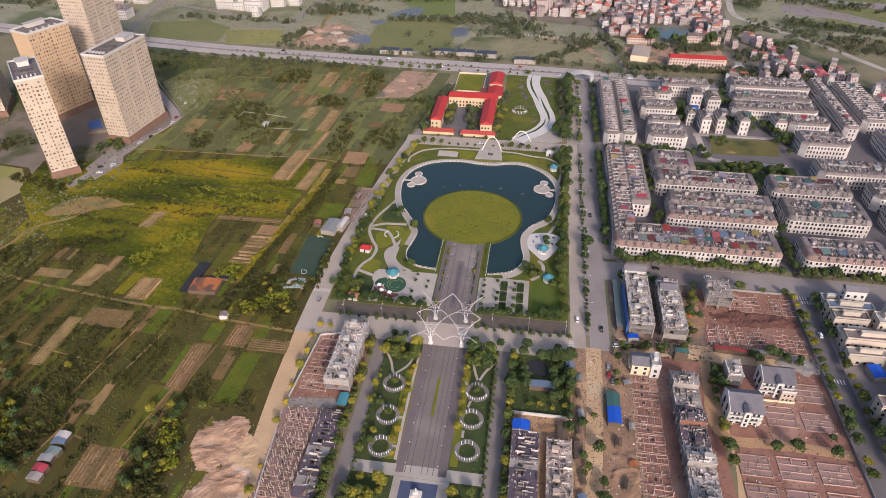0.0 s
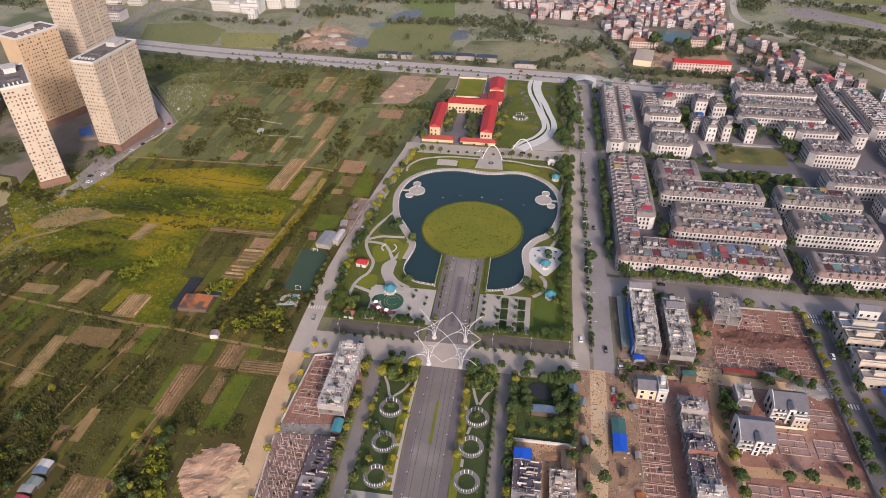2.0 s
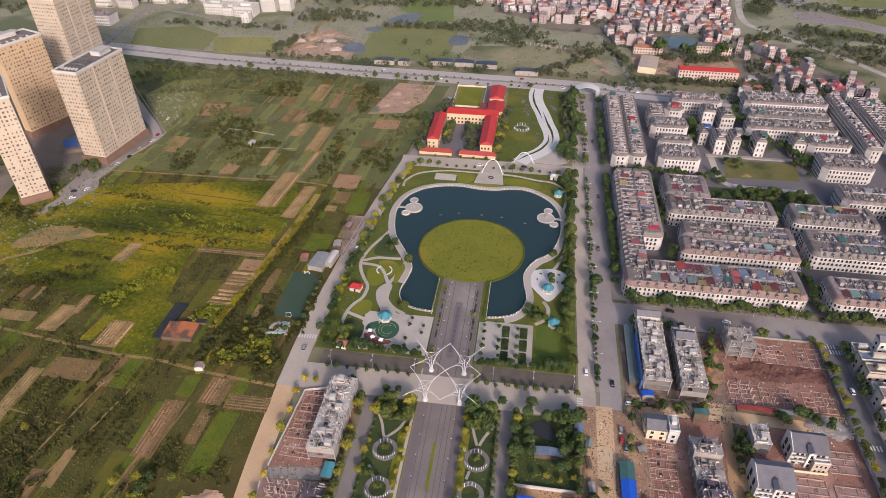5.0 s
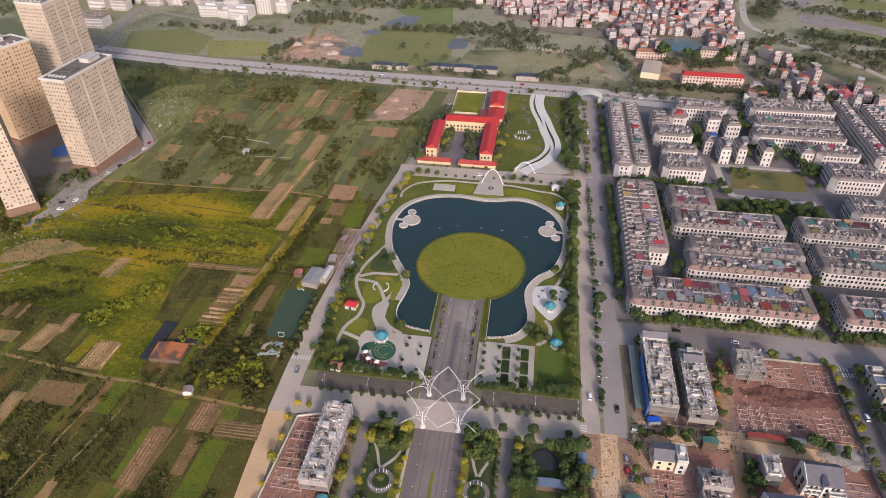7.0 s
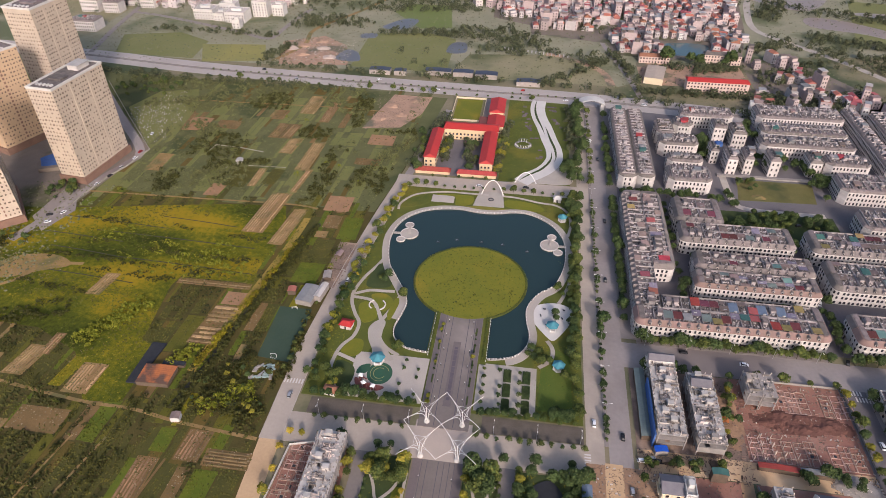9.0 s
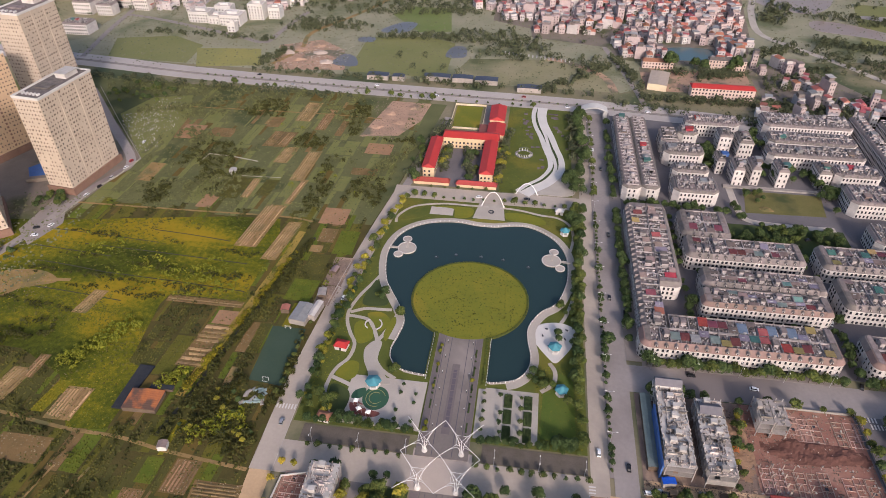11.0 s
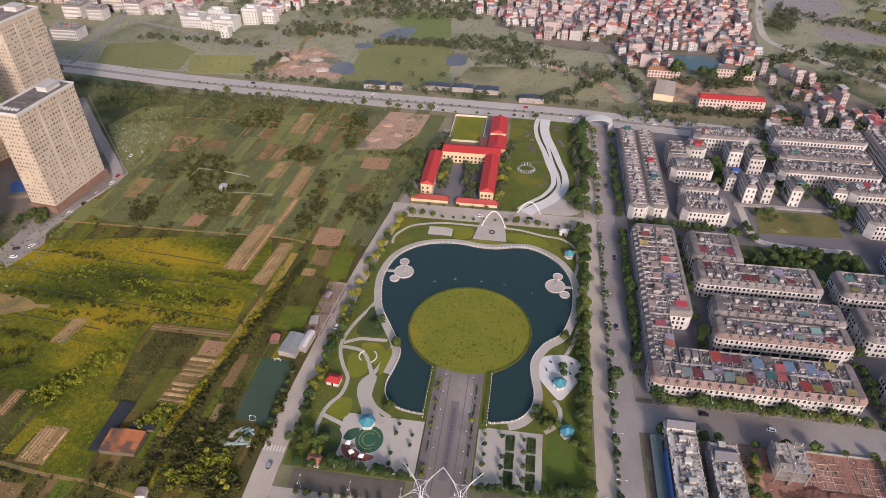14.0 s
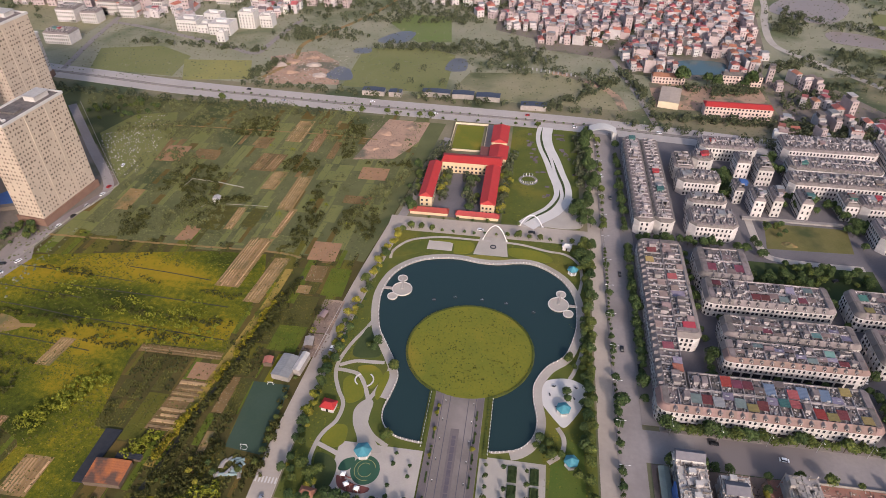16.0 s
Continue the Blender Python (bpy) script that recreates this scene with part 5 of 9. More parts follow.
# ---- apartment towers ----
def tower(x0, y0, W, D, turn, h, colour, label, single=True, crown=1.4, bay=0.0):
    """A slab of flats; x0, y0: its south-west foot; turn: degrees anticlockwise."""
    root = thing("apartment_tower", label, "building", pose(x0, y0, 0, 0, 0, turn), group="apartment towers")
    bm = bmesh.new()
    box(bm, 0, W, 0, D, 5.5, h)
    part("wall", bm, colour, root)
    for k in range(1, 3):   # shallow vertical ribs
        bm = bmesh.new()
        box(bm, W, W + 0.25, D * k / 3 - 0.3, D * k / 3 + 0.3, 5.5, h - 0.4)
        part("rib", bm, colour, root)
    bm = bmesh.new()   # roof parapet
    strip(bm, rect(-0.3, W + 0.6, -0.3, D + 0.3), rect(0.4, W - 0.2, 0.4, D - 0.4), h - 0.3, h + 1.3, True)
    part("parapet", bm, M["wall_plain"], root)
    bm = bmesh.new()
    box(bm, 0.3, W - 0.1, 0.3, D - 0.3, h, h + 0.2)
    part("roof", bm, M["terrace"], root)
    bm = bmesh.new()
    box(bm, -1.2, W + 1.2, -1.2, D + 1.2, 0, 5.5)
    part("podium", bm, M["brick_dark"], root, "brown stone shop podium")
    for a, b, c, d, z0, z1, nm, mt in ((0.25, 0.75, 0.30, 0.45, 0.2, crown, "plant_room", "terrace"), (0.3, 0.72, 0.66, 0.9, 0.2, crown + 2.2, "plant_room", "wall_white"), (0.26, 0.76, 0.65, 0.91, crown + 2.2, crown + 2.5, "plant_room_roof", "concrete_white")):
        bm = bmesh.new()
        box(bm, W * a, W * b, D * c, D * d, h + z0, h + z1)
        part(nm, bm, M[mt], root)
    for k in range(5):
        bm = bmesh.new()
        box(bm, W * (0.15 + 0.15 * k), W * (0.15 + 0.15 * k) + 1.0, D * 0.1, D * 0.1 + 2.5, h + 0.2, h + 1.4)
        part("roof_vent", bm, M["wall_plain"], root)
    for f in range(int((h - 9) / 3.0)) if bay else ():   # stair windows up the front
        bm = bmesh.new()
        box(bm, W / 2 - bay, W / 2 + bay, -0.06, 0.3, 7.4 + 3.0 * f, 9.1 + 3.0 * f)
        part("stair_window", bm, M["brick_dark"], root, "dark stair window")
    floors = int((h - 7) / 3.0)
    cols = []
    ny = max(3, int(D / 2.45))
    for k in range(ny):
        cols.append((W + 0.02, D * (k + 0.5) / ny, 90))
    nx = max(3, int(W / 2.45))
    for k in range(nx):
        cols.append((W * (k + 0.5) / nx, -0.02, 0))
    stuff = bmesh.new()
    r = random.Random(int(h * 10 + x0))
    count = 0
    for f in range(floors):
        z = 7.2 + f * 3.0
        for i, (cx, cy, rz) in enumerate(cols):
            if r.random() < 0.17 or (not rz and bay and abs(cx - W / 2) < 1.4) or abs(cy - D / 3) < 1.0 and rz or abs(cy - 2 * D / 3) < 1.0 and rz:
                continue
            if single and count < 110 and (f * len(cols) + i) % 2 == 0:
                put_part("window", TOWER_WIN[0 if r.random() < 0.3 else 1], root, cx, cy, z, rz)
                count += 1
            else:
                ww, hh = r.choice([0.34, 0.42, 0.5, 0.75]), r.choice([0.9, 1.15, 1.35])
                if rz:
                    box(stuff, cx - 0.05, cx + 0.04, cy - ww, cy + ww, z, z + hh)
                else:
                    box(stuff, cx - ww, cx + ww, cy - 0.04, cy + 0.05, z, z + hh)
    tagged(part("upper_glazing", stuff, M["glass_pale"], root), kind="stuff")
    return root


M["brick_dark"] = mat("brown_podium_stone", (0.24, 0.14, 0.10), (0.18, 0.11, 0.08), 0.2, 2.0)
M["glass_pale"] = mat("curtained_window_glass", (0.22, 0.15, 0.10), (0.05, 0.04, 0.035), 0.35, 2.0, 0.5, 0.3, 0.0)
TOWER_WIN = []
for g in ("glass", "glass_pale"):
    bm = bmesh.new()
    box(bm, -0.45, 0.45, -0.06, 0.05, 0, 1.2, 0)
    box(bm, -0.55, 0.55, -0.14, 0.0, -0.12, 0.0, 1)
    box(bm, -0.04, 0.04, -0.10, 0.0, 0, 1.2, 1)
    TOWER_WIN.append(mesh_of("window", bm, [M[g], M["wall_tower"]]))
tower(-312, 102, 20, 51, -6.5, 73, M["wall_tower"], "tall beige apartment slab with small windows")
tower(-319, 37, 18, 44, 42, 77, M["wall_tower"], "tall narrow beige apartment tower", False, bay=0.45)
tower(-377, 131, 37, 22, 70, 76, M["wall_orange"], "tall ochre apartment slab", False, bay=0.75)
tower(-394, 200, 26, 40, -6, 93, M["wall_tower"], "pale beige apartment tower behind", False)
tower(-462, 296, 26, 30, 6, 42, M["wall_white"], "lower pale apartment block behind", False)
tower(-452, 120, 26, 40, 30, 66, M["wall_tower"], "pale beige apartment tower behind", False)

# ---- school with red roofs ----
def red_wing(x0, x1, y0, y1, h, label, gable="y", roof="roof_red"):
    root = thing("school_wing", label, "building", pose(x0, y0, 0))
    W, D = x1 - x0, y1 - y0
    bm = bmesh.new()
    box(bm, 0, W, 0, D, 0, h)
    part("wall", bm, M["wall_school"], root)
    bm = bmesh.new()
    e, rh = 0.8, 2.4
    if gable == "y":
        a = [(-e, -e, h), (W + e, -e, h), (W + e, D + e, h), (-e, D + e, h), (W / 2, 1.0, h + rh), (W / 2, D - 1.0, h + rh)]
        fs = ((0, 1, 4), (1, 2, 5, 4), (2, 3, 5), (3, 0, 4, 5), (0, 3, 2, 1))
    else:
        a = [(-e, -e, h), (W + e, -e, h), (W + e, D + e, h), (-e, D + e, h), (1.0, D / 2, h + rh), (W - 1.0, D / 2, h + rh)]
        fs = ((0, 1, 5, 4), (1, 2, 5), (2, 3, 4, 5), (3, 0, 4), (0, 3, 2, 1))
    v = [bm.verts.new(p) for p in a]
    for f in fs:
        bm.faces.new([v[i] for i in f])
    part("roof", bm, M[roof], root, "bright red sheet roof")
    for f in range(int(h // 3.2)):
        z = 0.9 + 3.3 * f
        for k in range(int(W / 3)):
            put_part("window", SCHOOL_WIN, root, 1.5 + k * (W - 1.5) / max(1, int(W / 3)), -0.02, z)
        if D > 12:
            for k in range(int(D / 3.4)):
                put_part("window", SCHOOL_WIN, root, W + 0.02, 1.8 + k * 3.4, z, 90)
    return root


M["wall_school"] = mat("warm_yellow_render", (0.62, 0.47, 0.29), (0.54, 0.41, 0.26), 0.2, 2.0)
bm = bmesh.new()
box(bm, -0.7, 0.7, -0.05, 0.05, 0, 1.6, 0)
box(bm, -0.85, 0.85, -0.2, 0, -0.15, 0, 1)
SCHOOL_WIN = mesh_of("window", bm, [M["glass"], M["wall_white"]])
slab("school_yard", rect(-40, -5, 150, 207), 0.12, M["asphalt_dark"], "dark paved school yard", "yard")
red_wing(-40, 4, 208, 220, 9.5, "three storey school with long red roof", "x")
red_wing(-49, -40.5, 161, 208, 8.5, "yellow school wing with red roof")
red_wing(-6, 3.5, 157, 207.5, 8.5, "yellow school wing with red roof")
red_wing(-6, 6, 246, 274, 8.0, "school hall with red roof")
red_wing(-6, 7, 224, 244, 6.0, "lower link hall with faded red roof")
red_wing(-54, -28, 150.5, 155.5, 2.7, "low gate building with dark red roof", "x", "sheet_red")
red_wing(-22, 7, 150, 154, 2.7, "low gate building with dark red roof", "x", "sheet_red")

# ---- the park ----
WHITE = M["steel_white"]
# gateway of four steel trees over the cross street
def steel_tree(cx, cy, tips):
    root = thing("canopy_frame", "white steel tree frame of the street gateway", "gateway", pose(cx, cy, 0), group="gateway canopy")
    bm = bmesh.new()
    prism(bm, ring(0, 0, 1.5, 12), 0, 1.0, 0, ring(0, 0, 1.3, 12))
    prism(bm, ring(0, 0, 1.1, 12), 1.0, 1.9, 0, ring(0, 0, 0.9, 12))
    part("base", bm, M["paving_white"], root, "round white plinth")
    hub = Vector((0, 0, 10.6))
    bm = bmesh.new()
    tube(bm, (0, 0, 1.6), hub, 0.16, 8, 0.09)
    part("mast", bm, WHITE, root)
    for tx, ty in tips:
        tip = Vector((tx - cx, ty - cy, 12.2))
        pts = []
        for k in range(9):
            s = k / 8
            rise = math.sin(s * math.pi / 2) ** 0.62
            pts.append(Vector((tip.x * s ** 1.55, tip.y * s ** 1.55, 1.7 + (tip.z - 1.7) * rise)))
        pts = [Vector((p.x + 0.5 * math.copysign(1, tip.x) * (1 - k / 8), p.y + 0.5 * math.copysign(1, tip.y) * (1 - k / 8), p.z)) for k, p in enumerate(pts)]
        bm = bmesh.new()
        bars(bm, pts, 0.105, 6)
        part("curved_rib", bm, WHITE, root)
        bm = bmesh.new()
        tube(bm, hub, tip, 0.07, 6)
        part("straight_strut", bm, WHITE, root)
    bm = bmesh.new()
    c = [Vector((tx - cx, ty - cy, 12.2)).lerp(hub, 0.72) for tx, ty in tips]
    for a, b in ((0, 1), (1, 3), (3, 2), (2, 0)):
        tube(bm, c[a], c[b], 0.06, 5)
    part("tie_ring", bm, WHITE, root)


TX, TY = (-17, 0.5, 18), (-104, -85.5, -67)
for i, cx in enumerate((-8, 9)):
    for j, cy in enumerate((-95, -76)):
        steel_tree(cx, cy, [(TX[i], TY[j]), (TX[i + 1], TY[j]), (TX[i], TY[j + 1]), (TX[i + 1], TY[j + 1])])
slab("pavement_gateway", rect(-13, 14, -96.5, -75), 0.17, M["paving_pink"], "pale pink paving under the gateway", "pavement")

# plaza and avenue strips
def inlay(name, x0, x1, y0, y1, z, mt, label, dz=0.04):
    bm = bmesh.new()
    box(bm, x0, x1, y0, y1, z - 0.1, z + dz)
    return setting(name, bm, M[mt], label, "paving")


inlay("plaza_inlay", -2.0, 2.0, -66, -22, 0.52, "paving_mauve", "long mauve stone inlay panel")
inlay("plaza_inlay", -0.9, 0.9, -62, -26, 0.56, "paving_dark", "dark carved stone relief strip")
for yy in range(-60, -26, 4):
    inlay("plaza_band", -0.95, 0.95, yy, yy + 0.4, 0.575, "paving_mauve", "mauve cross band in the relief")
for xx in (-8.2, -4.6, 4.6, 8.2):
    inlay("plaza_line", xx - 0.18, xx + 0.18, -78, 0.5, 0.52, "paving_dark", "dark paving joint line", 0.03)
for xx in (-10.4, 10.4):
    inlay("plaza_edge", xx - 1.6, xx + 1.6, -74, 0.5, 0.52, "paving_mauve", "mauve paved side strip", 0.025)
for y0 in (-64, -52, -40, -28, -16):
    for xx in (-9.6, 9.6):
        inlay("planter", xx - 0.4, xx + 0.4, y0, y0 + 5.5, 0.54, "lawn_dark", "narrow plaza planting strip", 0.3)
for xx in (-6.6, -4.2, 0.8, 3.4, 5.9, 8.2):
    inlay("avenue_line", xx - 0.14, xx + 0.14, -176, -97, 0.16, "paving_dark", "dark joint line along the avenue", 0.03)
for xx in (-9.0, 10.2):
    inlay("avenue_edge", xx - 1.8, xx + 1.8, -176, -97, 0.16, "paving_mauve", "darker paved avenue edge", 0.025)
inlay("avenue_planting", 0.0, 1.3, -144, -119, 0.17, "lawn_lit", "narrow yellow green planting strip", 0.25)

for side in (-1, 1):   # small white lamps along the axis
    for k in range(16):
        y = -172 + 11 * k
        if -100 < y < -72:
            continue
        x = 0.4 + side * (7.4 if y < -80 else 6.9)
        z = 0.16 if y < -80 else 0.52
        root = thing("bollard_lamp", "small white globe lamp on dark post", "lamp", pose(x, y, z), group="axis lamps")
        bm = bmesh.new()
        tube(bm, (0, 0, 0), (0, 0, 1.5), 0.14, 6)
        part("post", bm, M["dark_metal"], root)
        bm = bmesh.new()
        bmesh.ops.create_icosphere(bm, subdivisions=1, radius=0.26)
        for v in bm.verts:
            v.co.z += 1.65
        part("globe", bm, WHITE, root)

# lake: railing, viewing decks, fountains
rail_line = offset(shore, -0.3)
rail = thing("lake_railing", "white lakeside railing of posts and two rails", "railing")
post = bmesh.new()
box(post, -0.13, 0.13, -0.13, 0.13, 0, 1.05)
post = mesh_of("post", post, M["steel_white"])
acc, last, npost = 0.0, rail_line[0], 0
for p in rail_line:
    acc += math.hypot(p[0] - last[0], p[1] - last[1])
    last = p
    if acc > 1.6:
        acc = 0.0
        put_part("post", post, rail, p[0], p[1], 0.5)
for z in (1.0, 1.5):
    bm = bmesh.new()
    strip(bm, offset(rail_line, -0.04), offset(rail_line, 0.04), z, z + 0.08)
    part("rail", bm, M["paving_white"], rail)
for x, lab in ((-14.6, "west"), (16.4, "east")):
    fence = thing("causeway_railing", "white railing along the causeway edge", "railing", pose(x, 0, 0.45))
    for k in range(17):
        put_part("post", post, fence, 0, -34 + 2.0 * k, 0)
    bm = bmesh.new()
    box(bm, -0.04, 0.04, -34, -2, 0.95, 1.05)
    part("rail", bm, M["steel_dull"], fence)
for cx, cy, s in ((-44, 72, 1), (48, 72, -1)):
    deck = thing("viewing_deck", "pale round viewing platform on the lake", "platform", pose(cx, cy, 0.16))
    for nm, x, y, r in (("deck", 0, 0, 6.0), ("round_pad", -1.5 * s, 9.5 if s > 0 else 9.0, 3.0), ("round_pad", -4.5 * s if s > 0 else 5.5, -7.0, 3.0)):
        bm = bmesh.new()
        prism(bm, ring(x, y, r, 24), 0, 0.55)
        pt = part(nm, bm, M["paving"], deck)
        bm = bmesh.new()
        strip(bm, ring(x, y, r, 24), ring(x, y, r - 0.35, 24), 0.5, 0.85, True)
        part("rim", bm, M["paving_white"], pt)
    bm = bmesh.new()
    box(bm, -12 if s > 0 else 0, 0 if s > 0 else 11.5, -0.9, 0.9, 0.0, 0.5)
    part("footbridge", bm, M["paving"], deck)
    bm = bmesh.new()
    tube(bm, (0, 0, 0.3), (-1.2 * s, 9, 0.3), 0.9, 6)
    part("link", bm, M["paving"], deck)
for k, (x, y) in enumerate(((-24, 66), (-12, 70), (4, 70), (18, 69), (34, 64))):
    root = thing("fountain_float", "small dark floating fountain nozzle frame", "fountain", pose(x, y, 0.16), group="lake fountains")
    bm = bmesh.new()
    strip(bm, ring(0, 0, 1.2, 10), ring(0, 0, 0.9, 10), 0, 0.15, True)
    part("float", bm, M["dark_metal"], root)
    bm = bmesh.new()
    tube(bm, (0, 0, 0), (0, 0, 0.9), 0.12, 6)
    box(bm, -1.0, 1.0, -0.08, 0.08, 0.05, 0.13)
    part("nozzle", bm, M["steel"], root)

# garden paths and lawns
PATH_Z = [0.2]


def path(pts, w, mt="paving", z=0.2, label="pale curving garden path"):
    PATH_Z[0] += 0.006
    return road("garden_path", pts, w, PATH_Z[0] + z - 0.2, M[mt], label, steps=6)


path([(-56, -66), (-58, -58), (-63, -50), (-63, -39), (-61, -32), (-57, -25), (-56.5, -15), (-61, -7), (-65, 2), (-66, 11), (-63, 24), (-58, 36), (-55, 44)], 2.0)
path([(-30, -36), (-38, -31), (-43, -24), (-45, -17), (-45, -11), (-48, -4), (-53, 4), (-61, 6), (-66, 6)], 2.2)
path([(-45, -12), (-42, -4), (-39, 6), (-38, 14)], 2.2)
path([(-65, 9), (-57, 13), (-49, 13.5), (-42, 14)], 2.2)
path([(-62, -39), (-54, -42), (-48, -44), (-41, -39)], 2.2)
path([(-57, 100), (-57, 108), (-50, 119), (-40, 124), (-26, 127), (-10, 127), (4, 127)], 1.8)
path([(12, 127), (25, 126), (40, 122), (52, 120), (60, 112), (62, 98), (60, 84)], 1.8)
path([(48, -14), (51, -20), (50, -28), (44, -34)], 2.2)
path([(60, 60), (61, 40), (57, 24), (54, 17)], 2.0)
slab("pavement_dune", spline([(-36, -34), (-41, -28), (-42, -20), (-42, -12), (-46, -11), (-50, -17), (-49, -25), (-45, -33), (-42, -40), (-32, -40)][::-1], True, 5), 0.31, M["paving"], "pale widening garden path", "pavement")
slab("pavement_playground", spline([(38.5, 7), (42, 14), (52, 17), (60, 14.5), (62.5, 9), (60, 0), (55, -9), (51, -13.5), (47, -10), (40, 0)][::-1], True, 5), 0.26, M["paving_white"], "white sand playground", "pavement")
# the brighter beds have sunlight painted into their grass colour
for pts, mt, lab in (
        ([(-61, -37), (-57, -28), (-51, -28), (-50, -36), (-54, -40)], "lawn_lit", "lawn bed, sunlight in its colour"), ([(-61, -44), (-54, -45), (-50, -50), (-51, -60), (-56, -62), (-60, -52)], "lawn_dark", "dark shrub lawn bed"),
        ([(-55, -14), (-48, -10), (-50, -2), (-57, 3), (-60, -2)], "lawn_lit", "lawn bed, sunlight in its colour"), ([(-45, -4), (-41, 5), (-47, 11), (-55, 9), (-50, 2)], "lawn_lit", "lawn bed, sunlight in its colour"),
        ([(-60, 17), (-47, 17), (-46, 24), (-55, 38), (-58, 34)], "lawn_dark", "dark lawn bed by the lake"), ([(-40, -10), (-36.5, 5), (-40, 8), (-42.5, -5)], "lawn_lit", "lakeside bed, sunlight in its colour"),
        ([(-55, 104), (-50, 114), (-40, 120), (-38, 111), (-47, 105)], "lawn", "lawn bed with bare patches"), ([(-34, 122), (-22, 124), (-7, 123), (-8, 113), (-18, 111), (-20, 121)], "lawn_lit", "lawn bed, sunlight in its colour"),
        ([(18, 122), (36, 120), (44, 114), (40, 110), (22, 112), (16, 116)], "lawn_lit", "lawn bed, sunlight in its colour"), ([(-12, 109), (0, 106.5), (12, 107), (28, 110), (18, 110.5), (0, 111.5)], "lawn_gold", "golden flower bed by the lake")):
    slab("lawn_bed", spline(pts[::-1] if sum((b[0] - a[0]) * (b[1] + a[1]) for a, b in zip(pts, pts[1:] + pts[:1])) > 0 else pts, True, 5), 0.28, M[mt], lab, "lawn")
slab("pavement_arch_court", [(-6, 112), (16, 112), (14, 131), (-3, 131)], 0.22, M["paving"], "pale court below the white arch", "pavement")
slab("pavement_side_court", rect(-36, -20, 113, 122), 0.215, M["paving"], "pale paved terrace", "pavement")
for x in (-53.5, -46.5):   # little curved benches
    bm = bmesh.new()
    arc = [(x + 4.2 * math.cos(radians(a)) * (1 if x > -50 else -1) - (3.0 if x > -50 else -3.0), 1 + 4.2 * math.sin(radians(a))) for a in range(-60, 61, 15)]
    strip(bm, arc, offset(arc, 0.6), 0.1, 0.7)
    tagged(part("curved_bench", bm, M["paving_white"]), "curved white stone bench on the lawn", "bench", "garden benches")

slab("lawn_east", [(44, -62), (61, -62), (60, -24), (53, -20), (52, -30), (45, -35)], 0.16, M["lawn_green"], "bright green sunlit lawn", "lawn")
# playground of the west square
slab("play_surface", ring(-37, -49.5, 6.6, 28, 7.4), 0.26, M["play_green"], "round green rubber play surface", "playground")
slab("play_surface_small", spline([(-48, -46), (-43, -44), (-44, -50), (-49, -51)][::-1], True, 4), 0.25, M["play_green"], "dark green rubber play patch", "playground")
slab("play_surface_red", spline([(-49, -54), (-46, -60), (-36, -61), (-33, -58), (-40, -57), (-45, -55)], True, 4), 0.25, M["play_red"], "dull red rubber play patch", "playground")
for k, (r, a0, a1) in enumerate(((4.8, 20, 300), (3.2, 60, 340))):
    arc = [(-37 + r * math.cos(radians(a)), -49.5 + r * 1.1 * math.sin(radians(a))) for a in range(a0, a1, 12)]
    bm = bmesh.new()
    strip(bm, offset(arc, -0.12), offset(arc, 0.12), 0.2, 0.29)
    setting("play_marking", bm, M["play_line"], "pale curved play marking", "marking")
for k, (x, y) in enumerate(((-45.5, -54.5), (-43, -59), (-38, -60.5))):
    root = thing("play_tower", "small white and red play tower with slide", "play tower", pose(x, y, 0.25, 0, 0, 40 * k), group="play towers")
    for a in (-0.9, 0.9):
        for b in (-0.9, 0.9):
            bm = bmesh.new()
            tube(bm, (a, b, 0), (a, b, 3.0), 0.1, 5)
            part("post", bm, M["steel"], root)
    bm = bmesh.new()
    prism(bm, rect(-1.2, 1.2, -1.2, 1.2), 3.0, 4.2, 0, rect(-0.1, 0.1, -0.1, 0.1))
    part("roof", bm, WHITE, root)
    bm = bmesh.new()
    prism(bm, rect(-1, 1, -1, 1), 1.3, 1.5)
    part("platform", bm, M["play_red"], root)
    bm = bmesh.new()
    bars(bm, [Vector((1, 0, 1.6)), Vector((2.4, 0, 0.5)), Vector((3.2, 0, 0.2))], 0.32, 6)
    part("slide", bm, M["play_red"], root)


def pavilion(x, y, r, z=0.25, n=6, mt="teal", label="teal roofed hexagonal garden pavilion", base=True):
    root = thing("pavilion", label, "pavilion", pose(x, y, z, 0, 0, 12), group="garden pavilions")
    bm = bmesh.new()
    prism(bm, ring(0, 0, r * 0.95, n), 0, 0.3)
    part("floor", bm, M["paving_white"], root)
    for i in range(n):
        a = 2 * math.pi * i / n
        bm = bmesh.new()
        tube(bm, (r * 0.82 * math.cos(a), r * 0.82 * math.sin(a), 0.3), (r * 0.82 * math.cos(a), r * 0.82 * math.sin(a), 3.2), 0.16, 6)
        part("post", bm, M["steel_white"], root)
    bm = bmesh.new()
    prism(bm, ring(0, 0, r * 1.12, n), 3.1, 3.3)
    prism(bm, ring(0, 0, r * 1.1, n), 3.3, 4.9, 0, ring(0, 0, r * 0.25, n))
    part("roof", bm, M[mt], root)
    bm = bmesh.new()
    prism(bm, ring(0, 0, r * 0.3, n), 4.9, 5.5, 0, ring(0, 0, 0.05, n))
    part("roof_lantern", bm, M[mt], root)
    bm = bmesh.new()
    strip(bm, ring(0, 0, r * 0.8, n), ring(0, 0, r * 0.62, n), 0.3, 0.75, True)
    part("bench_ring", bm, M["paving_white"], root)


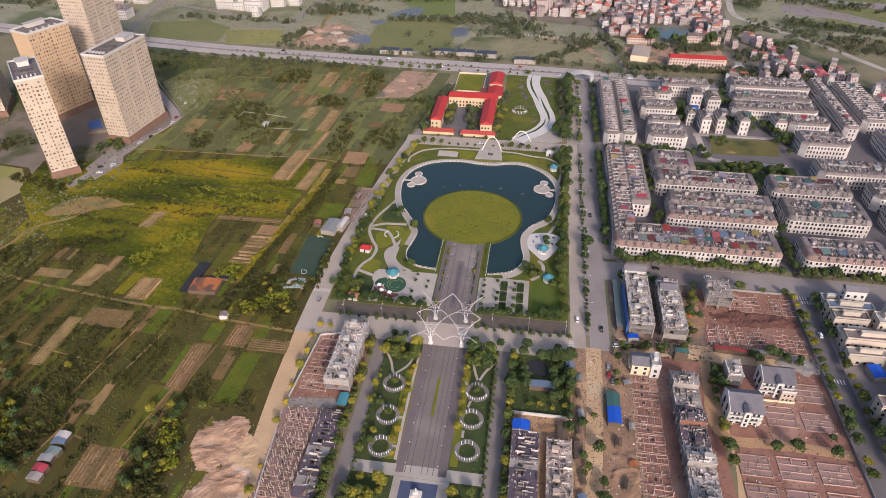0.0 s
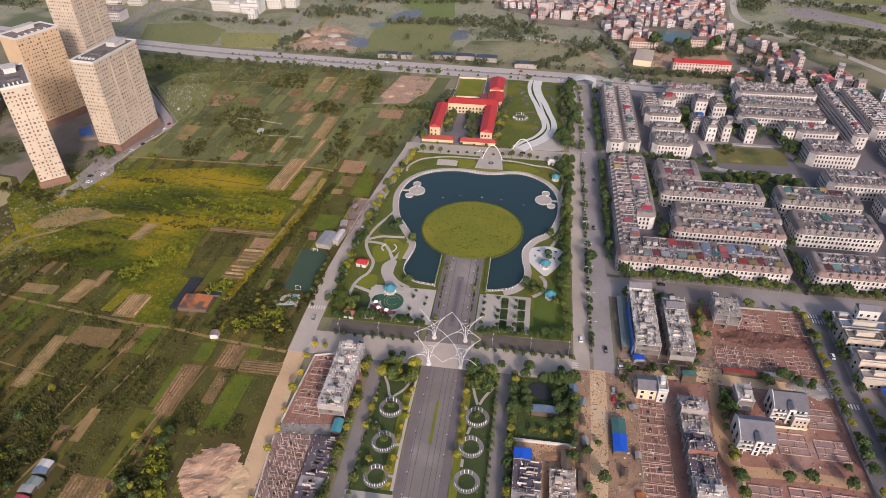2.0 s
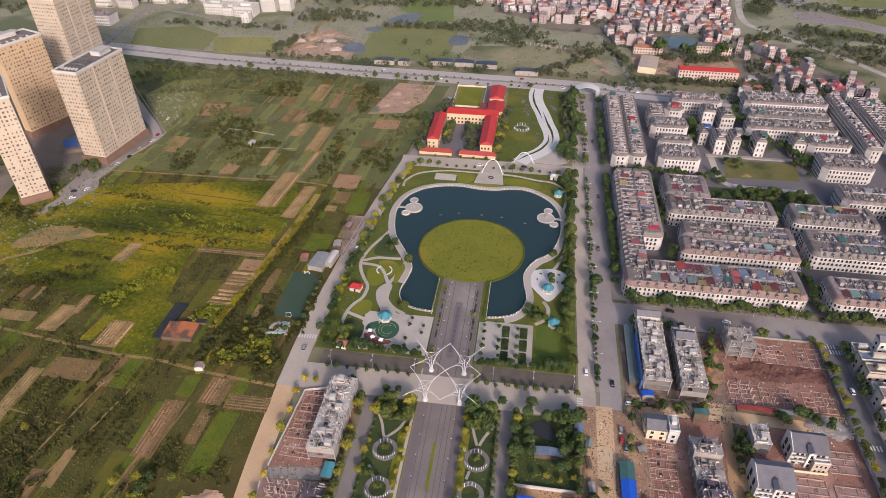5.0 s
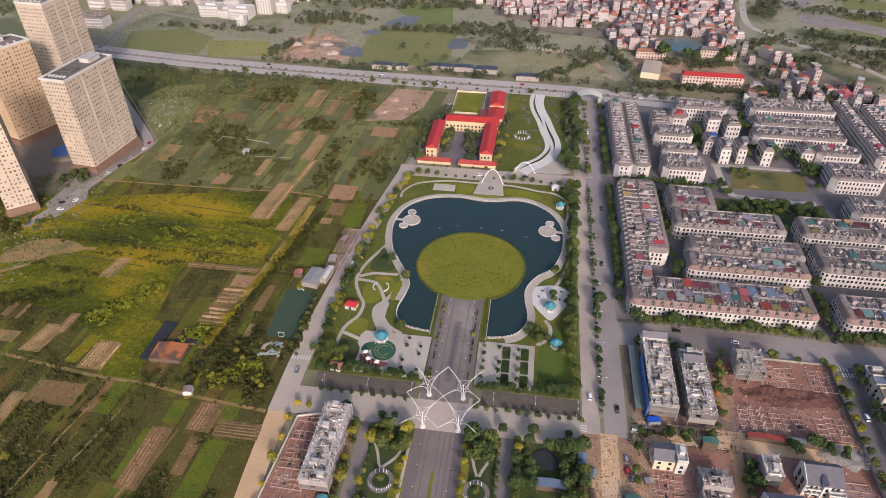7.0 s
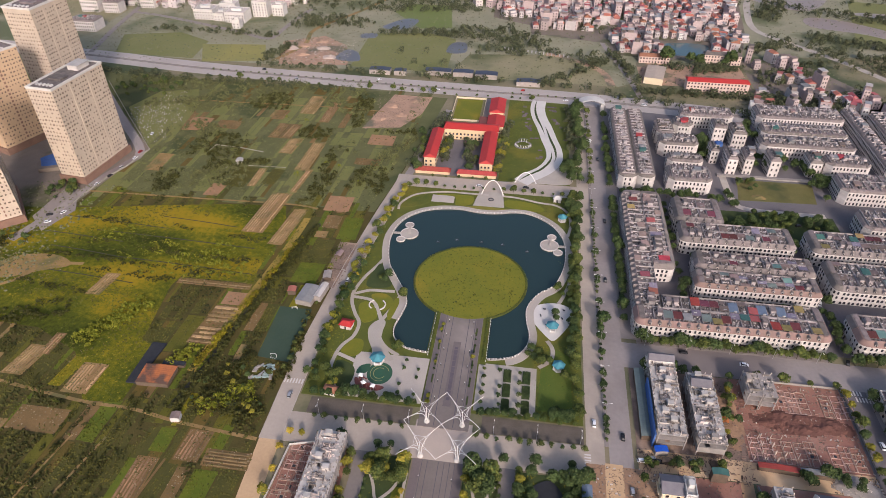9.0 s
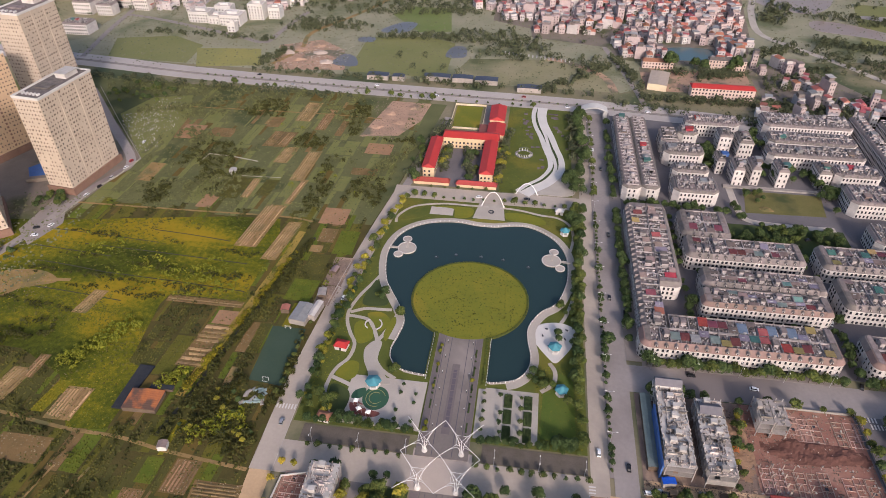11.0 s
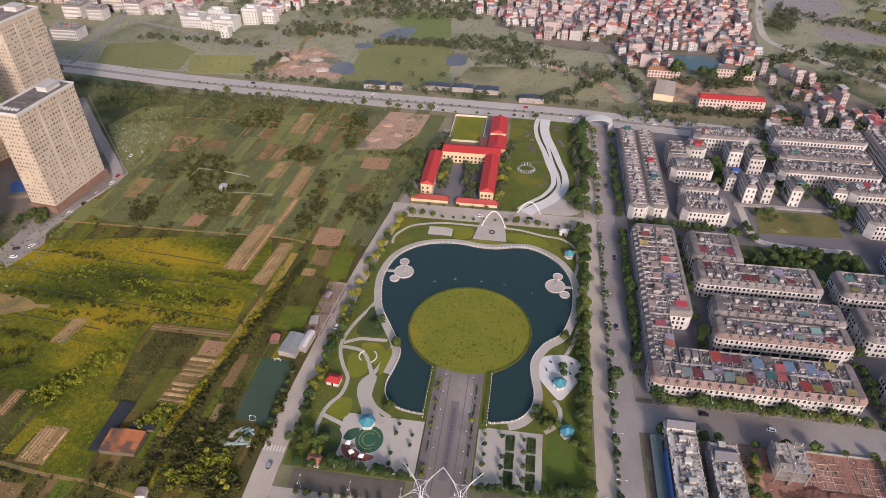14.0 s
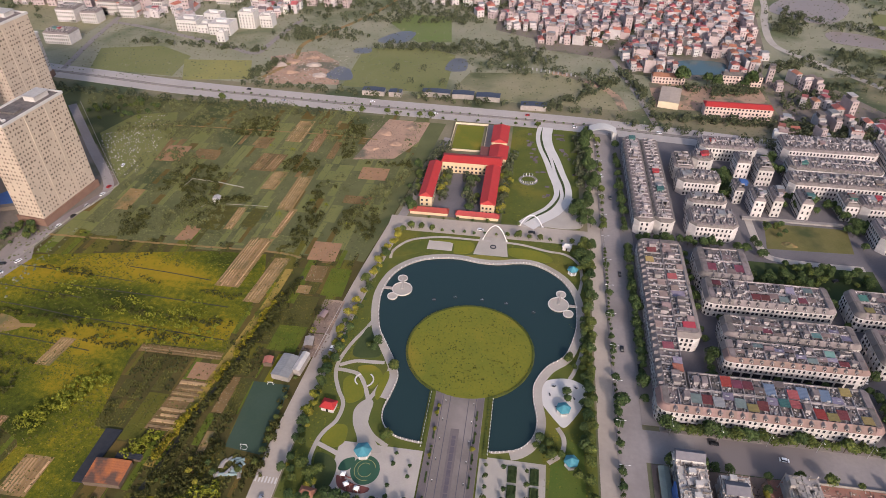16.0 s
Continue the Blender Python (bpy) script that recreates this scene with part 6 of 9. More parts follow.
pavilion(-39.8, -41.5, 3.8)
pavilion(50.5, -4.5, 3.4)
pavilion(54, -33.5, 3.2)
pavilion(56.3, 102, 3.1, 0.2)
for x, y, w, d, lab, mt in ((-62.5, -18.5, 6.4, 5, "small white kiosk with bright red roof", "roof_red"), (-58.5, -65.3, 6, 4, "small white gatehouse with pale tiled roof", "roof_tile"), (53, 126, 5, 4, "small white kiosk with pale roof", "paving_white")):
    root = thing("kiosk", lab, "kiosk", pose(x, y, 0.1, 0, 0, -8))
    bm = bmesh.new()
    box(bm, -w / 2, w / 2, -d / 2, d / 2, 0, 2.9)
    part("wall", bm, M["wall_white"], root)
    bm = bmesh.new()
    prism(bm, rect(-w / 2 - 0.6, w / 2 + 0.6, -d / 2 - 0.6, d / 2 + 0.6), 2.9, 4.4, 0, rect(-w / 2 + 1.2, w / 2 - 1.2, -0.1, 0.1))
    part("roof", bm, M[mt], root)
    bm = bmesh.new()
    box(bm, -0.5, 0.5, -d / 2 - 0.05, -d / 2 + 0.02, 0, 2.1)
    part("door", bm, M["glass"], root)
for x, y in ((44, 5), (47.5, -2), (46, 10.5), (57, 11), (56, 4)):   # white playground pieces
    root = thing("spring_rider", "small dark playground spring rider", "play equipment", pose(x, y, 0.26, 0, 0, x * 31), group="playground pieces")
    bm = bmesh.new()
    tube(bm, (0, 0, 0), (0, 0, 0.5), 0.18, 6)
    part("spring", bm, M["steel"], root)
    bm = bmesh.new()
    box(bm, -0.8, 0.8, -0.25, 0.25, 0.5, 1.0)
    box(bm, 0.5, 0.8, -0.2, 0.2, 1.0, 1.5)
    part("seat", bm, M["dark_metal"], root)

# clipped flower beds of the east square
for i in range(2):
    for j in range(3):
        x0, y0 = 26.2 + i * 9.8, -65.4 + j * 9.6
        bed = thing("hedge_bed", "dark clipped hedge bed on pale paving", "hedge", pose(x0, y0, 0.2), group="hedge beds")
        bm = bmesh.new()
        box(bm, 0, 4.0, 0, 8.2, 0, 0.3)
        part("soil", bm, M["lawn_dark"], bed)
        V, F = leaf_cloud(np.random.RandomState(i * 9 + j), [(2.0, 0.4, 0.4, 1.9, 0.4, 0.5), (2.0, 7.8, 0.4, 1.9, 0.4, 0.5), (0.4, 4.1, 0.4, 0.4, 4.0, 0.5), (3.6, 4.1, 0.4, 0.4, 4.0, 0.5), (2.0, 4.1, 0.3, 1.3, 3.4, 0.35)], 260, 0.3)
        part("hedge", soup("hedge", V, F, M["leaf_dark"]), None, bed)

# dark shrub strips by the cross street
for x0, x1 in ((-67, -16), (18, 66)):
    slab("shrub_strip", rect(x0, x1, -78.5, -69), 0.2, M["hedge_strip"], "dark brown service strip behind the hedge", "pavement")

# white arches
for cx, cy, r, h in ((6.5, 128, 7.8, 12), (29.5, 147.5, 7.6, 9)):
    root = thing("white_arch", "slender white steel parabolic arch", "arch", pose(cx, cy, 0.2))
    pts = [Vector((r * s / 8, 0, h * (1 - (s / 8) ** 2))) for s in range(-8, 9)]
    bm = bmesh.new()
    bars(bm, pts, 0.28, 6)
    part("arch_rib", bm, WHITE, root)
    for s in (-1, 1):
        bm = bmesh.new()
        prism(bm, ring(s * r, 0, 0.8, 10), -0.2, 0.5)
        part("footing", bm, M["paving_white"], root)
bm = bmesh.new()
strip(bm, ring(6, 121, 2.0, 20), ring(6, 121, 1.3, 20), 0.2, 0.6, True)
tagged(part("round_planter", bm, M["dark_metal"]), "round dark stone planter in the court", "planter")

# ---- grove south of the gateway: lawns, paths, ring pergolas ----
for x0, x1, nm in ((-31, -11.6, "west"), (12.6, 28, "east")):
    # grove shade comes from the dark lawn colour
    slab("grove_lawn_" + nm, rect(x0, x1, -172, -97), 0.12, M["lawn_dark"], "dark grove lawn, shade in the colour", "lawn")
    # verge in the lit lawn colour
    slab("grove_verge_" + nm, rect(x1 - 5.5 if x0 < 0 else x0, x1 if x0 < 0 else x0 + 3.5, -170, -112), 0.15, M["lawn_lit"], "grove verge, sunlight in its colour", "lawn")
for pts in ([(-30, -104), (-26, -112), (-24, -118), (-22, -120)], [(-14, -104), (-17, -113), (-22, -119)], [(-27, -135), (-24, -140), (-21, -142)], [(-12, -146), (-16, -147)], [(-12, -163), (-15, -163)],
            [(16, -104), (18, -112), (20, -118)], [(27, -106), (23, -113), (21, -118)], [(13.5, -118), (15, -122)], [(18, -132), (17, -136)], [(16.5, -150), (16.5, -154)], [(-12.4, -104), (-12.6, -140), (-12, -170)]):
    path(pts, 1.3, "paving", 0.19, "narrow pale grove path")
for x0, x1 in ((-38.5, -29.5), (28.5, 36.5)):
    slab("pavement_side_street", rect(x0 + (1.2 if x0 < 0 else 0), x1 - 1.2, -260, -96), 0.145, M["street_grey"], "quiet paved side street", "road")
slab("pavement_cross_grove", rect(-32, 28, -178, -172), 0.18, M["paving"], "pale cross path before the monument", "pavement")
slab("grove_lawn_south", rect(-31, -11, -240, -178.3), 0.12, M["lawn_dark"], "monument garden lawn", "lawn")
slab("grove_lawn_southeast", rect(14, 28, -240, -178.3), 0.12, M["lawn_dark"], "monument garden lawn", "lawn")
slab("pavement_monument", rect(-10.8, 13.8, -240, -178.2), 0.17, M["paving"], "pale monument court", "pavement")
slab("monument_floor", rect(-7.5, 9, -200, -180), 0.24, M["slate_blue"], "dark blue slate monument floor", "pavement")
mon = thing("monument", "white stepped pedestal with pale statue", "monument", pose(0.3, -186, 0.24))
for k, (a, z0, z1) in enumerate(((2.6, 0, 0.5), (2.0, 0.5, 1.0), (1.1, 1.0, 2.6))):
    bm = bmesh.new()
    box(bm, -a, a, -a * 0.7, a * 0.7, z0, z1)
    part("step" if k < 2 else "pedestal", bm, M["paving_white"], mon)
bm = bmesh.new()
prism(bm, ring(0, 0, 0.55, 10), 2.6, 4.2, 0, ring(0.1, 0, 0.4, 10))
prism(bm, ring(0.1, 0, 0.4, 10), 4.2, 5.0, 0, ring(0.1, 0, 0.2, 10))
tagged(part("statue", bm, M["paving_white"]), "plain pale stone statue on the pedestal", "statue").matrix_basis = pose(0.3, -186, 0.24)


def ring_pergola(x, y, r, z=0.15):
    root = thing("ring_pergola", "round grey pergola ring on white posts", "pergola", pose(x, y, z), group="ring pergolas")
    bm = bmesh.new()
    strip(bm, ring(0, 0, r - 0.3, 32), ring(0, 0, r - 2.4, 32), -0.1, 0.1, True)
    part("path_ring", bm, M["street_grey"], root, "grey paved ring below")
    n = 30
    for i in range(n):
        a = 2 * math.pi * i / n
        deg = 360 * i / n
        if not (195 < deg < 345 or 55 < deg < 140 and i % 2):
            continue
        bm = bmesh.new()
        rr = r - 2.1 if deg < 180 else r - 0.9
        tube(bm, (rr * math.cos(a), rr * math.sin(a), 0), (rr * math.cos(a), rr * math.sin(a), 2.7), 0.16, 5)
        part("post", bm, M["steel_white"], root)
    for k, (a0, a1, r0) in enumerate(((195, 345, r - 0.7), (50, 145, r - 1.9))):
        arc = [(r0 * math.cos(radians(a)), r0 * math.sin(radians(a))) for a in range(a0, a1 + 1, 6)]
        for z0, z1, w in ((2.7, 2.9, 0.22), (0.05, 0.55, 0.3)):
            bm = bmesh.new()
            strip(bm, offset(arc, -w / 2), offset(arc, w / 2), z0, z1)
            part("ring_beam" if z0 > 1 else "bench", bm, M["pergola_grey"], root)


for x, y in ((-21.5, -126), (-20.5, -146), (-20, -164), (20.5, -126), (19.5, -143), (19.5, -161)):
    ring_pergola(x, y, 6.3)
ring_pergola(25, 206, 7.5)

# grass tufts and small shrubs that break up the lawns
TURF = Growth("lawn_tufts", leafy("lawn_tuft_leaves", (0.055, 0.075, 0.012), (0.20, 0.18, 0.02)), "uneven lawn grass and small weeds")
prs = np.random.RandomState(9)
a, r = prs.uniform(0, 2 * math.pi, 1000), 32 * np.sqrt(prs.uniform(0, 1, 1000))
TURF.add(*tufts(prs, 1.3 + r * np.cos(a), 29.6 + r * np.sin(a), 0.6, 0.42, 0.22))
for k in range(70):
    t, q = prs.uniform(0, 2 * math.pi), 31 * math.sqrt(prs.rand())
    TURF.add(*leaf_cloud(prs, [(1.3 + q * math.cos(t), 29.6 + q * math.sin(t), 0.7, 0.7, 0.7, 0.6)], 9, 0.35))
for x0, x1, y0, y1, n in ((-72, -56, -66, 60, 900), (42, 64, -66, -16, 900), (-60, 62, 106, 130, 900), (-31, -12, -172, -98, 120), (13, 28, -172, -98, 100), (10, 30, 150, 288, 900), (54, 66, 20, 130, 500), (-31, -11, -230, -179, 250), (36, 66, -134, -98, 500)):
    TURF.add(*tufts(prs, prs.uniform(x0, x1, n), prs.uniform(y0, y1, n), 0.1, 0.4, 0.09))
TURF.finish()
RIM = Growth("island_rim_hedge", M["leaf_mid"], "low hedge round the island")
for k in range(150):
    t = 2 * math.pi * k / 150
    if -1.95 < math.atan2(math.sin(t), math.cos(t)) < -1.2:
        continue
    RIM.add(*leaf_cloud(prs, [(1.3 + 33.7 * math.cos(t), 29.6 + 33.7 * math.sin(t), 0.75, 0.8, 0.8, 0.45)], 6, 0.35))
for sx in (-14.0, 14.6):
    for k in range(34):
        RIM.add(*leaf_cloud(prs, [(sx, -34 + k, 0.7, 0.8, 0.6, 0.5)], 6, 0.35))
RIM.finish()

# ---- building sites in the south and east ----
slab("site_ground_west", [(-71, -142), (-41, -138), (-40, -96), (-56, -95), (-68, -98)], 0.12, M["red_soil"], "bare red brown building plot", "ground")
slab("site_lane_west", [(-72, -148), (-42, -145), (-40.5, -138.5), (-71, -142.5)], 0.14, M["concrete"], "pale concrete access lane", "road")
slab("site_ground_southwest", [(-66, -260), (-40, -260), (-41, -146), (-72, -148.5)], 0.12, M["floor_pink"], "dusty pinkish building plot", "ground")
slab("site_ground_southeast", rect(37, 67, -260, -136.5), 0.12, M["lane_orange"], "bare orange building plot", "ground")
# dark green stands in for shade over this plot
slab("site_ground_camp", rect(35.5, 67, -135.8, -97), 0.11, M["lawn_dark"], "overgrown plot, shade in its dark green", "ground")
slab("site_ground_row", rect(90, 136, -300, -88.5), 0.1, M["red_soil"], "bare red brown building plot", "ground")
slab("site_ground_sand", rect(66.5, 98, -300, -88), 0.18, M["site_mix"], "sandy churned ground by the road", "ground")
road("road_dirt_main", [(79, -87), (78.5, -120), (77, -150), (75, -190), (75, -300)], 8, 0.21, M["dirt_road"], "sandy end of the main road")
slab("site_ground_north", rect(90, 140, -77, -27.5), 0.1, M["site_grey"], "grey churned building plot", "ground")
slab("site_ground_middle", rect(140, 194, -77, -27.5), 0.105, M["red_soil"], "bare red brown building plot", "ground")
slab("site_ground_far", rect(140, 193, -300, -88.5), 0.1, M["red_soil"], "bare red brown building plot", "ground")
slab("ground_villas", rect(206, 330, -300, -27.5), 0.1, M["paving_grey"], "paved villa plots", "ground")


bm = bmesh.new()
box(bm, -0.16, 0.16, -0.16, 0.16, 0, 3.2)
POST = mesh_of("column_stub", bm, M["concrete_warm"])
site_rnd = random.Random(3)


def grid_solid(xs, ys, filled, z):
    """A low solid over the filled cells of a plan grid, in one connected piece."""
    bm, at = bmesh.new(), {}

    def v(i, j, k):
        if (i, j, k) not in at:
            at[i, j, k] = bm.verts.new((xs[i], ys[j], z * k))
        return at[i, j, k]

    on = {(i, j) for i in range(len(xs) - 1) for j in range(len(ys) - 1) if filled((xs[i] + xs[i + 1]) / 2, (ys[j] + ys[j + 1]) / 2)}
    for i, j in on:
        bm.faces.new((v(i, j, 1), v(i + 1, j, 1), v(i + 1, j + 1, 1), v(i, j + 1, 1)))
        for di, dj, a, b in ((0, -1, (0, 0), (1, 0)), (1, 0, (1, 0), (1, 1)), (0, 1, (1, 1), (0, 1)), (-1, 0, (0, 1), (0, 0))):
            if (i + di, j + dj) not in on:
                bm.faces.new((v(i + a[0], j + a[1], 0), v(i + b[0], j + b[1], 0), v(i + b[0], j + b[1], 1), v(i + a[0], j + a[1], 1)))
    return bm


def footing(w, d, cross, bays, t=0.14, z=0.5):
    """Strip footings: an outer ring, beams across at the given depths, and one beam along in each bay where bays gives its place."""
    ends = [0.0] + list(cross) + [d]
    xs = sorted({0, 2 * t, w - 2 * t, w} | {b + e for b in bays if b for e in (-t, t)})
    ys = sorted({0, 2 * t, d - 2 * t, d} | {c + e for c in cross for e in (-t, t)})

    def filled(x, y):
        if x < 2 * t or x > w - 2 * t or y < 2 * t or y > d - 2 * t or any(abs(y - c) < t for c in cross):
            return True
        return any(b and a < y < e and abs(x - b) < t for b, a, e in zip(bays, ends, ends[1:]))

    return grid_solid(xs, ys, filled, z)


def footing_mesh(seed):
    r = random.Random(seed)
    cross = sorted((r.uniform(3.2, 5.0), r.uniform(6.2, 8), r.uniform(9.5, 11.5)))
    bays = [round(r.uniform(1.6, 3.4), 2) if r.random() < 0.6 else 0 for _ in range(4)]
    return mesh_of("house_foundation", footing(5, 14, cross, bays, 0.115, r.choice([0.25, 0.35, 0.45])), M["footing"])


FOOT = [footing_mesh(s) for s in range(7)]


def foundation(x, y, rz=0.0, posts=0.0, depth=1.0):
    """The footing of one house plot, 5 by 14 m, with a pit and some column stubs."""
    root = tagged(new("house_foundation", site_rnd.choice(FOOT)), "raw concrete strip footing of a house", "foundation", "house foundations")
    root.matrix_basis = pose(x + site_rnd.uniform(-0.5, 0.5), y, 0.1, 0, 0, rz + site_rnd.uniform(-1.5, 1.5)) @ Matrix.Diagonal((0.97, depth * site_rnd.uniform(0.88, 1.02), 1, 1))
    if site_rnd.random() < 0.55:
        bm = bmesh.new()
        a = site_rnd.uniform(5.0, 9)
        box(bm, 1.6, 3.0, a, a + 1.3, -0.05, 0.3)
        part("pit_cover", bm, M["dark_metal"], root, "dark septic pit opening")
    for xx in (0.2, 4.8):
        for yy in (0.3, 4.5, 9, 13.6):
            if site_rnd.random() < posts:
                put_part("column_stub", POST, root, xx, yy, 0.2)


def frame_house(x, y, rz=0.0, floors=3, w=5.0, d=14.0, top="concrete", infill=0.5, label="unfinished raw concrete house frame", full=True):
    """A bare concrete frame: slabs, columns, some brick infill, stair holes and forms on top."""
    root = thing("unfinished_house", label, "building", pose(x, y, 0.1, 0, 0, rz), group="unfinished houses")
    fh = 3.3
    for f in range(1, floors + 1):
        bm = bmesh.new()
        z = f * fh
        hx, hy = site_rnd.uniform(0.5, 2.3), site_rnd.uniform(5.5, 7)
        for r in (rect(0, w, 0, hy), rect(0, hx, hy, hy + 2.2), rect(hx + 2.0, w, hy, hy + 2.2), rect(0, w, hy + 2.2, d)):
            prism(bm, r, z - 0.22, z)
        part("floor_slab", bm, M[top] if f == floors else M["concrete"], root)
    cm = bmesh.new()
    box(cm, -0.16, 0.16, -0.16, 0.16, 0, floors * fh + (1.2 if site_rnd.random() < 0.6 else 0.0))
    cm = mesh_of("column", cm, M["concrete"])
    for xx in (0.2, w - 0.2):
        for k in range(2):
            put_part("column", cm, root, xx, 0.3 + k * (d - 0.6), 0)
    for f in range(floors):
        for side in range(3):
            if site_rnd.random() < infill:
                bm = bmesh.new()
                z0 = f * fh
                if side == 0:
                    box(bm, 0.05, 0.2, 0.5, d - 0.5, z0, z0 + 3.0)
                elif side == 1:
                    box(bm, w - 0.2, w - 0.05, 0.5, d - 0.5, z0, z0 + 3.0)
                else:
                    box(bm, 0.4, w * 0.4, 0.5, 0.65, z0, z0 + 3.0)
                part("infill_wall", bm, M["brick"] if site_rnd.random() < 0.15 else M["concrete"], root)
    zz = floors * fh
    bits = bmesh.new()   # starter columns, low walls, forms and stacked stuff on the top slab
    for xx in (0.2, w / 2, w - 0.2):
        for k in range(5):
            if site_rnd.random() < (0.75 if full else 0.3):
                yy = 0.3 + k * (d - 0.6) / 4
                box(bits, xx - 0.14, xx + 0.14, yy - 0.14, yy + 0.14, zz, zz + site_rnd.uniform(0.6, 1.8))
    for k in range(site_rnd.randint(3, 6) if full else 1):
        yy = site_rnd.uniform(0.3, d - 0.5)
        a = site_rnd.uniform(0, w * 0.5)
        box(bits, a, site_rnd.uniform(a + 1.5, w), yy, yy + 0.16, zz, zz + site_rnd.uniform(0.4, 1.5))
    for k in range(site_rnd.randint(2, 4)):
        xx = site_rnd.uniform(0.1, w - 0.3)
        a = site_rnd.uniform(0.3, d * 0.6)
        box(bits, xx, xx + 0.16, a, a + site_rnd.uniform(2, 5), zz, zz + site_rnd.uniform(0.4, 1.4))
    for k in range(22 if full else 5):
        xx, yy = site_rnd.uniform(0.2, w - 1.2), site_rnd.uniform(0.2, d - 1.4)
        box(bits, xx, xx + site_rnd.uniform(0.2, 1.0), yy, yy + site_rnd.uniform(0.3, 1.3), zz, zz + site_rnd.uniform(0.1, 0.6))
    tagged(part("roof_clutter", bits, M["site_bits"], root), "starter columns, forms and low walls", kind="stuff")
    bm = bmesh.new()   # a block with its own roof where the stair comes up
    if full and site_rnd.random() < 0.45:
        xx, yy = site_rnd.uniform(0, w - 2.4), site_rnd.uniform(2, d - 5)
        box(bm, xx, xx + 2.3, yy, yy + 3.0, zz, zz + 2.3)
        part("stair_head", bm, M[top], root)
    else:
        bm.free()


def finished_house(x, y, w, d, h, rz=0.0, roof="slate", wall="wall_plain", label="new white rendered house with dark roof", pitched=True):
    root = thing("new_house", label, "house", pose(x, y, 0.1, 0, 0, rz), group="new houses")
    bm = bmesh.new()
    box(bm, 0, w, 0, d, 0, h)
    part("wall", bm, M[wall], root)
    bm = bmesh.new()
    if pitched:
        v = [bm.verts.new(p) for p in ((-0.4, -0.4, h), (w + 0.4, -0.4, h), (w + 0.4, d + 0.4, h), (-0.4, d + 0.4, h), (-0.4, d * 0.5, h + 2.2), (w + 0.4, d * 0.5, h + 2.2))]
        for f in ((0, 1, 5, 4), (3, 4, 5, 2), (0, 4, 3), (1, 2, 5), (0, 3, 2, 1)):
            bm.faces.new([v[i] for i in f])
        part("roof", bm, M[roof], root)
    else:
        prism(bm, rect(-0.2, w + 0.2, -0.2, d + 0.2), h, h + 0.25)
        part("roof", bm, M[roof], root)
        bm = bmesh.new()
        pts = rect(0, w, 0, d)
        strip(bm, pts, [(0.25, 0.25), (w - 0.25, 0.25), (w - 0.25, d - 0.25), (0.25, d - 0.25)], h + 0.25, h + 1.2, True)
        part("parapet", bm, M[wall], root)
        bm = bmesh.new()
        box(bm, w * 0.25, w * 0.75, d * 0.4, d * 0.7, h + 0.25, h + 2.9)
        part("stair_head", bm, M[wall], root)
    if x < 200:
        for f in range(1, int(h / 3.3) + 1):
            bm = bmesh.new()
            z = min(3.3 * f, h - 0.35)
            strip(bm, rect(-0.22, w + 0.22, -0.22, d + 0.22), rect(0, w, 0, d), z - 0.1, z + 0.15, True)
            part("cornice", bm, M[wall], root)
            bm = bmesh.new()
            box(bm, -1.1, -0.2, d * 0.15, d * 0.85, z - 0.1, z + 0.06)
            box(bm, -1.1, -1.0, d * 0.15, d * 0.85, z + 0.06, z + 0.9)
            if z < h - 1:
                part("balcony", bm, M[wall], root)
            else:
                bm.free()
    for f in range(int(h / 3.3)):
        for k in range(max(1, int(w / 3.4)) if x < 230 else 0):
            put_part("window", SCHOOL_WIN, root, (k + 0.5) * w / max(1, int(w / 3.4)), -0.02, 0.9 + 3.3 * f)
        for k in range(max(1, int(d / 5)) if x < 230 else 0):
            put_part("window", SCHOOL_WIN, root, -0.02, (k + 0.5) * d / max(1, int(d / 5)), 0.9 + 3.3 * f, -90)
    return root


# west plots: footings and a long white-topped frame
for k in range(8):
    foundation(-54.5, -136 + 5.1 * k, 90)
for k in range(8):
    frame_house(-41.5, -136.5 + 5.25 * k, 90, 3, 5.2, 13.0, "concrete_white", 0.3)
for k in range(9):
    frame_house(-39.5, -196 + 5.2 * k, 90, 1, 5.15, 12.5, "site_purple" if k not in (1, 4) else "concrete", 0.2, full=False)
for k in range(9):
    foundation(-54.0, -196 + 5.2 * k, 90, 0.95)
    for i in range(5):
        for j in range(2):
            if site_rnd.random() < 0.7:
                px, py = -66.5 + 2.9 * i, -194.5 + 5.2 * k + 2.4 * j
                pillar = put_part("column", POST, None, px, py, 0.12)
                pillar.matrix_basis = pose(px, py, 0.12)
                tagged(pillar, "pale concrete column of an unfinished house", "column", "site columns")
# east of the grove
for k in range(7):
    frame_house(51.5, -186 + 5.0 * k, 90, 2, 4.9, 12.5, "site_purple" if k != 3 else "concrete", 0.3, full=False)
    frame_house(66.5, -186 + 5.0 * k, 90, 1, 4.9, 11.5, "concrete_warm", 0.7)
# two unfinished terraces
for k in range(9):
    frame_house(111, -75 + 5.0 * k, 90, 3, 4.9, 13, "concrete_white", 0.12)
    if k < 8:
        frame_house(128, -77 + 5.2 * k, 90, 3, 5.1, 12.5, "concrete_white" if k % 3 else "concrete", 0.12)
finished_house(98, -31.5, 12, 5, 12, 0, "slate", "wall_plain", "new white end house with dark roof")
finished_house(117, -45, 9, 6, 11, 0, "slate", "wall_plain", "new white house with dark roof")
for k in range(15):
    foundation(109.2, -182 + 5.3 * k, 90, 0.1, 1.0)
    if k < 14:
        frame_house(127.5, -182 + 5.6 * k, 90, 2 if k % 4 else 3, 5.4, 12.5, "concrete_white" if k < 6 else ("site_purple" if k < 10 else "concrete"), 0.55)
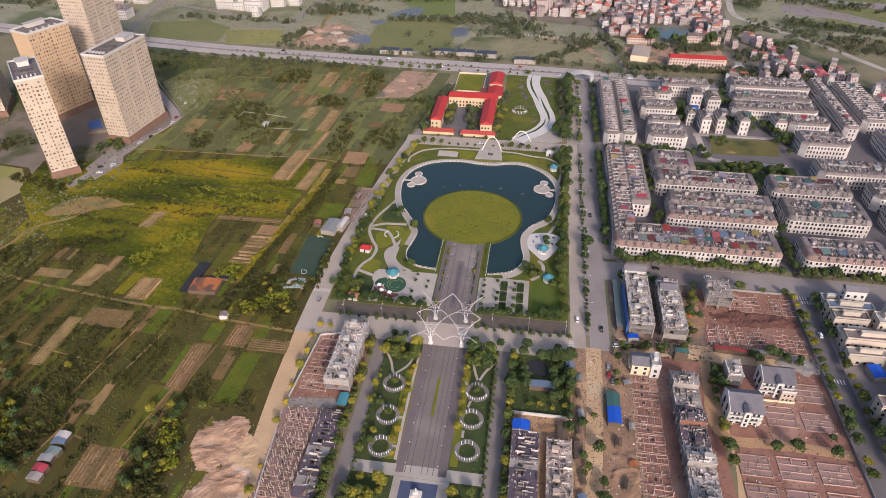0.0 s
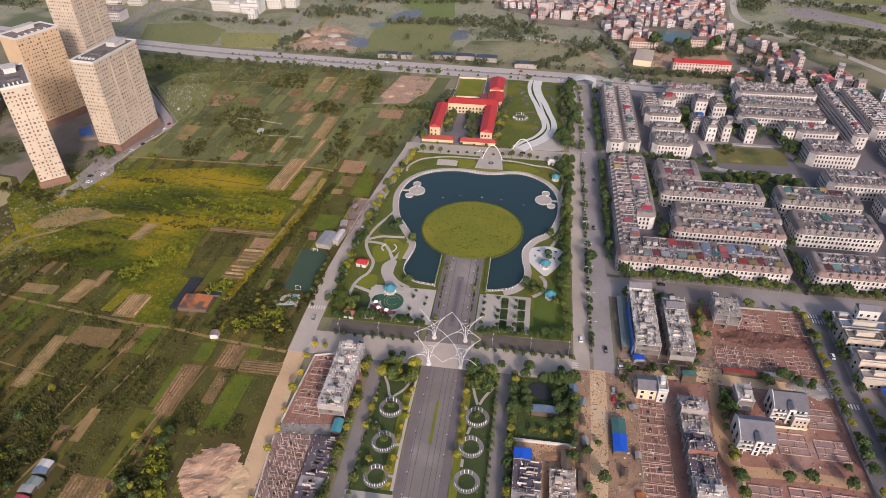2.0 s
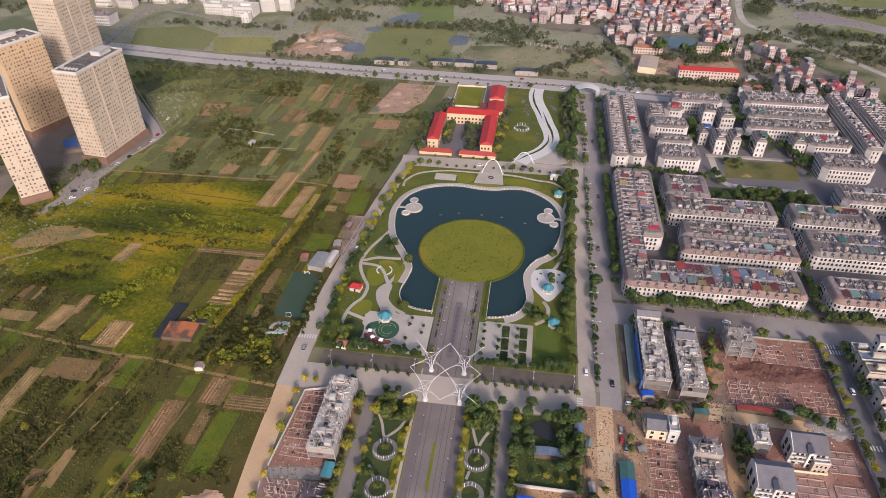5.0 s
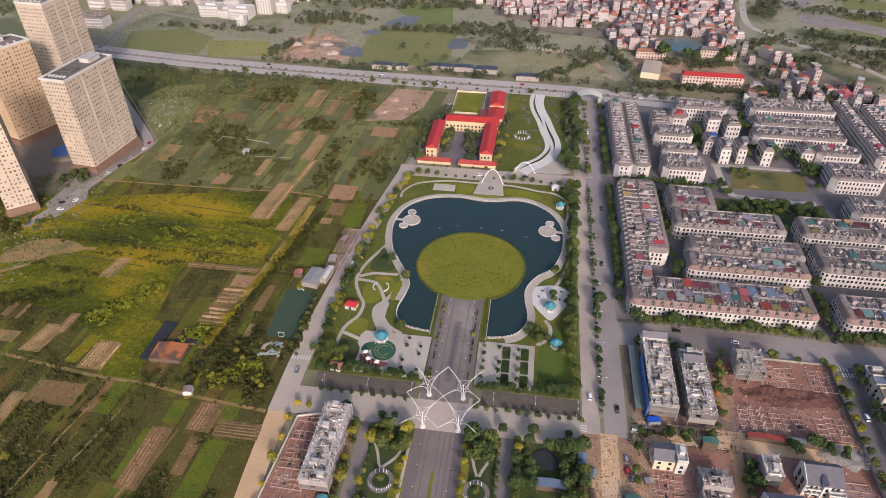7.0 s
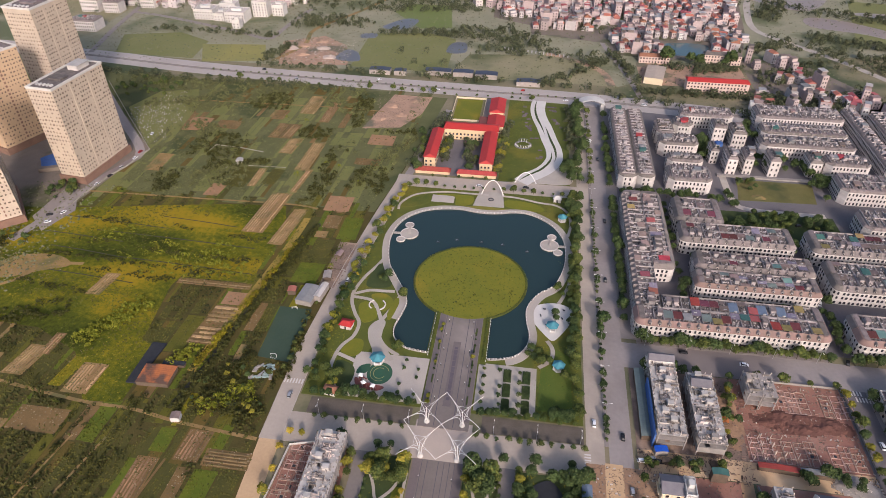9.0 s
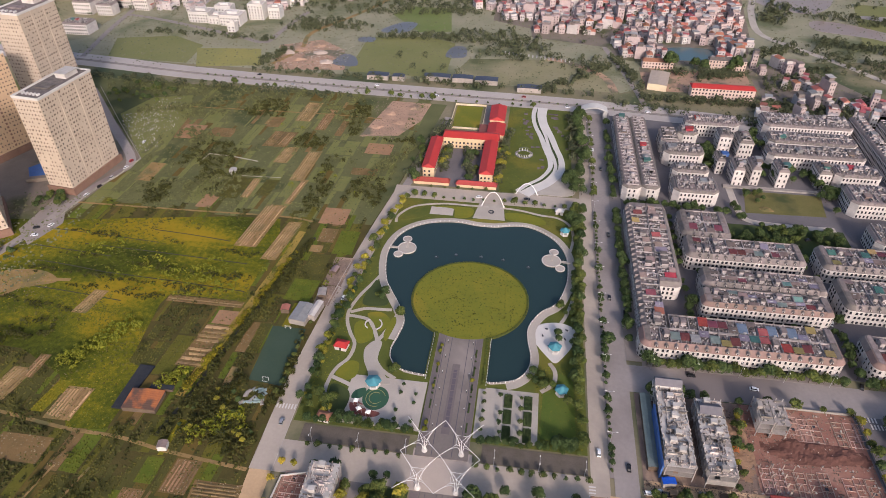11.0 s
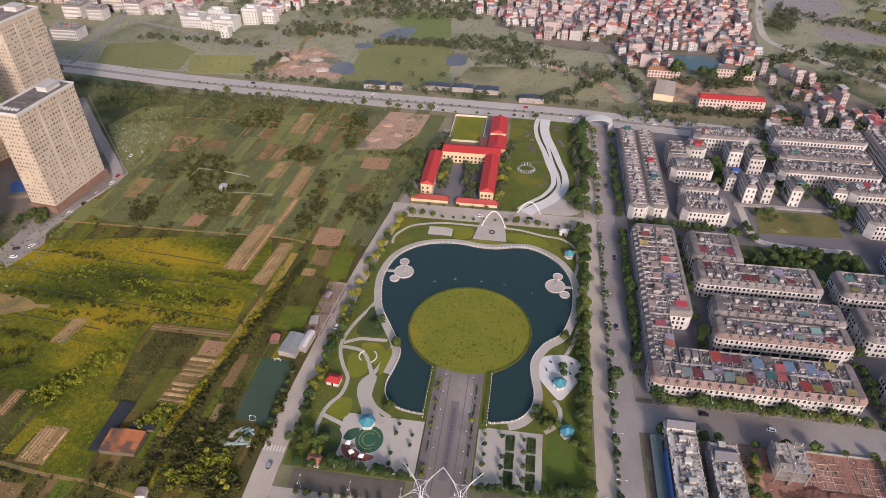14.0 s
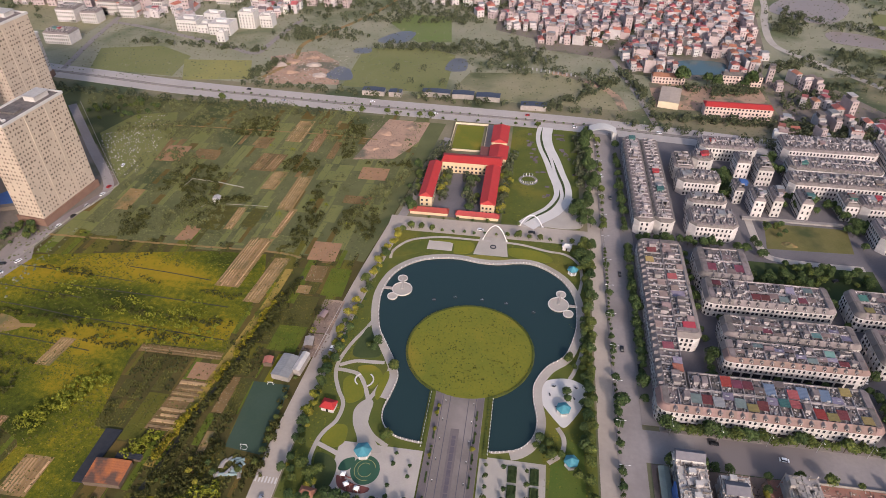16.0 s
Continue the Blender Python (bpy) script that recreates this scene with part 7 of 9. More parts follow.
finished_house(97, -103, 9, 9, 7, 0, "slate", "wall_warm", "pale yellow house with dark roof")
finished_house(106.3, -104, 4.5, 9, 8.5, 0, "concrete_white", "wall_plain", "narrow white flat roofed house", False)


def tall_window(w=1.1, h=2.1):
    bm = bmesh.new()
    box(bm, -w / 2, w / 2, -0.05, 0.04, 0, h, 0)
    return mesh_of("window", bm, [M["glass"]])


VILLA_WIN = [tall_window(), tall_window(1.7, 2.2), tall_window(0.8, 1.2)]


def villa(x, y, w, d, label, ridge=0.7, beige=False):
    """A three-storey villa under one broad grey roof: gabled west end with arched loggias, balconies and a dormer to the south."""
    root = thing("villa", label, "house", pose(x, y, 0.1), group="new villas")
    h, top = 8.6, 11.6
    bm = bmesh.new()
    prism(bm, rect(0, w, 0, d), 0, h)
    part("wall", bm, M["wall_plain"], root)
    bm = bmesh.new()   # saddle roof, its ridge nearer the back
    e = [(-0.1, -0.7, h), (w + 0.5, -0.7, h), (w + 0.5, d * ridge, top), (-0.1, d * ridge, top), (w + 0.5, d + 0.4, h + 0.8), (-0.1, d + 0.4, h + 0.8)]
    v = [bm.verts.new(p) for p in e] + [bm.verts.new((px, py, pz - 0.25)) for px, py, pz in e]
    for f in ((0, 1, 2, 3), (3, 2, 4, 5), (7, 6, 9, 8), (8, 9, 11, 10), (0, 6, 7, 1), (1, 7, 8, 2), (2, 8, 10, 4), (4, 10, 11, 5), (5, 11, 9, 3), (3, 9, 6, 0)):
        bm.faces.new([v[k] for k in f])
    part("roof", bm, M["slate"], root, "broad slate grey roof")
    bm = bmesh.new()   # west gable wall that stands above the roof
    pts = ((0, 0), (d, 0), (d, h + 1.4), (d * ridge, top + 0.7), (0, h + 0.5))
    a = [bm.verts.new((-0.45, py, pz)) for py, pz in pts]
    b = [bm.verts.new((-0.1, py, pz)) for py, pz in pts]
    bm.faces.new(a)
    bm.faces.new(b[::-1])
    for k in range(5):
        bm.faces.new((a[k], b[k], b[(k + 1) % 5], a[(k + 1) % 5]))
    part("gable_wall", bm, M["wall_plain"], root, "white stepped gable")
    for yy in (d * 0.3, d * 0.68):
        put_part("window", mesh_of("loggia_opening", arch_window(2.2, 4.6), [M["glass"], M["wall_plain"]]), root, -0.45, yy, 4.0, -90)
        put_part("window", VILLA_WIN[1], root, -0.47, yy, 0.6, -90)
    for f in range(2):   # balconies to the south
        bm = bmesh.new()
        z = 3.1 + 2.9 * f
        prism(bm, rect(0.3, w - 0.3, -1.4, 0), z, z + 0.2)
        part("balcony_slab", bm, M["wall_plain"], root)
        for a0, a1 in ((0.4, w * 0.36), (w * 0.64, w - 0.4)):
            bm = bmesh.new()
            box(bm, a0, a1, -1.4, -1.25, z + 0.2, z + 1.0)
            part("balcony_parapet", bm, M["wall_plain"], root)
        for xx in (0.14, 0.28, 0.72, 0.86):
            put_part("window", VILLA_WIN[0], root, w * xx, -0.02, z + 0.25)
    for xx in (0.14, 0.32, 0.68, 0.86):
        put_part("window", VILLA_WIN[1], root, w * xx, -0.02, 0.3)
    bm = bmesh.new()   # middle bay that rises into a dormer
    prism(bm, rect(w * 0.40, w * 0.60, -1.6, 1.8), 0, h + 1.6)
    part("front_bay", bm, M["wall_plain"], root)
    for z in (0.4, 3.4, 6.4):
        put_part("window", VILLA_WIN[0], root, w * 0.5, -1.62, z)
    bm = bmesh.new()
    prism(bm, rect(w * 0.38, w * 0.62, -1.9, 3.0), h + 1.6, h + 2.8, 0, rect(w * 0.49, w * 0.51, -1.9, 3.0))
    part("dormer_roof", bm, M["slate"], root)
    for xx in (0.15, 0.85):
        bm = bmesh.new()
        box(bm, w * xx - 0.16, w * xx + 0.16, -1.4, -1.1, 0, 6.1)
        part("pillar", bm, M["wall_plain"], root)
    if beige:   # lower beige wing with a walled terrace
        bm = bmesh.new()
        prism(bm, rect(w * 0.55, w, -3.8, -1.7), 0, 6.6)
        part("wing", bm, M["concrete_warm"], root, "beige side wing")
        bm = bmesh.new()
        strip(bm, rect(w * 0.55, w, -3.8, -1.7), rect(w * 0.55 + 0.25, w - 0.25, -3.55, -1.95), 6.6, 7.5, True)
        part("parapet", bm, M["wall_plain"], root)
        for z in (0.8, 3.9):
            for xx in (0.66, 0.78, 0.9):
                put_part("window", VILLA_WIN[2], root, w * xx, -3.82, z)


villa(139.5, -127.5, 15, 13, "white new villa with broad slate roof")
villa(159, -107, 15, 10.5, "white new villa with slate roof and beige wing", 0.75, True)
bm = bmesh.new()
strip(bm, [(158, -111.6), (174.5, -111.6), (174.5, -99)], [(158, -111.3), (174.2, -111.3), (174.2, -99)], 0, 1.4)
setting("wall_villa", bm, M["wall_warm"], "pale villa garden wall", "wall")
road("road_site_lane", [(136, -88), (135, -108), (133.6, -121), (135, -132), (141, -138), (156, -137.5), (176, -138), (192, -139)], 5.5, 0.19, M["lane_orange"], "sandy orange site lane")
VILLA_FOOT = [mesh_of("villa_foundation", footing(13.5, 12, (4.2, 8.0), (4.6, 9.0, 6.2)), M["footing"]), mesh_of("villa_foundation", footing(13.5, 11, (3.4, 6.8), (6.7, 4.2, 9.2)), M["footing"])]


def villa_foundation(x, y, k, rz=0.0):
    root = tagged(new("villa_foundation", VILLA_FOOT[k]), "pale concrete footings of a villa on red soil", "foundation", "villa foundations")
    root.matrix_basis = pose(x, y, 0.1, 0, 0, rz)
    bm = bmesh.new()
    prism(bm, rect(0.3, 13.2, 0.3, 10.7), 0, 0.16)
    part("ground_slab", bm, M["floor_pink"], root, "dusty pink filled floor")
    for xx, yy in ((2.2, 2.0), (7.6, 5.2), (10.8, 9.0)):
        bm = bmesh.new()
        strip(bm, rect(xx, xx + 1.5, yy, yy + 1.2), rect(xx + 0.25, xx + 1.25, yy + 0.25, yy + 0.95), 0.1, 0.55, True)
        pit = part("pit", bm, M["footing"], root)
        bm = bmesh.new()
        box(bm, xx + 0.25, xx + 1.25, yy + 0.25, yy + 0.95, 0.15, 0.2)
        part("pit_hole", bm, M["dark_metal"], pit)


for k, (x, y) in enumerate(((159, -126.5), (175.5, -127.5), (176, -110), (140.5, -156), (157.5, -156), (174.5, -156), (140.5, -172), (157.5, -172), (174.5, -172), (140.5, -188), (157.5, -188), (174.5, -188))):
    villa_foundation(x, y, k % 2)
frame_house(142.5, -106, 0, 3, 7.5, 11, "concrete_white", 0.15)
for x in (143.5, 150.5):
    frame_house(x, -46, 0, 3, 6.6, 15, "concrete", 0.15)
for k in range(7):
    if k != 3:
        foundation(160.5 + 5.2 * k, -46, 0)
for k in range(10):
    if k != 6:
        foundation(141.5 + 5.0 * k, -76, 0, 0.75 if k < 3 else 0.05)
# contractors' sheds and tarpaulins
def shed(x, y, w, d, h, mt, label, rz=0.0, wall="timber"):
    root = thing("shed", label, "shed", pose(x, y, 0.1, 0, 0, rz), group="site sheds")
    bm = bmesh.new()
    box(bm, 0.2, w - 0.2, 0.2, d - 0.2, 0, h)
    part("wall", bm, M[wall], root)
    bm = bmesh.new()
    n = max(6, int(d / 0.6))
    rows = [[bm.verts.new((xx, d * i / n, h + zz + (0.05 if i % 2 else 0.0))) for i in range(n + 1)] for xx, zz in ((0, 0.0), (w / 2, 0.7), (w, 0.0))]
    for a, b in zip(rows, rows[1:]):
        for i in range(n):
            bm.faces.new((a[i], a[i + 1], b[i + 1], b[i]))
    part("roof", bm, M[mt], root)


shed(83.5, -128, 6.5, 9, 3, "sheet_green", "site shed with green sheet roof")
shed(83.5, -138, 6.5, 10, 3, "sheet_blue", "site shed with bright blue roof")
shed(92, -72, 5, 42, 3.2, "sheet_greyg", "long low shed with grey green roof")
shed(64, -118, 4.5, 9, 3, "sheet_green", "roadside shed with green roof")
shed(64, -108, 4.5, 7, 3, "sheet_bluegrey", "roadside shed with blue grey roof")
shed(-46, -146, 5, 8, 3, "teal", "site shed with teal roof")
shed(39, -151, 8, 6, 7, "sheet_blue", "blue tarpaulin over a house frame", 0, "concrete")
shed(97.5, -80, 6, 3.5, 3.2, "sheet_blue", "blue tarpaulin at the foot of a frame", 8, "concrete")
shed(120, -90, 7, 3.5, 6, "sheet_green", "green tarpaulin shed on a frame")
shed(142, -81, 18, 3, 2.6, "sheet_red", "long shed with dull red roof", -3)
shed(160, -81.5, 14, 3, 2.6, "sheet_grey", "long shed with grey roof", -3)
shed(60, -152, 5, 12, 2.4, "timber", "stack of brown timber and forms")
shed(67.5, -160, 4, 10, 2.2, "timber", "stack of brown timber and forms")
for k, (x, y, w, d, mt) in enumerate(((69, -112, 3, 5, "sheet_greyg"), (69.5, -124, 2.5, 6, "timber"), (70, -136, 3, 5, "sheet_grey"), (68.5, -146, 3, 7, "timber"), (70, -172, 3, 6, "timber"), (69, -182, 4, 5, "sheet_bluegrey"), (86, -150, 3, 4, "timber"), (92, -160, 4, 3, "rust"), (88, -172, 3, 5, "timber"), (93, -140, 3, 4, "concrete"),
                                     (93, -112, 4, 3, "sheet_grey"), (86, -184, 4, 4, "sheet_greyg"), (131, -70, 3, 6, "timber"), (131, -58, 3, 5, "rust"), (100, -84, 5, 2.5, "timber"), (112, -83, 6, 2.5, "sheet_grey"), (122, -83, 4, 3, "timber"))):
    shed(x, y, w, d, site_rnd.uniform(1.0, 2.4), mt, "low patched stack of site timber and sheets", site_rnd.uniform(-15, 15))
shed(46, -121, 13, 4.5, 3, "sheet_bluegrey", "long garden shed with blue grey roof")
shed(96.3, -75, 1.2, 34, 8.6, "sheet_blue2", "blue safety netting along the scaffold", 0, "sheet_blue2")
slab("water_camp_pond", spline([(42, -107), (45, -102), (51, -100), (56, -106), (54, -111), (47, -109)][::-1], True, 5), 0.55, M["black_net"], "dark netted pond", "water")
bm = bmesh.new()
box(bm, 36.5, 67, -136.6, -136.0, 0, 1.8)
setting("wall_camp", bm, M["paving_white"], "long white site wall", "wall")
for pts in ([(-71.5, -142), (-68.5, -98), (-56, -94.6), (-41, -96)], [(-72, -150), (-67, -200), (-60, -260)], [(160, -27.2), (194.5, -27.2), (194.5, -76)], [(193.6, -90), (193.6, -200)], [(140.2, -90), (146, -112), (140, -116)]):
    bm = bmesh.new()
    strip(bm, offset(pts, -0.16), offset(pts, 0.16), 0, 1.4)
    setting("wall_site", bm, M["paving_white"] if pts[0][0] < 0 else M["concrete"], "pale block site wall", "wall")
# earth heaps and rubble
RUB = Growth("rubble", leafy("rubble_stones", (0.13, 0.085, 0.065), (0.36, 0.26, 0.20)), "loose rubble, sand and site waste")
hrs = np.random.RandomState(4)
for x0, x1, y0, y1, n in ((68, 98, -200, -88, 1800), (90, 140, -80, -76, 250), (-71, -41, -200, -96, 900), (-88, -76, 12, 57, 420), (-295, -250, -8, 16, 160), (38, 66, -150, -137, 200), (140, 193, -77, -28, 800), (140, 193, -180, -90, 1100), (98, 134, -185, -90, 900), (128, 142, -76, -30, 300), (-112, -82, 215, 285, 600), (-112, -78, -205, -158, 250), (172, 194, -88, -78, 260)):
    px, py = hrs.uniform(x0, x1, n), hrs.uniform(y0, y1, n)
    V, F = tufts(hrs, px, py, 0.12, 0.38, 0.25)
    RUB.add(V, F)
rub = RUB.finish()


def planks(rs, areas, long, wide, high):
    """Loose planks and bars thrown about, as flat slanting boxes; returns vertices and faces."""
    V, F, n = [], [], 0
    for x0, x1, y0, y1, count in areas:
        for k in range(count):
            cx, cy, a = rs.uniform(x0, x1), rs.uniform(y0, y1), rs.choice([0.0, 1.57, rs.uniform(0, 3.14)]) + rs.normal(0, 0.15)
            l, w, h = long * rs.uniform(0.4, 1.6), wide * rs.uniform(0.5, 1.5), high * rs.uniform(0.3, 1.5)
            c, sn = math.cos(a), math.sin(a)
            for z in (0.08, 0.14 + h):
                for u, v in ((-l, -w), (l, -w), (l, w), (-l, w)):
                    V.append((cx + c * u - sn * v, cy + sn * u + c * v, z))
            F += [[n + i for i in q] for q in ((4, 5, 6, 7), (0, 1, 5, 4), (1, 2, 6, 5), (2, 3, 7, 6), (3, 0, 4, 7))]
            n += 8
    return V, F


for nm, a, b, areas, long, wide, high, lab in (
        ("loose_timber", (0.07, 0.05, 0.04), (0.30, 0.20, 0.14), ((95, 110, -185, -92, 220), (140, 193, -77, -28, 260), (142, 193, -180, -90, 220), (-70, -54, -200, -97, 300), (66, 98, -190, -88, 420), (38, 66, -190, -137, 200), (126, 140, -76, -30, 160), (90, 140, -90, -78, 200)), 0.75, 0.1, 0.2, "scattered brown planks and forms"),
        ("loose_blocks", (0.26, 0.21, 0.18), (0.60, 0.52, 0.45), ((95, 110, -185, -92, 70), (140, 193, -77, -28, 110), (142, 193, -180, -90, 90), (-70, -54, -200, -97, 140), (66, 98, -190, -88, 160), (-242, -165, 350, 420, 420), (176, 194, -90, -78, 120)), 0.35, 0.25, 0.3, "scattered pale blocks and rubble")):
    bits = soup(nm, *planks(hrs, areas, long, wide, high), leafy(nm + "_colours", a, b, 0.1))
    tagged(new(nm, bits), lab, "debris", "", "stuff")
rub["category"] = "rubble"


def heap(x, y, rx, ry, h, mt, label, seed):
    bm = bmesh.new()
    n, m = 22, 7
    rows = []
    for j in range(m + 1):
        s = 1 - j / m
        row = []
        for i in range(n):
            a = 2 * math.pi * i / n
            k = 1 + 0.35 * noise.noise((math.cos(a) * 1.3 + seed, math.sin(a) * 1.3, j * 0.3))
            zz = h * (1 - s ** 2) * (1 + 0.5 * noise.noise((math.cos(a) * s * 2 + seed, math.sin(a) * s * 2, 4.0)))
            row.append(bm.verts.new((x + rx * s * k * math.cos(a), y + ry * s * k * math.sin(a), zz)))
        rows.append(row)
    for j in range(m):
        for i in range(n):
            bm.faces.new((rows[j][i], rows[j][(i + 1) % n], rows[j + 1][(i + 1) % n], rows[j + 1][i]))
    bm.faces.new(rows[m])
    tagged(part("earth_heap", bm, M[mt]), label, "earth heap", "earth heaps")


def dug_field(x0, x1, y0, y1, h, mt, label, seed, step=1.1):
    """Ridged heaps of dug earth over a rough oval, with a ragged foot."""
    bm = bmesh.new()
    nx, ny = int((x1 - x0) / step), int((y1 - y0) / step)
    at = {}
    for i in range(nx + 1):
        for j in range(ny + 1):
            u, v = 2 * i / nx - 1, 2 * j / ny - 1
            px, py = x0 + (x1 - x0) * i / nx, y0 + (y1 - y0) * j / ny
            edge = 1 - u * u - v * v + 0.75 * noise.noise((px * 0.11 + seed, py * 0.11, 0.5)) + 0.35 * noise.noise((px * 0.4, py * 0.4, seed))
            if edge > 0:
                ridge = 1 - abs(noise.noise((px * 0.13, py * 0.13, seed + 3.0))) * 2.2
                lump = noise.noise((px * 0.3, py * 0.3, seed + 7.0)) + 0.6 * noise.noise((px * 0.85, py * 0.85, seed + 2.0))
                at[i, j] = bm.verts.new((px + 0.3 * lump, py, 0.1 + min(1.0, edge * 1.6) * h * max(0.05, 0.55 * ridge + 0.4 * lump + 0.2)))
    for i, j in at:
        q = [at.get(k) for k in ((i, j), (i + 1, j), (i + 1, j + 1), (i, j + 1))]
        if None not in q:
            bm.faces.new(q)
    bmesh.ops.delete(bm, geom=[v for v in bm.verts if not v.link_faces], context="VERTS")
    tagged(part("earth_heap", bm, M[mt]), label, "earth heap", "earth heaps")


dug_field(-107, -81, -188, -157, 1.1, "dug_earth", "broad ragged heap of dug orange earth", 1.0)
dug_field(-98, -72, -222, -180, 1.1, "dug_earth", "broad ragged heap of dug orange earth", 5.0)
dug_field(144, 193, -59, -45, 1.3, "dark_red_soil", "long bank of dug dark red soil", 13.0)
dug_field(84, 97, -186, -145, 0.9, "site_mix", "low churned heaps of site soil", 31.0)
dug_field(66.5, 73.5, -192, -100, 0.8, "site_mix", "low churned heaps of site soil", 37.0)
dug_field(126, 141, -76, -30, 0.7, "site_mix", "low churned heaps of site soil", 41.0)
dug_field(92, 104, -90, -79, 0.6, "dirt_road", "low spread of sandy earth", 21.0)
dug_field(174, 194, -92, -78, 0.7, "concrete", "pale spread of broken rubble", 17.0)
dug_field(-90, -74, -186, -166, 0.8, "dirt_road", "low spread of sandy earth", 9.0)
for i, (x, y, rx, ry, h, mt) in enumerate(((58, -143, 7, 3, 0.7, "orange_soil"), (72, -165, 4, 5, 0.6, "dirt_road"), (180, -84, 9, 4, 0.7, "concrete"), (187, -87, 5, 3, 0.6, "concrete"), (128, -55, 3, 9, 0.7, "soil"))):
    heap(x, y, rx, ry, h, mt, "bare sunlit heap of dug earth" if mt != "concrete" else "pale heap of broken rubble", i * 2.7)

# villas along the east street
vr = random.Random(8)
for x, y, w, d, h, roof, wall, lab, pitched in (
        (208, -38, 9, 6, 7, "terrace", "wall_white", "small grey white street house", False), (218, -37.5, 11, 5.5, 15, "slate", "wall_plain", "tall narrow white house with dark roof", True),
        (208, -46, 24, 6.2, 9, "sheet_bluegrey", "wall_cream", "white house with blue grey sheet roof", False), (208.5, -54.5, 18, 6.5, 9, "terrace", "wall_cream", "long cream street house with flat roof", False),
        (229, -58, 14, 9, 11, "concrete_white", "wall_cream", "cream house behind the street", False), (209, -63, 17, 5, 6, "concrete", "wall_white", "low house with pale roof terrace", False),
        (209, -71, 30, 7, 9.5, "terrace", "wall_cream", "long cream street house with flat roof", False), (208, -80, 22, 5.5, 6.5, "concrete", "wall_cream", "low white street house with roof terrace", False),
        (229, -88, 14, 7, 8, "roof_red", "wall_cream", "cream house with red sheet roof", True), (222, -106, 22, 8, 10, "roof_red", "wall_cream", "cream house with red sheet roof", True),
        (209, -117, 16, 7, 10, "terrace", "wall_cream", "white modern house with dark windows", False), (209, -128, 17, 7, 9, "terrace", "wall_cream", "long cream street house with flat roof", False),
        (209, -141, 17, 7, 10, "concrete", "wall_plain", "white street house with flat roof", False), (209, -155, 16, 7, 9, "slate", "wall_cream", "cream street house with dark roof", True), (240, -46, 14, 8, 10, "terrace", "wall_plain", "white villa behind the street", False),
        (244, -72, 14, 8, 11, "concrete_white", "wall_plain", "white villa behind the street", False), (236, -120, 14, 8, 9, "terrace", "wall_plain", "white villa behind the street", False), (236, -140, 14, 8, 10, "terrace", "wall_plain", "white villa behind the street", False)):
    finished_house(x, y, w, d, h, 0, roof, wall, lab, pitched)
shed(217, -92, 7, 9, 4, "sheet_blue", "open yard canopy with bright blue roof", 6, "concrete")
# huts among the fields
bm = bmesh.new()
wall_line = [(-224, 157), (-222, 170), (-202, 168.5), (-180, 164)]
strip(bm, offset(wall_line, -0.15), offset(wall_line, 0.15), 0, 0.8)
setting("wall_garden", bm, M["wall_old"], "low stained garden wall", "wall")
for line in ([(-200, 135), (-197.5, 141.5), (-176, 142.5), (-154, 143.5)], [(-272, 155), (-276, 128), (-282, 110), (-288, 70)], [(-272, 155), (-320, 209), (-379, 277)]):
    bm = bmesh.new()
    strip(bm, offset(line, -0.14), offset(line, 0.14), 0, 0.35 if line[0][1] < 150 else 1.1)
    setting("wall_low", bm, M["wall_old"], "low pale boundary wall", "wall")
shed(-194, 142.5, 5, 5, 3.2, "sheet_pale", "small pale field hut", 4, "wall_plain")
shed(-157, -75, 17, 12.5, 2.6, "rust", "low hut with rusty orange sheet roof", 2)
slab("shade_net", [(-163, -74), (-157.5, -74), (-155, -46), (-163, -46)], 0.9, M["black_net"], "black shade net over a seed bed", "net", 0.1)
shed(-150, -61, 12, 3, 1.6, "black_net", "low row of black netting frames", 2)
shed(-129, -94, 4.6, 4.2, 2.8, "sheet_brown", "small white field hut with brown roof", 10, "wall_plain")
shed(-97, -5, 10, 15, 3.5, "sheet_grey", "grey metal workshop shed", -8, "concrete")
shed(-87, -1, 4.2, 13, 4.0, "concrete_white", "long white roofed shed", -8, "concrete")
shed(-87, 17, 5, 7, 2.6, "concrete", "patched grey yard shed", 8)
shed(-86, 40, 4, 6, 2.4, "sheet_brown", "patched brown yard shed", -10)
shed(-104, 2, 5, 5, 2.8, "roof_tile", "small hut with tiled roof", 6)
for k, (mt, y) in enumerate((("concrete_white", -182), ("sheet_bluegrey", -186), ("sheet_greyg", -190.5), ("sheet_grey", -195), ("sheet_red", -199.5), ("concrete", -204))):
    shed(-170 + 0.4 * (k % 3), y, 6.5, 4.0, 2.6, mt, "patched tin shack among the fields", vr.uniform(-8, 8))
slab("sports_pitch", [(-104, -47), (-85, -49), (-86, -8), (-105, -8)], 0.14, M["turf"], "dark green artificial turf pitch", "pitch")
for x, y, rz in ((-95, -46, 0), (-96, -9, 180)):
    g = thing("goal", "white football goal frame", "goal", pose(x, y, 0.14, 0, 0, rz), group="goals")
    bm = bmesh.new()
    bars(bm, [Vector(p) for p in ((-1.5, 0, 0), (-1.5, 0, 2), (1.5, 0, 2), (1.5, 0, 0))], 0.09, 5)
    part("goal_frame", bm, WHITE, g)
    bm = bmesh.new()
    bars(bm, [Vector(p) for p in ((-1.5, 0, 0), (-1.5, -1.2, 0), (1.5, -1.2, 0), (1.5, 0, 0))], 0.07, 5)
    part("ground_bar", bm, WHITE, g)
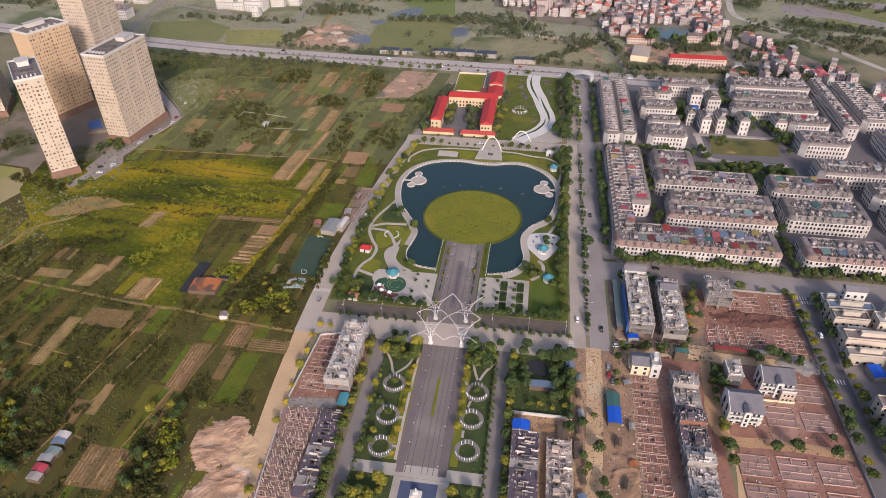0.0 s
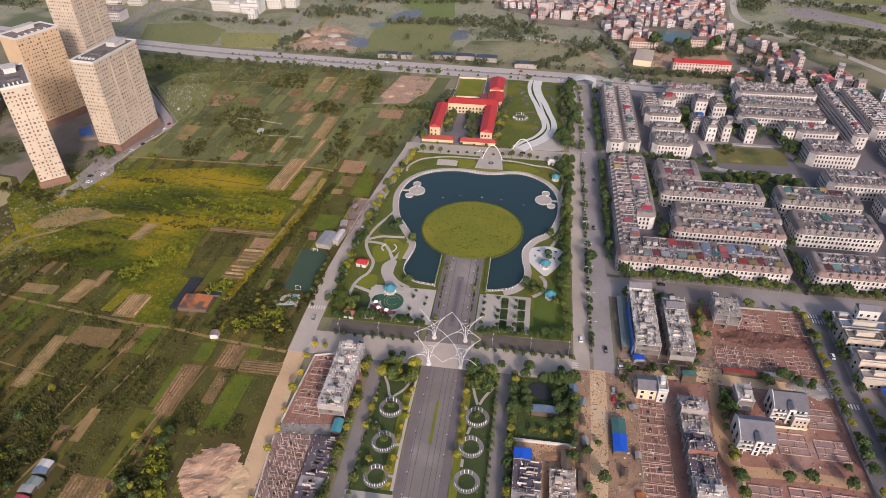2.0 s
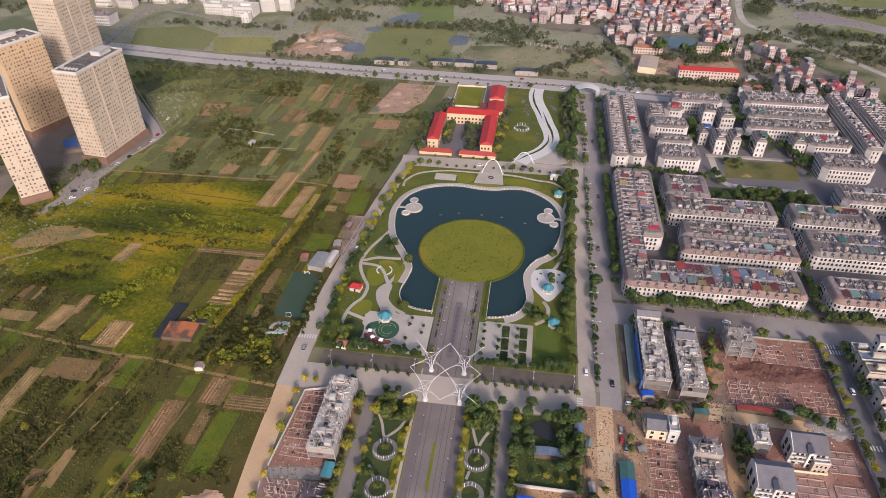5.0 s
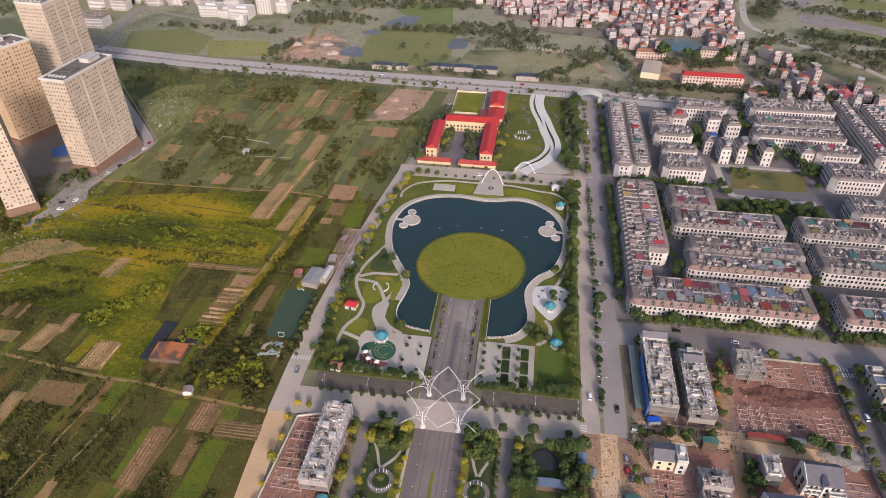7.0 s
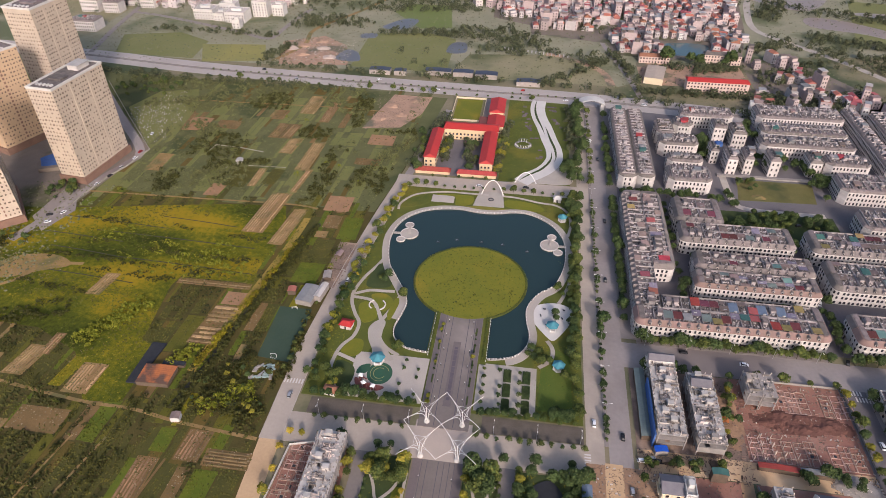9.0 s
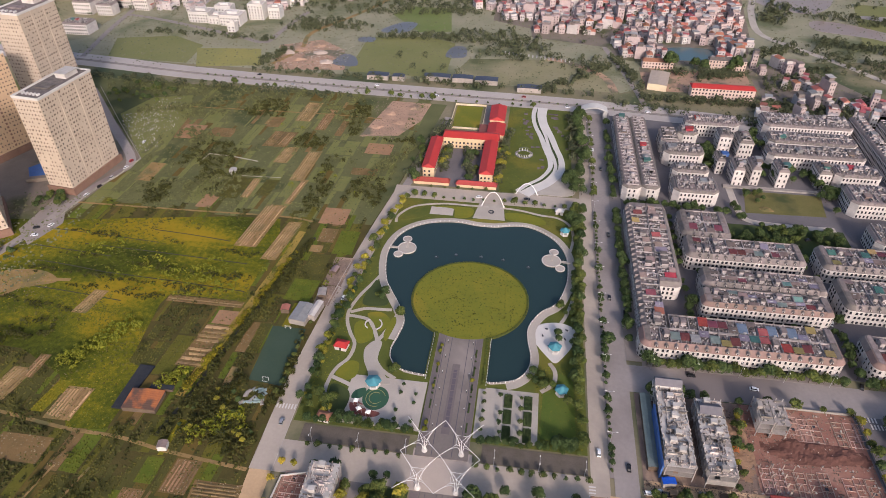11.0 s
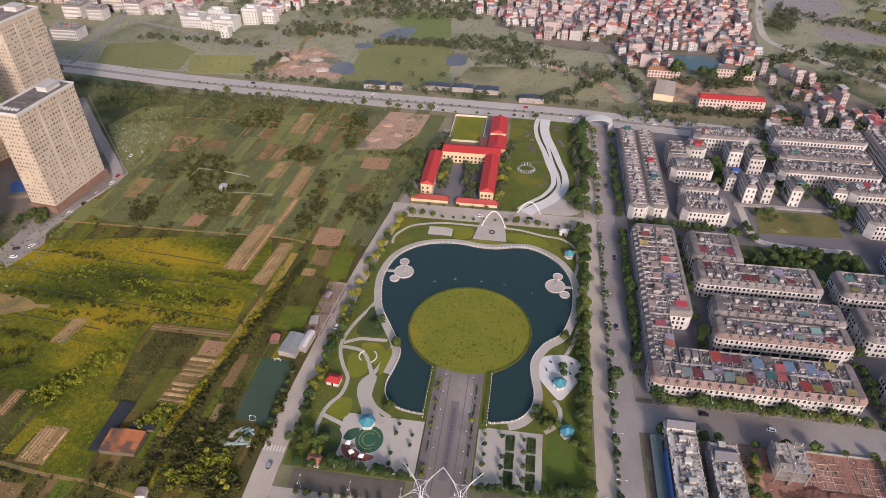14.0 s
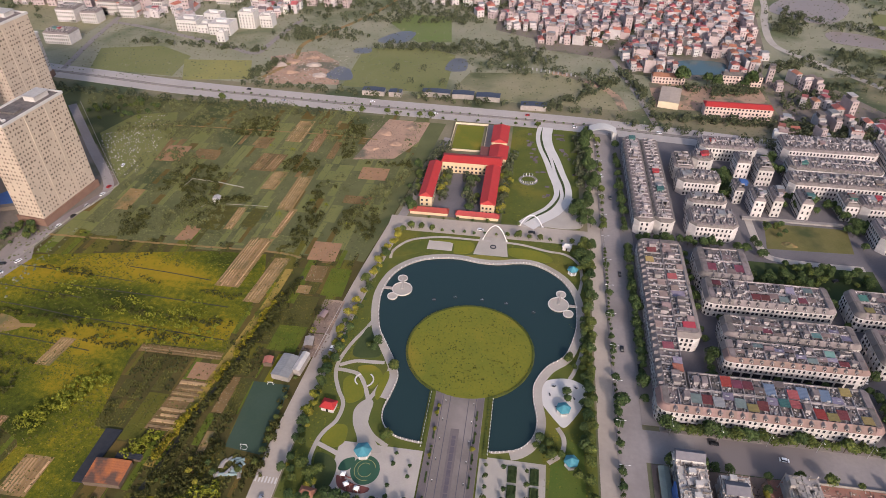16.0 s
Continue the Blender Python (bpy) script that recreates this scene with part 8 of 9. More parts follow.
for k in range(16):   # torn sheets by the pitch
    bm = bmesh.new()
    x, y = vr.uniform(-103, -92), vr.uniform(-62, -52)
    a = vr.uniform(0, 3.1)
    c, s = math.cos(a), math.sin(a)
    l, w = vr.uniform(1.2, 3.0), vr.uniform(0.5, 1.3)
    prism(bm, [(x + c * u - s * v, y + s * u + c * v) for u, v in ((-l, -w), (l, -w), (l, w), (-l, w))], 0.1, vr.uniform(0.5, 1.4), 0, [(x + c * u - s * v, y + s * u + c * v) for u, v in ((-l * 0.9, -w * 0.4), (l * 0.7, -w * 0.5), (l, w * 0.3), (-l, w * 0.4))])
    tagged(part("scrap_sheet", bm, M[vr.choice(["teal_pale", "concrete", "sheet_grey", "teal_pale"])]), "pale torn sheet in a scrap pile", "scrap", "scrap pile")

# ---- beyond the park: school grounds, snake path, highway side, village ----
slab("ground_north", [(-1500, 420), (-420, 345), (110, 335), (240, 430), (1500, 600), (1500, 3000), (-1500, 3000)], 0.02, M["far_ground"], "patchy ground beyond the highway, paled for haze", "ground")
slab("school_lawn", rect(-38, -15, 243, 286), 0.14, M["lawn_lit"], "school sports lawn", "lawn")
bm = bmesh.new()
pts = rect(-40, -12, 242, 288)
strip(bm, pts, [(-39.6, 242.4), (-12.4, 242.4), (-12.4, 287.6), (-39.6, 287.6)], 0, 1.6, True)
setting("wall_school", bm, M["wall_warm"], "pale school boundary wall", "wall")
slab("pavement_school_lane", rect(-12, -6.5, 222, 290), 0.13, M["paving_grey"], "grey school lane", "road")
slab("school_roof_court", rect(-14, -6.3, 224, 244), 4.5, M["play_red"], "dark maroon flat roof of the school link", "roof", 0)
slab("clay_yard", [(-112, 216), (-80, 222), (-66, 250), (-62, 286), (-98, 287)], 0.13, M["pink_soil"], "bare pinkish clay building yard", "ground")
for i, (x, y) in enumerate(((-95, 262), (-84, 246), (-100, 236), (-76, 275))):
    heap(x, y, 6, 5, 1.5, "pink_soil", "heap of pale dug clay", 50 + i)
slab("lawn_snake", rect(9, 62, 148, 290), 0.1, M["lawn"], "lawn round the winding path", "lawn")
SNAKE = [(36, 292), (35, 275), (37, 258), (42, 238), (46, 218), (50, 200), (50, 184), (43, 168), (32, 156), (26, 148)]
road("pavement_snake", SNAKE, 13, 0.24, M["paving_white"], "broad winding white stone path", steps=7)
sn = spline(SNAKE, steps=7)
for d, a, b in ((2.2, 0, 26), (-1.0, 20, 44), (2.5, 36, 62)):
    bm = bmesh.new()
    seg = sn[a:b]
    k = len(seg)
    strip(bm, [offset(seg, d - 0.95 * math.sin(math.pi * i / (k - 1)))[i] for i in range(k)], [offset(seg, d + 0.95 * math.sin(math.pi * i / (k - 1)))[i] for i in range(k)], 0.2, 0.45)
    setting("snake_planting", bm, M["lawn_dark"], "dark planted sliver in the white path", "planting")
slab("pavement_snake_apron", spline([(20, 148), (40, 148), (62, 150), (64, 168), (58, 186), (50, 178), (40, 164)], True, 5), 0.2, M["paving"], "pale apron of the winding path", "pavement")
nr = random.Random(12)
for k in range(40):   # dark parterre frames each side
    s, i = nr.choice([-1, 1]), nr.randrange(4, len(sn) - 20)
    if s < 0 and i > 20 and nr.random() < 0.5:
        continue
    px, py = offset(sn, s * nr.uniform(9, 15))[i]
    w, h = nr.uniform(2, 4), nr.uniform(1.2, 2.4)
    bm = bmesh.new()
    strip(bm, rect(px - w / 2, px + w / 2, py - h / 2, py + h / 2), rect(px - w / 2 + 0.3, px + w / 2 - 0.3, py - h / 2 + 0.3, py + h / 2 - 0.3), 0.05, 0.55, True)
    tagged(part("parterre_frame", bm, M["site_purple"]), "low dark parterre bed frame", "planter", "parterre frames")
# gate over the main road's end
g = thing("estate_gate", "white vaulted estate gate over the road", "gate", pose(82, 281, 0.15))
for x in (-9.5, 9.5):
    bm = bmesh.new()
    box(bm, x - 1.6, x + 1.6, -4, 4, 0, 7)
    part("pier", bm, M["wall_plain"], g)
bm = bmesh.new()
arc = [(-11 + 22 * i / 12, 7 + 3.2 * math.sin(math.pi * i / 12)) for i in range(13)]
lo = [[bm.verts.new((x, y, z)) for x, z in arc] for y in (-5, 5)]
hi = [[bm.verts.new((x, y, z + 0.6)) for x, z in arc] for y in (-5, 5)]
for i in range(12):
    bm.faces.new((lo[0][i], lo[0][i + 1], lo[1][i + 1], lo[1][i]))
    bm.faces.new((hi[0][i], hi[1][i], hi[1][i + 1], hi[0][i + 1]))
    for j in (0, 1):
        bm.faces.new((lo[j][i], lo[j][i + 1], hi[j][i + 1], hi[j][i]))
for i in (0, 12):
    bm.faces.new((lo[0][i], lo[1][i], hi[1][i], hi[0][i]))
part("vault_roof", bm, M["wall_plain"], g)

# estate green and yards
slab("estate_green", [(181, 146), (186, 175), (239, 175), (235, 148)], 0.13, M["lawn_rough"], "rough open grass in the estate", "lawn")
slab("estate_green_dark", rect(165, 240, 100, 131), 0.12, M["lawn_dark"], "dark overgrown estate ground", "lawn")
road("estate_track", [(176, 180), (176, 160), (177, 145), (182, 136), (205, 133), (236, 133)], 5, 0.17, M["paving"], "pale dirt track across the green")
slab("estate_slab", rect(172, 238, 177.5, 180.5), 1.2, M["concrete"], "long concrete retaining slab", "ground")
# the yard's shade is put into its dark ground colour
slab("estate_yard", rect(163, 178, 205, 245), 0.09, M["lawn_dark"], "yard with shade in its dark colour", "ground")
heap(196, 152, 5, 3.5, 1.2, "soil_pale", "pale earth heap on the green", 77)

# around the towers
slab("tower_court", [(-350, 50), (-326, 26), (-291, 36), (-273, 156), (-322, 208), (-420, 260), (-440, 60)], 0.12, M["court_grey"], "grey brown paved tower court", "pavement")
slab("field_west", [(-620, -40), (-345, -30), (-330, 22), (-354, 48), (-444, 58), (-520, 220), (-640, 240)], 0.06, M["field_far_yellow"], "yellowing field west of the towers", "field")
slab("tower_parking", [(-305, 55), (-288, 40), (-280, 66), (-294, 92), (-304, 92)], 0.2, M["paving_grey"], "grey tower parking yard", "pavement")
road("tower_road", [(-302, 28), (-292, 66), (-285, 110), (-279, 130), (-279, 153), (-324, 204), (-384, 272)], 7, 0.22, M["asphalt"], "asphalt road round the towers")
bm = bmesh.new()
prism(bm, [(-350, 125), (-337, 109), (-322, 115), (-341, 138)], 0, 3.0)
setting("pool_deck", bm, M["court_grey"], "raised deck round the tower pool", "pavement")
slab("water_tower_pool", [(-346, 125), (-337, 113.5), (-327, 117.5), (-340.5, 133.5)], 3.1, M["sheet_blue2"], "blue pool court between the towers", "water")
slab("water_far_pond", spline([(-150, 470), (-130, 500), (-112, 498), (-118, 470), (-135, 462)], True, 4), 0.16, M["pond_blue"], "still grey blue pond", "water")
for pts, mt, lab in (([(-178, 365), (-152, 362), (-158, 385), (-172, 392)], "pond_blue", "small grey pond"), ([(-65, 400), (-45, 402), (-48, 430), (-62, 428)], "pond_blue", "small grey pond"), ([(165, 428), (205, 432), (212, 462), (168, 460)], "pond_teal", "village pond"),
                     ([(300, 640), (340, 700), (400, 690), (390, 640), (350, 600)], "pond_brown", "brown river backwater"), ([(345, 540), (400, 520), (460, 470), (470, 490), (400, 560), (350, 575)], "pond_brown", "brown river channel"), ([(400, 600), (470, 570), (560, 560), (560, 580), (470, 600)], "pond_brown", "brown river channel"),
                     ([(-165, 430), (-150, 432), (-152, 446), (-168, 442)], "pond_blue", "small grey pond")):
    a = sum((q[0] - p[0]) * (q[1] + p[1]) for p, q in zip(pts, pts[1:] + pts[:1]))
    slab("water_pond", spline(pts[::-1] if a > 0 else pts, True, 4), 0.22, M[mt], lab, "water")
FAR_Z = 0.03
for pts, mt, lab in (([(-434, 402), (-415, 350), (-326, 345), (-330, 395), (-373, 418)], "field_far", "olive green far field"), ([(-312, 338), (-333, 386), (-264, 394), (-248, 350)], "field_far_yellow", "yellow green far field"), ([(-157, 348), (-158, 446), (-94, 456), (-60, 440), (-58, 345)], "field_far", "deep green far field"),
                     ([(-56, 340), (100, 335), (92, 380), (60, 410), (-40, 398)], "field_far_mix", "patchy green far field"), ([(-148, 527), (-128, 560), (-80, 558), (-69, 476), (-105, 470)], "field_far_bright", "bright green paddy field"),
                     ([(-232, 342), (-248, 407), (-207, 430), (-175, 404), (-160, 350)], "pink_soil", "pale bare earth works"), ([(380, 500), (700, 420), (800, 600), (420, 650)], "field_far", "green riverside field"), ([(-700, 450), (-475, 440), (-475, 520), (-700, 560)], "field_far_mix", "patchy far field")):
    a = sum((q[0] - p[0]) * (q[1] + p[1]) for p, q in zip(pts, pts[1:] + pts[:1]))
    FAR_Z += 0.015
    slab("far_field", pts[::-1] if a > 0 else pts, FAR_Z, M[mt], lab, "field")
bm = bmesh.new()
for k in range(17):   # lines of concrete piles in the far field
    x = -5 + 4.2 * k
    box(bm, x, x + 1.2, 417 - 0.9 * k, 424 - 0.9 * k, 0, 0.5)
tagged(part("concrete_piles", bm, M["concrete_white"]), "row of pale concrete piles", "piles", "", "stuff")
road("far_track", [(40, 410), (62, 402), (95, 372), (104, 335)], 8, 0.16, M["pink_soil"], "pale sandy works track")
road("far_lane", [(-240, 350), (-222, 400), (-225, 450), (-190, 520), (-160, 600), (-150, 700)], 5, 0.15, M["soil_pale"], "pale dirt lane to the north")
road("far_lane", [(-440, 345), (-456, 420), (-468, 500)], 6, 0.23, M["paving_grey"], "pale lane to the north")
road("far_lane", [(-462, 478), (-422, 469), (-369, 451), (-306, 428), (-268, 412), (-262, 440), (-259, 472), (-252, 520)], 6, 0.19, M["paving_grey"], "pale dirt lane to the north")
for x0, x1, y, d in ((-133, -112, 331, 9), (-108, -96, 331, 8), (-78, -52, 336, 9), (-50, -30, 336, 9), (-28, -6, 334, 10), (13, 36, 322, 9)):
    shed(x0, y, x1 - x0, d, 4.5, "sheet_dark", "long roadside hall with dark blue roof", 0, "concrete")

# school beyond the highway
def long_school(x0, x1, y0, y1, h, roof, label):
    root = thing("long_building", label, "building", pose(x0, y0, 0))
    W, D = x1 - x0, y1 - y0
    bm = bmesh.new()
    box(bm, 0, W, 0, D, 0, h)
    part("wall", bm, M["wall_school_pink"], root)
    bm = bmesh.new()
    prism(bm, rect(-0.6, W + 0.6, -0.6, D + 0.6), h, h + 2.0, 0, rect(1, W - 1, D / 2 - 0.2, D / 2 + 0.2))
    part("roof", bm, M[roof], root)
    bm = bmesh.new()
    for f in range(int(h / 3.3)):
        for k in range(int(W / 3)):
            box(bm, 0.8 + 3 * k, 2.2 + 3 * k, -0.06, 0.02, 0.9 + 3.3 * f, 2.5 + 3.3 * f)
    tagged(part("glazing", bm, M["glass"], root), "dark window openings", kind="stuff")


long_school(172, 228, 334, 345, 10, "roof_red", "long pink school with red roof")
long_school(200, 236, 405, 414, 10, "terrace", "long pale school block")
long_school(135, 165, 400, 410, 7, "roof_tile", "long house with tiled roof")
shed(134, 347, 18, 34, 6, "concrete_warm", "big hall with pale vaulted roof", -12, "wall_warm")
slab("school_court_far", rect(132, 235, 345, 400), 0.1, M["pink_soil"], "bare pinkish school court", "ground")


# village and town houses far off
slab("village_ground", [(-25, 522), (20, 500), (22, 472), (105, 452), (112, 420), (160, 410), (240, 418), (262, 500), (290, 690), (300, 800), (-30, 800)], 0.12, M["court_grey"], "grey village lanes and yards", "ground")
slab("hamlet_ground", [(238, 292), (345, 262), (420, 205), (440, 10), (332, 10), (332, 140), (345, 190), (312, 290), (345, 345), (300, 420), (238, 420)], 0.04, M["court_grey"], "grey lanes and yards between houses", "ground")
def village_house(seed):
    r = random.Random(seed)
    root = thing("village_house", r.choice(["tall narrow pale town house", "plain town house with roof terrace", "pinkish render town house with tin roof"]), "house", group="village houses")
    w, d, h = r.uniform(4.5, 8), r.uniform(8, 14), r.choice([4, 7, 7, 10, 10, 13, 13])
    bm = bmesh.new()
    box(bm, 0, w, 0, d, 0, h)
    part("wall", bm, M[r.choice(["wall_village", "wall_village", "wall_pink", "wall_pink", "wall_village", "wall_plain", "wall_pink"])], root)
    bm = bmesh.new()
    if r.random() < 0.3:
        prism(bm, rect(-0.4, w + 0.4, -0.4, d * 0.7), h, h + 1.8, 0, rect(w / 2 - 0.1, w / 2 + 0.1, 0.4, d * 0.7 - 0.4))
        part("roof", bm, M[r.choice(["roof_tile", "sheet_brown", "roof_tile", "sheet_red2"])], root)
    else:
        box(bm, 0.3, w - 0.3, d * 0.3, d * 0.8, h, h + 2.6)
        part("stair_head", bm, M[r.choice(["wall_village", "wall_pink", "terrace"])], root)
        bm = bmesh.new()
        box(bm, -0.1, w + 0.1, d * 0.25, d * 0.85, h + 2.6, h + 2.8)
        part("roof", bm, M[r.choice(["terrace", "sheet_pale", "sheet_grey", "sheet_red2", "sheet_brown", "terrace"])], root)
    wn = bmesh.new()
    for f in range(int(h / 3.2)):
        for xx in (w * 0.28, w * 0.72):
            box(wn, xx - 0.5, xx + 0.5, -0.06, 0.02, 0.9 + 3.2 * f, 2.2 + 3.2 * f)
        for yy in (d * 0.3, d * 0.7):
            if seed % 3 == 0:
                box(wn, -0.06, 0.02, yy - 0.5, yy + 0.5, 0.9 + 3.2 * f, 2.3 + 3.2 * f)
    tagged(part("glazing", wn, M["glass"], root), kind="stuff")
    return root


VILL = [village_house(s) for s in range(26)]
VUSED = set()
vn = random.Random(31)


def village_at(x, y, s=1.0):
    i = vn.randrange(26)
    m = pose(x, y, 0, 0, 0, vn.choice([0, 5, 8, -10, 90, 15, -20, 80, 24])) @ Matrix.Diagonal((s, s, s * vn.uniform(0.85, 1.2), 1))
    src = VILL[i]
    if i not in VUSED:
        VUSED.add(i)
        src.matrix_basis = m
        return
    if y > 508 or x < -60 or x > 300:
        FAR_HOUSES.append((src, m))
        return
    old = src.matrix_basis.copy()
    src.matrix_basis = Matrix.Identity(4)
    copy_thing(src, m)
    src.matrix_basis = old


FAR_HOUSES = []


def in_village(x, y):
    left = -14 + 0.02 * (y - 530) if y > 520 else (20 if y > 480 else 110)
    right = 255 + 0.1 * (y - 503) if y < 600 else 275
    return left < x < right and not (160 < x < 216 and 420 < y < 468) and not (128 < x < 240 and y < 420) and abs(x - 104) > 5


cells = []
y = 425.0
while y < 760:
    x = -20.0
    while x < 290:
        if in_village(x, y) and vn.random() < (0.92 if y < 640 else 0.8):
            cells.append((x + vn.uniform(-1.5, 1.5), y + vn.uniform(-2, 2)))
        x += vn.uniform(7.0, 9.5)
    y += 12.5
for x, y in cells:
    village_at(x, y)
def hamlet(x0, x1, y0, y1, dx, dy, share):
    y = y0
    while y < y1:
        x = x0 + vn.uniform(0, dx)
        while x < x1:
            if vn.random() < share:
                village_at(x, y + vn.uniform(-3, 3), vn.uniform(0.85, 1.15))
            x += vn.uniform(0.8, 1.3) * dx
        y += dy


hamlet(240, 345, 300, 345, 11, 15, 0.75)
hamlet(238, 300, 350, 415, 12, 16, 0.6)
hamlet(345, 420, 150, 300, 11, 15, 0.8)
hamlet(335, 430, 20, 140, 11, 15, 0.85)
hamlet(130, 160, 412, 440, 10, 14, 0.7)
for x, y in ((-9, 532), (0, 540), (232, 300), (225, 306)):
    village_at(x, y, 1.0)
for cx, cy, nx, ny in ((-318, 520, 4, 3), (-290, 540, 3, 2), (-450, 500, 6, 3), (-530, 500, 6, 3), (-620, 520, 7, 4), (-250, 570, 4, 2), (-420, 570, 7, 3), (-350, 600, 6, 3), (-500, 600, 8, 4), (-210, 640, 5, 3), (-110, 600, 5, 2), (-70, 600, 4, 3), (-50, 560, 2, 2), (-300, 660, 8, 4), (-150, 680, 7, 3), (-650, 640, 9, 5), (-450, 700, 12, 5)):
    for i in range(nx):
        for j in range(ny):
            village_at(cx + i * vn.uniform(10, 13), cy + j * vn.uniform(14, 18), vn.uniform(1.0, 1.5))

join_copies("distant_town", FAR_HOUSES, "distant crowded pale town houses", "houses")
# leaf colours lightened so that haze is in the far trees
FAR = Growth("far_trees", leafy("far_tree_leaves", (0.045, 0.056, 0.028), (0.125, 0.125, 0.062)), "distant dark trees and hedges")
fr = np.random.RandomState(77)
def belt(ax, ay, bx, by, wide, n, r0=1.6, r1=3.6):
    for i in range(n):
        t = fr.rand()
        cx, cy = ax + (bx - ax) * t + fr.uniform(-wide, wide), ay + (by - ay) * t + fr.uniform(-wide, wide)
        r = fr.uniform(r0, r1)
        V, F = leaf_cloud(fr, [(cx, cy, 0.9 * r, r, r, r * 1.1)], int(9 * r), 0.95)
        FAR.add(V, F)


for b in ((-250, 337, 90, 324, 4, 80), (-430, 300, -140, 285, 6, 90), (100, 310, 330, 262, 5, 60), (-140, 450, -60, 455, 9, 70), (-180, 560, -20, 580, 40, 240), (-60, 460, 20, 450, 20, 110), (40, 330, 100, 400, 8, 60), (110, 420, 130, 340, 6, 40),
          (185, 380, 215, 390, 9, 30), (-420, 425, -260, 420, 5, 45), (-260, 470, -180, 480, 20, 90), (-300, 560, -180, 600, 60, 160), (300, 560, 330, 640, 14, 90), (330, 500, 450, 460, 14, 110), (350, 600, 520, 540, 16, 110), (380, 430, 600, 360, 24, 130), (420, 700, 700, 600, 60, 150),
          (60, 280, 66, 200, 4, 40), (-120, 640, 280, 760, 40, 150), (-700, 470, -300, 640, 70, 260), (-30, 420, 100, 400, 20, 60), (-120, 380, -60, 360, 30, 8), (240, 330, 250, 300, 8, 30), (250, 450, 300, 470, 10, 50), (-58, 150, -42, 250, 4, 40), (6, 160, 12, 240, 3, 40), (-36, 165, -36, 205, 2.5, 22), (-14, 160, -20, 205, 2.5, 26), (240, 300, 345, 345, 14, 70), (240, 360, 310, 410, 14, 60), (340, 160, 425, 290, 10, 60), (20, 490, 250, 640, 50, 150), (330, 30, 430, 130, 12, 40), (130, 325, 236, 322, 5, 70), (150, 386, 232, 392, 7, 50), (240, 330, 300, 300, 8, 40), (300, 470, 420, 400, 30, 120), (-250, 345, -232, 400, 6, 40)):
    belt(*b)
FAR.finish()
CLUTTER = Growth("far_low_growth", leafy("far_weeds", (0.12, 0.125, 0.06), (0.20, 0.185, 0.105)), "low weeds and rubble beyond the highway")
for x0, x1, y0, y1, n in ((-460, 100, 335, 560, 2600), (280, 620, 380, 700, 1400), (-700, -250, 420, 700, 1400), (-330, -270, -100, 100, 900), (90, 330, 300, 420, 900)):
    px, py = fr.uniform(x0, x1, n), fr.uniform(y0, y1, n)
    V, F = tufts(fr, px, py, 0.1, 0.9, 0.8)
    CLUTTER.add(V, F)
CLUTTER.finish()
GRAVES = Growth("graveyard_stones", leafy("grave_stones", (0.10, 0.10, 0.075), (0.46, 0.43, 0.38)), "pale small graves among grass by the towers")
slab("graveyard", [(-330, 226), (-274, 158), (-262, 172), (-268, 232), (-284, 272), (-318, 262)], 0.09, M["field_north_bright"], "rough pale grass of a graveyard", "ground")
for (ax, ay), (bx, by), wide, n in (((-318, 230), (-276, 166), 12, 300), ((-302, 262), (-280, 200), 13, 240)):
    t, o = fr.uniform(0, 1, n), fr.uniform(-wide, wide, n)
    l = math.hypot(bx - ax, by - ay)
    V, F = tufts(fr, ax + (bx - ax) * t - o * (by - ay) / l, ay + (by - ay) * t + o * (bx - ax) / l, 0.1, 0.42, 0.8)
    GRAVES.add(V, F)
GRAVES.finish()["category"] = "graves"

# pale mid-rise blocks beyond the highway in the north-west
for x0, x1, y0, y1, h in ((-528, -505, 470, 492, 14), (-498, -478, 470, 486, 12), (-494, -470, 500, 522, 15), (-464, -446, 495, 512, 13), (-545, -520, 510, 535, 16), (-440, -424, 520, 540, 12), (-510, -488, 540, 560, 15), (-470, -450, 545, 565, 13), (-415, -395, 548, 566, 12), (-375, -350, 560, 578, 13), (-500, -470, 405, 425, 11), (-330, -310, 560, 580, 12)):
    far_block(x0, x1, y0, y1, h, 0.5, "white mid-rise block with small windows")

for x, y, w, d, h in ((-378, 463, 24, 20, 11), (-352, 460, 12, 20, 8), (-337, 457, 24, 22, 11), (-320, 438, 9, 9, 9), (-312, 482, 18, 16, 17), (-290, 488, 14, 14, 12), (-360, 495, 20, 14, 9)):
    finished_house(x, y, w, d, h, 0, "concrete_white", "wall_plain", "white flat roofed school block", False)
for i, (x, y) in enumerate(((-215, 372), (-198, 392), (-222, 398), (-185, 368), (-205, 412), (-232, 388))):
    heap(x, y, 8, 6, 2.0, "concrete_warm" if i % 2 else "pink_soil", "pale heap of dug earth and rubble", 60 + i)

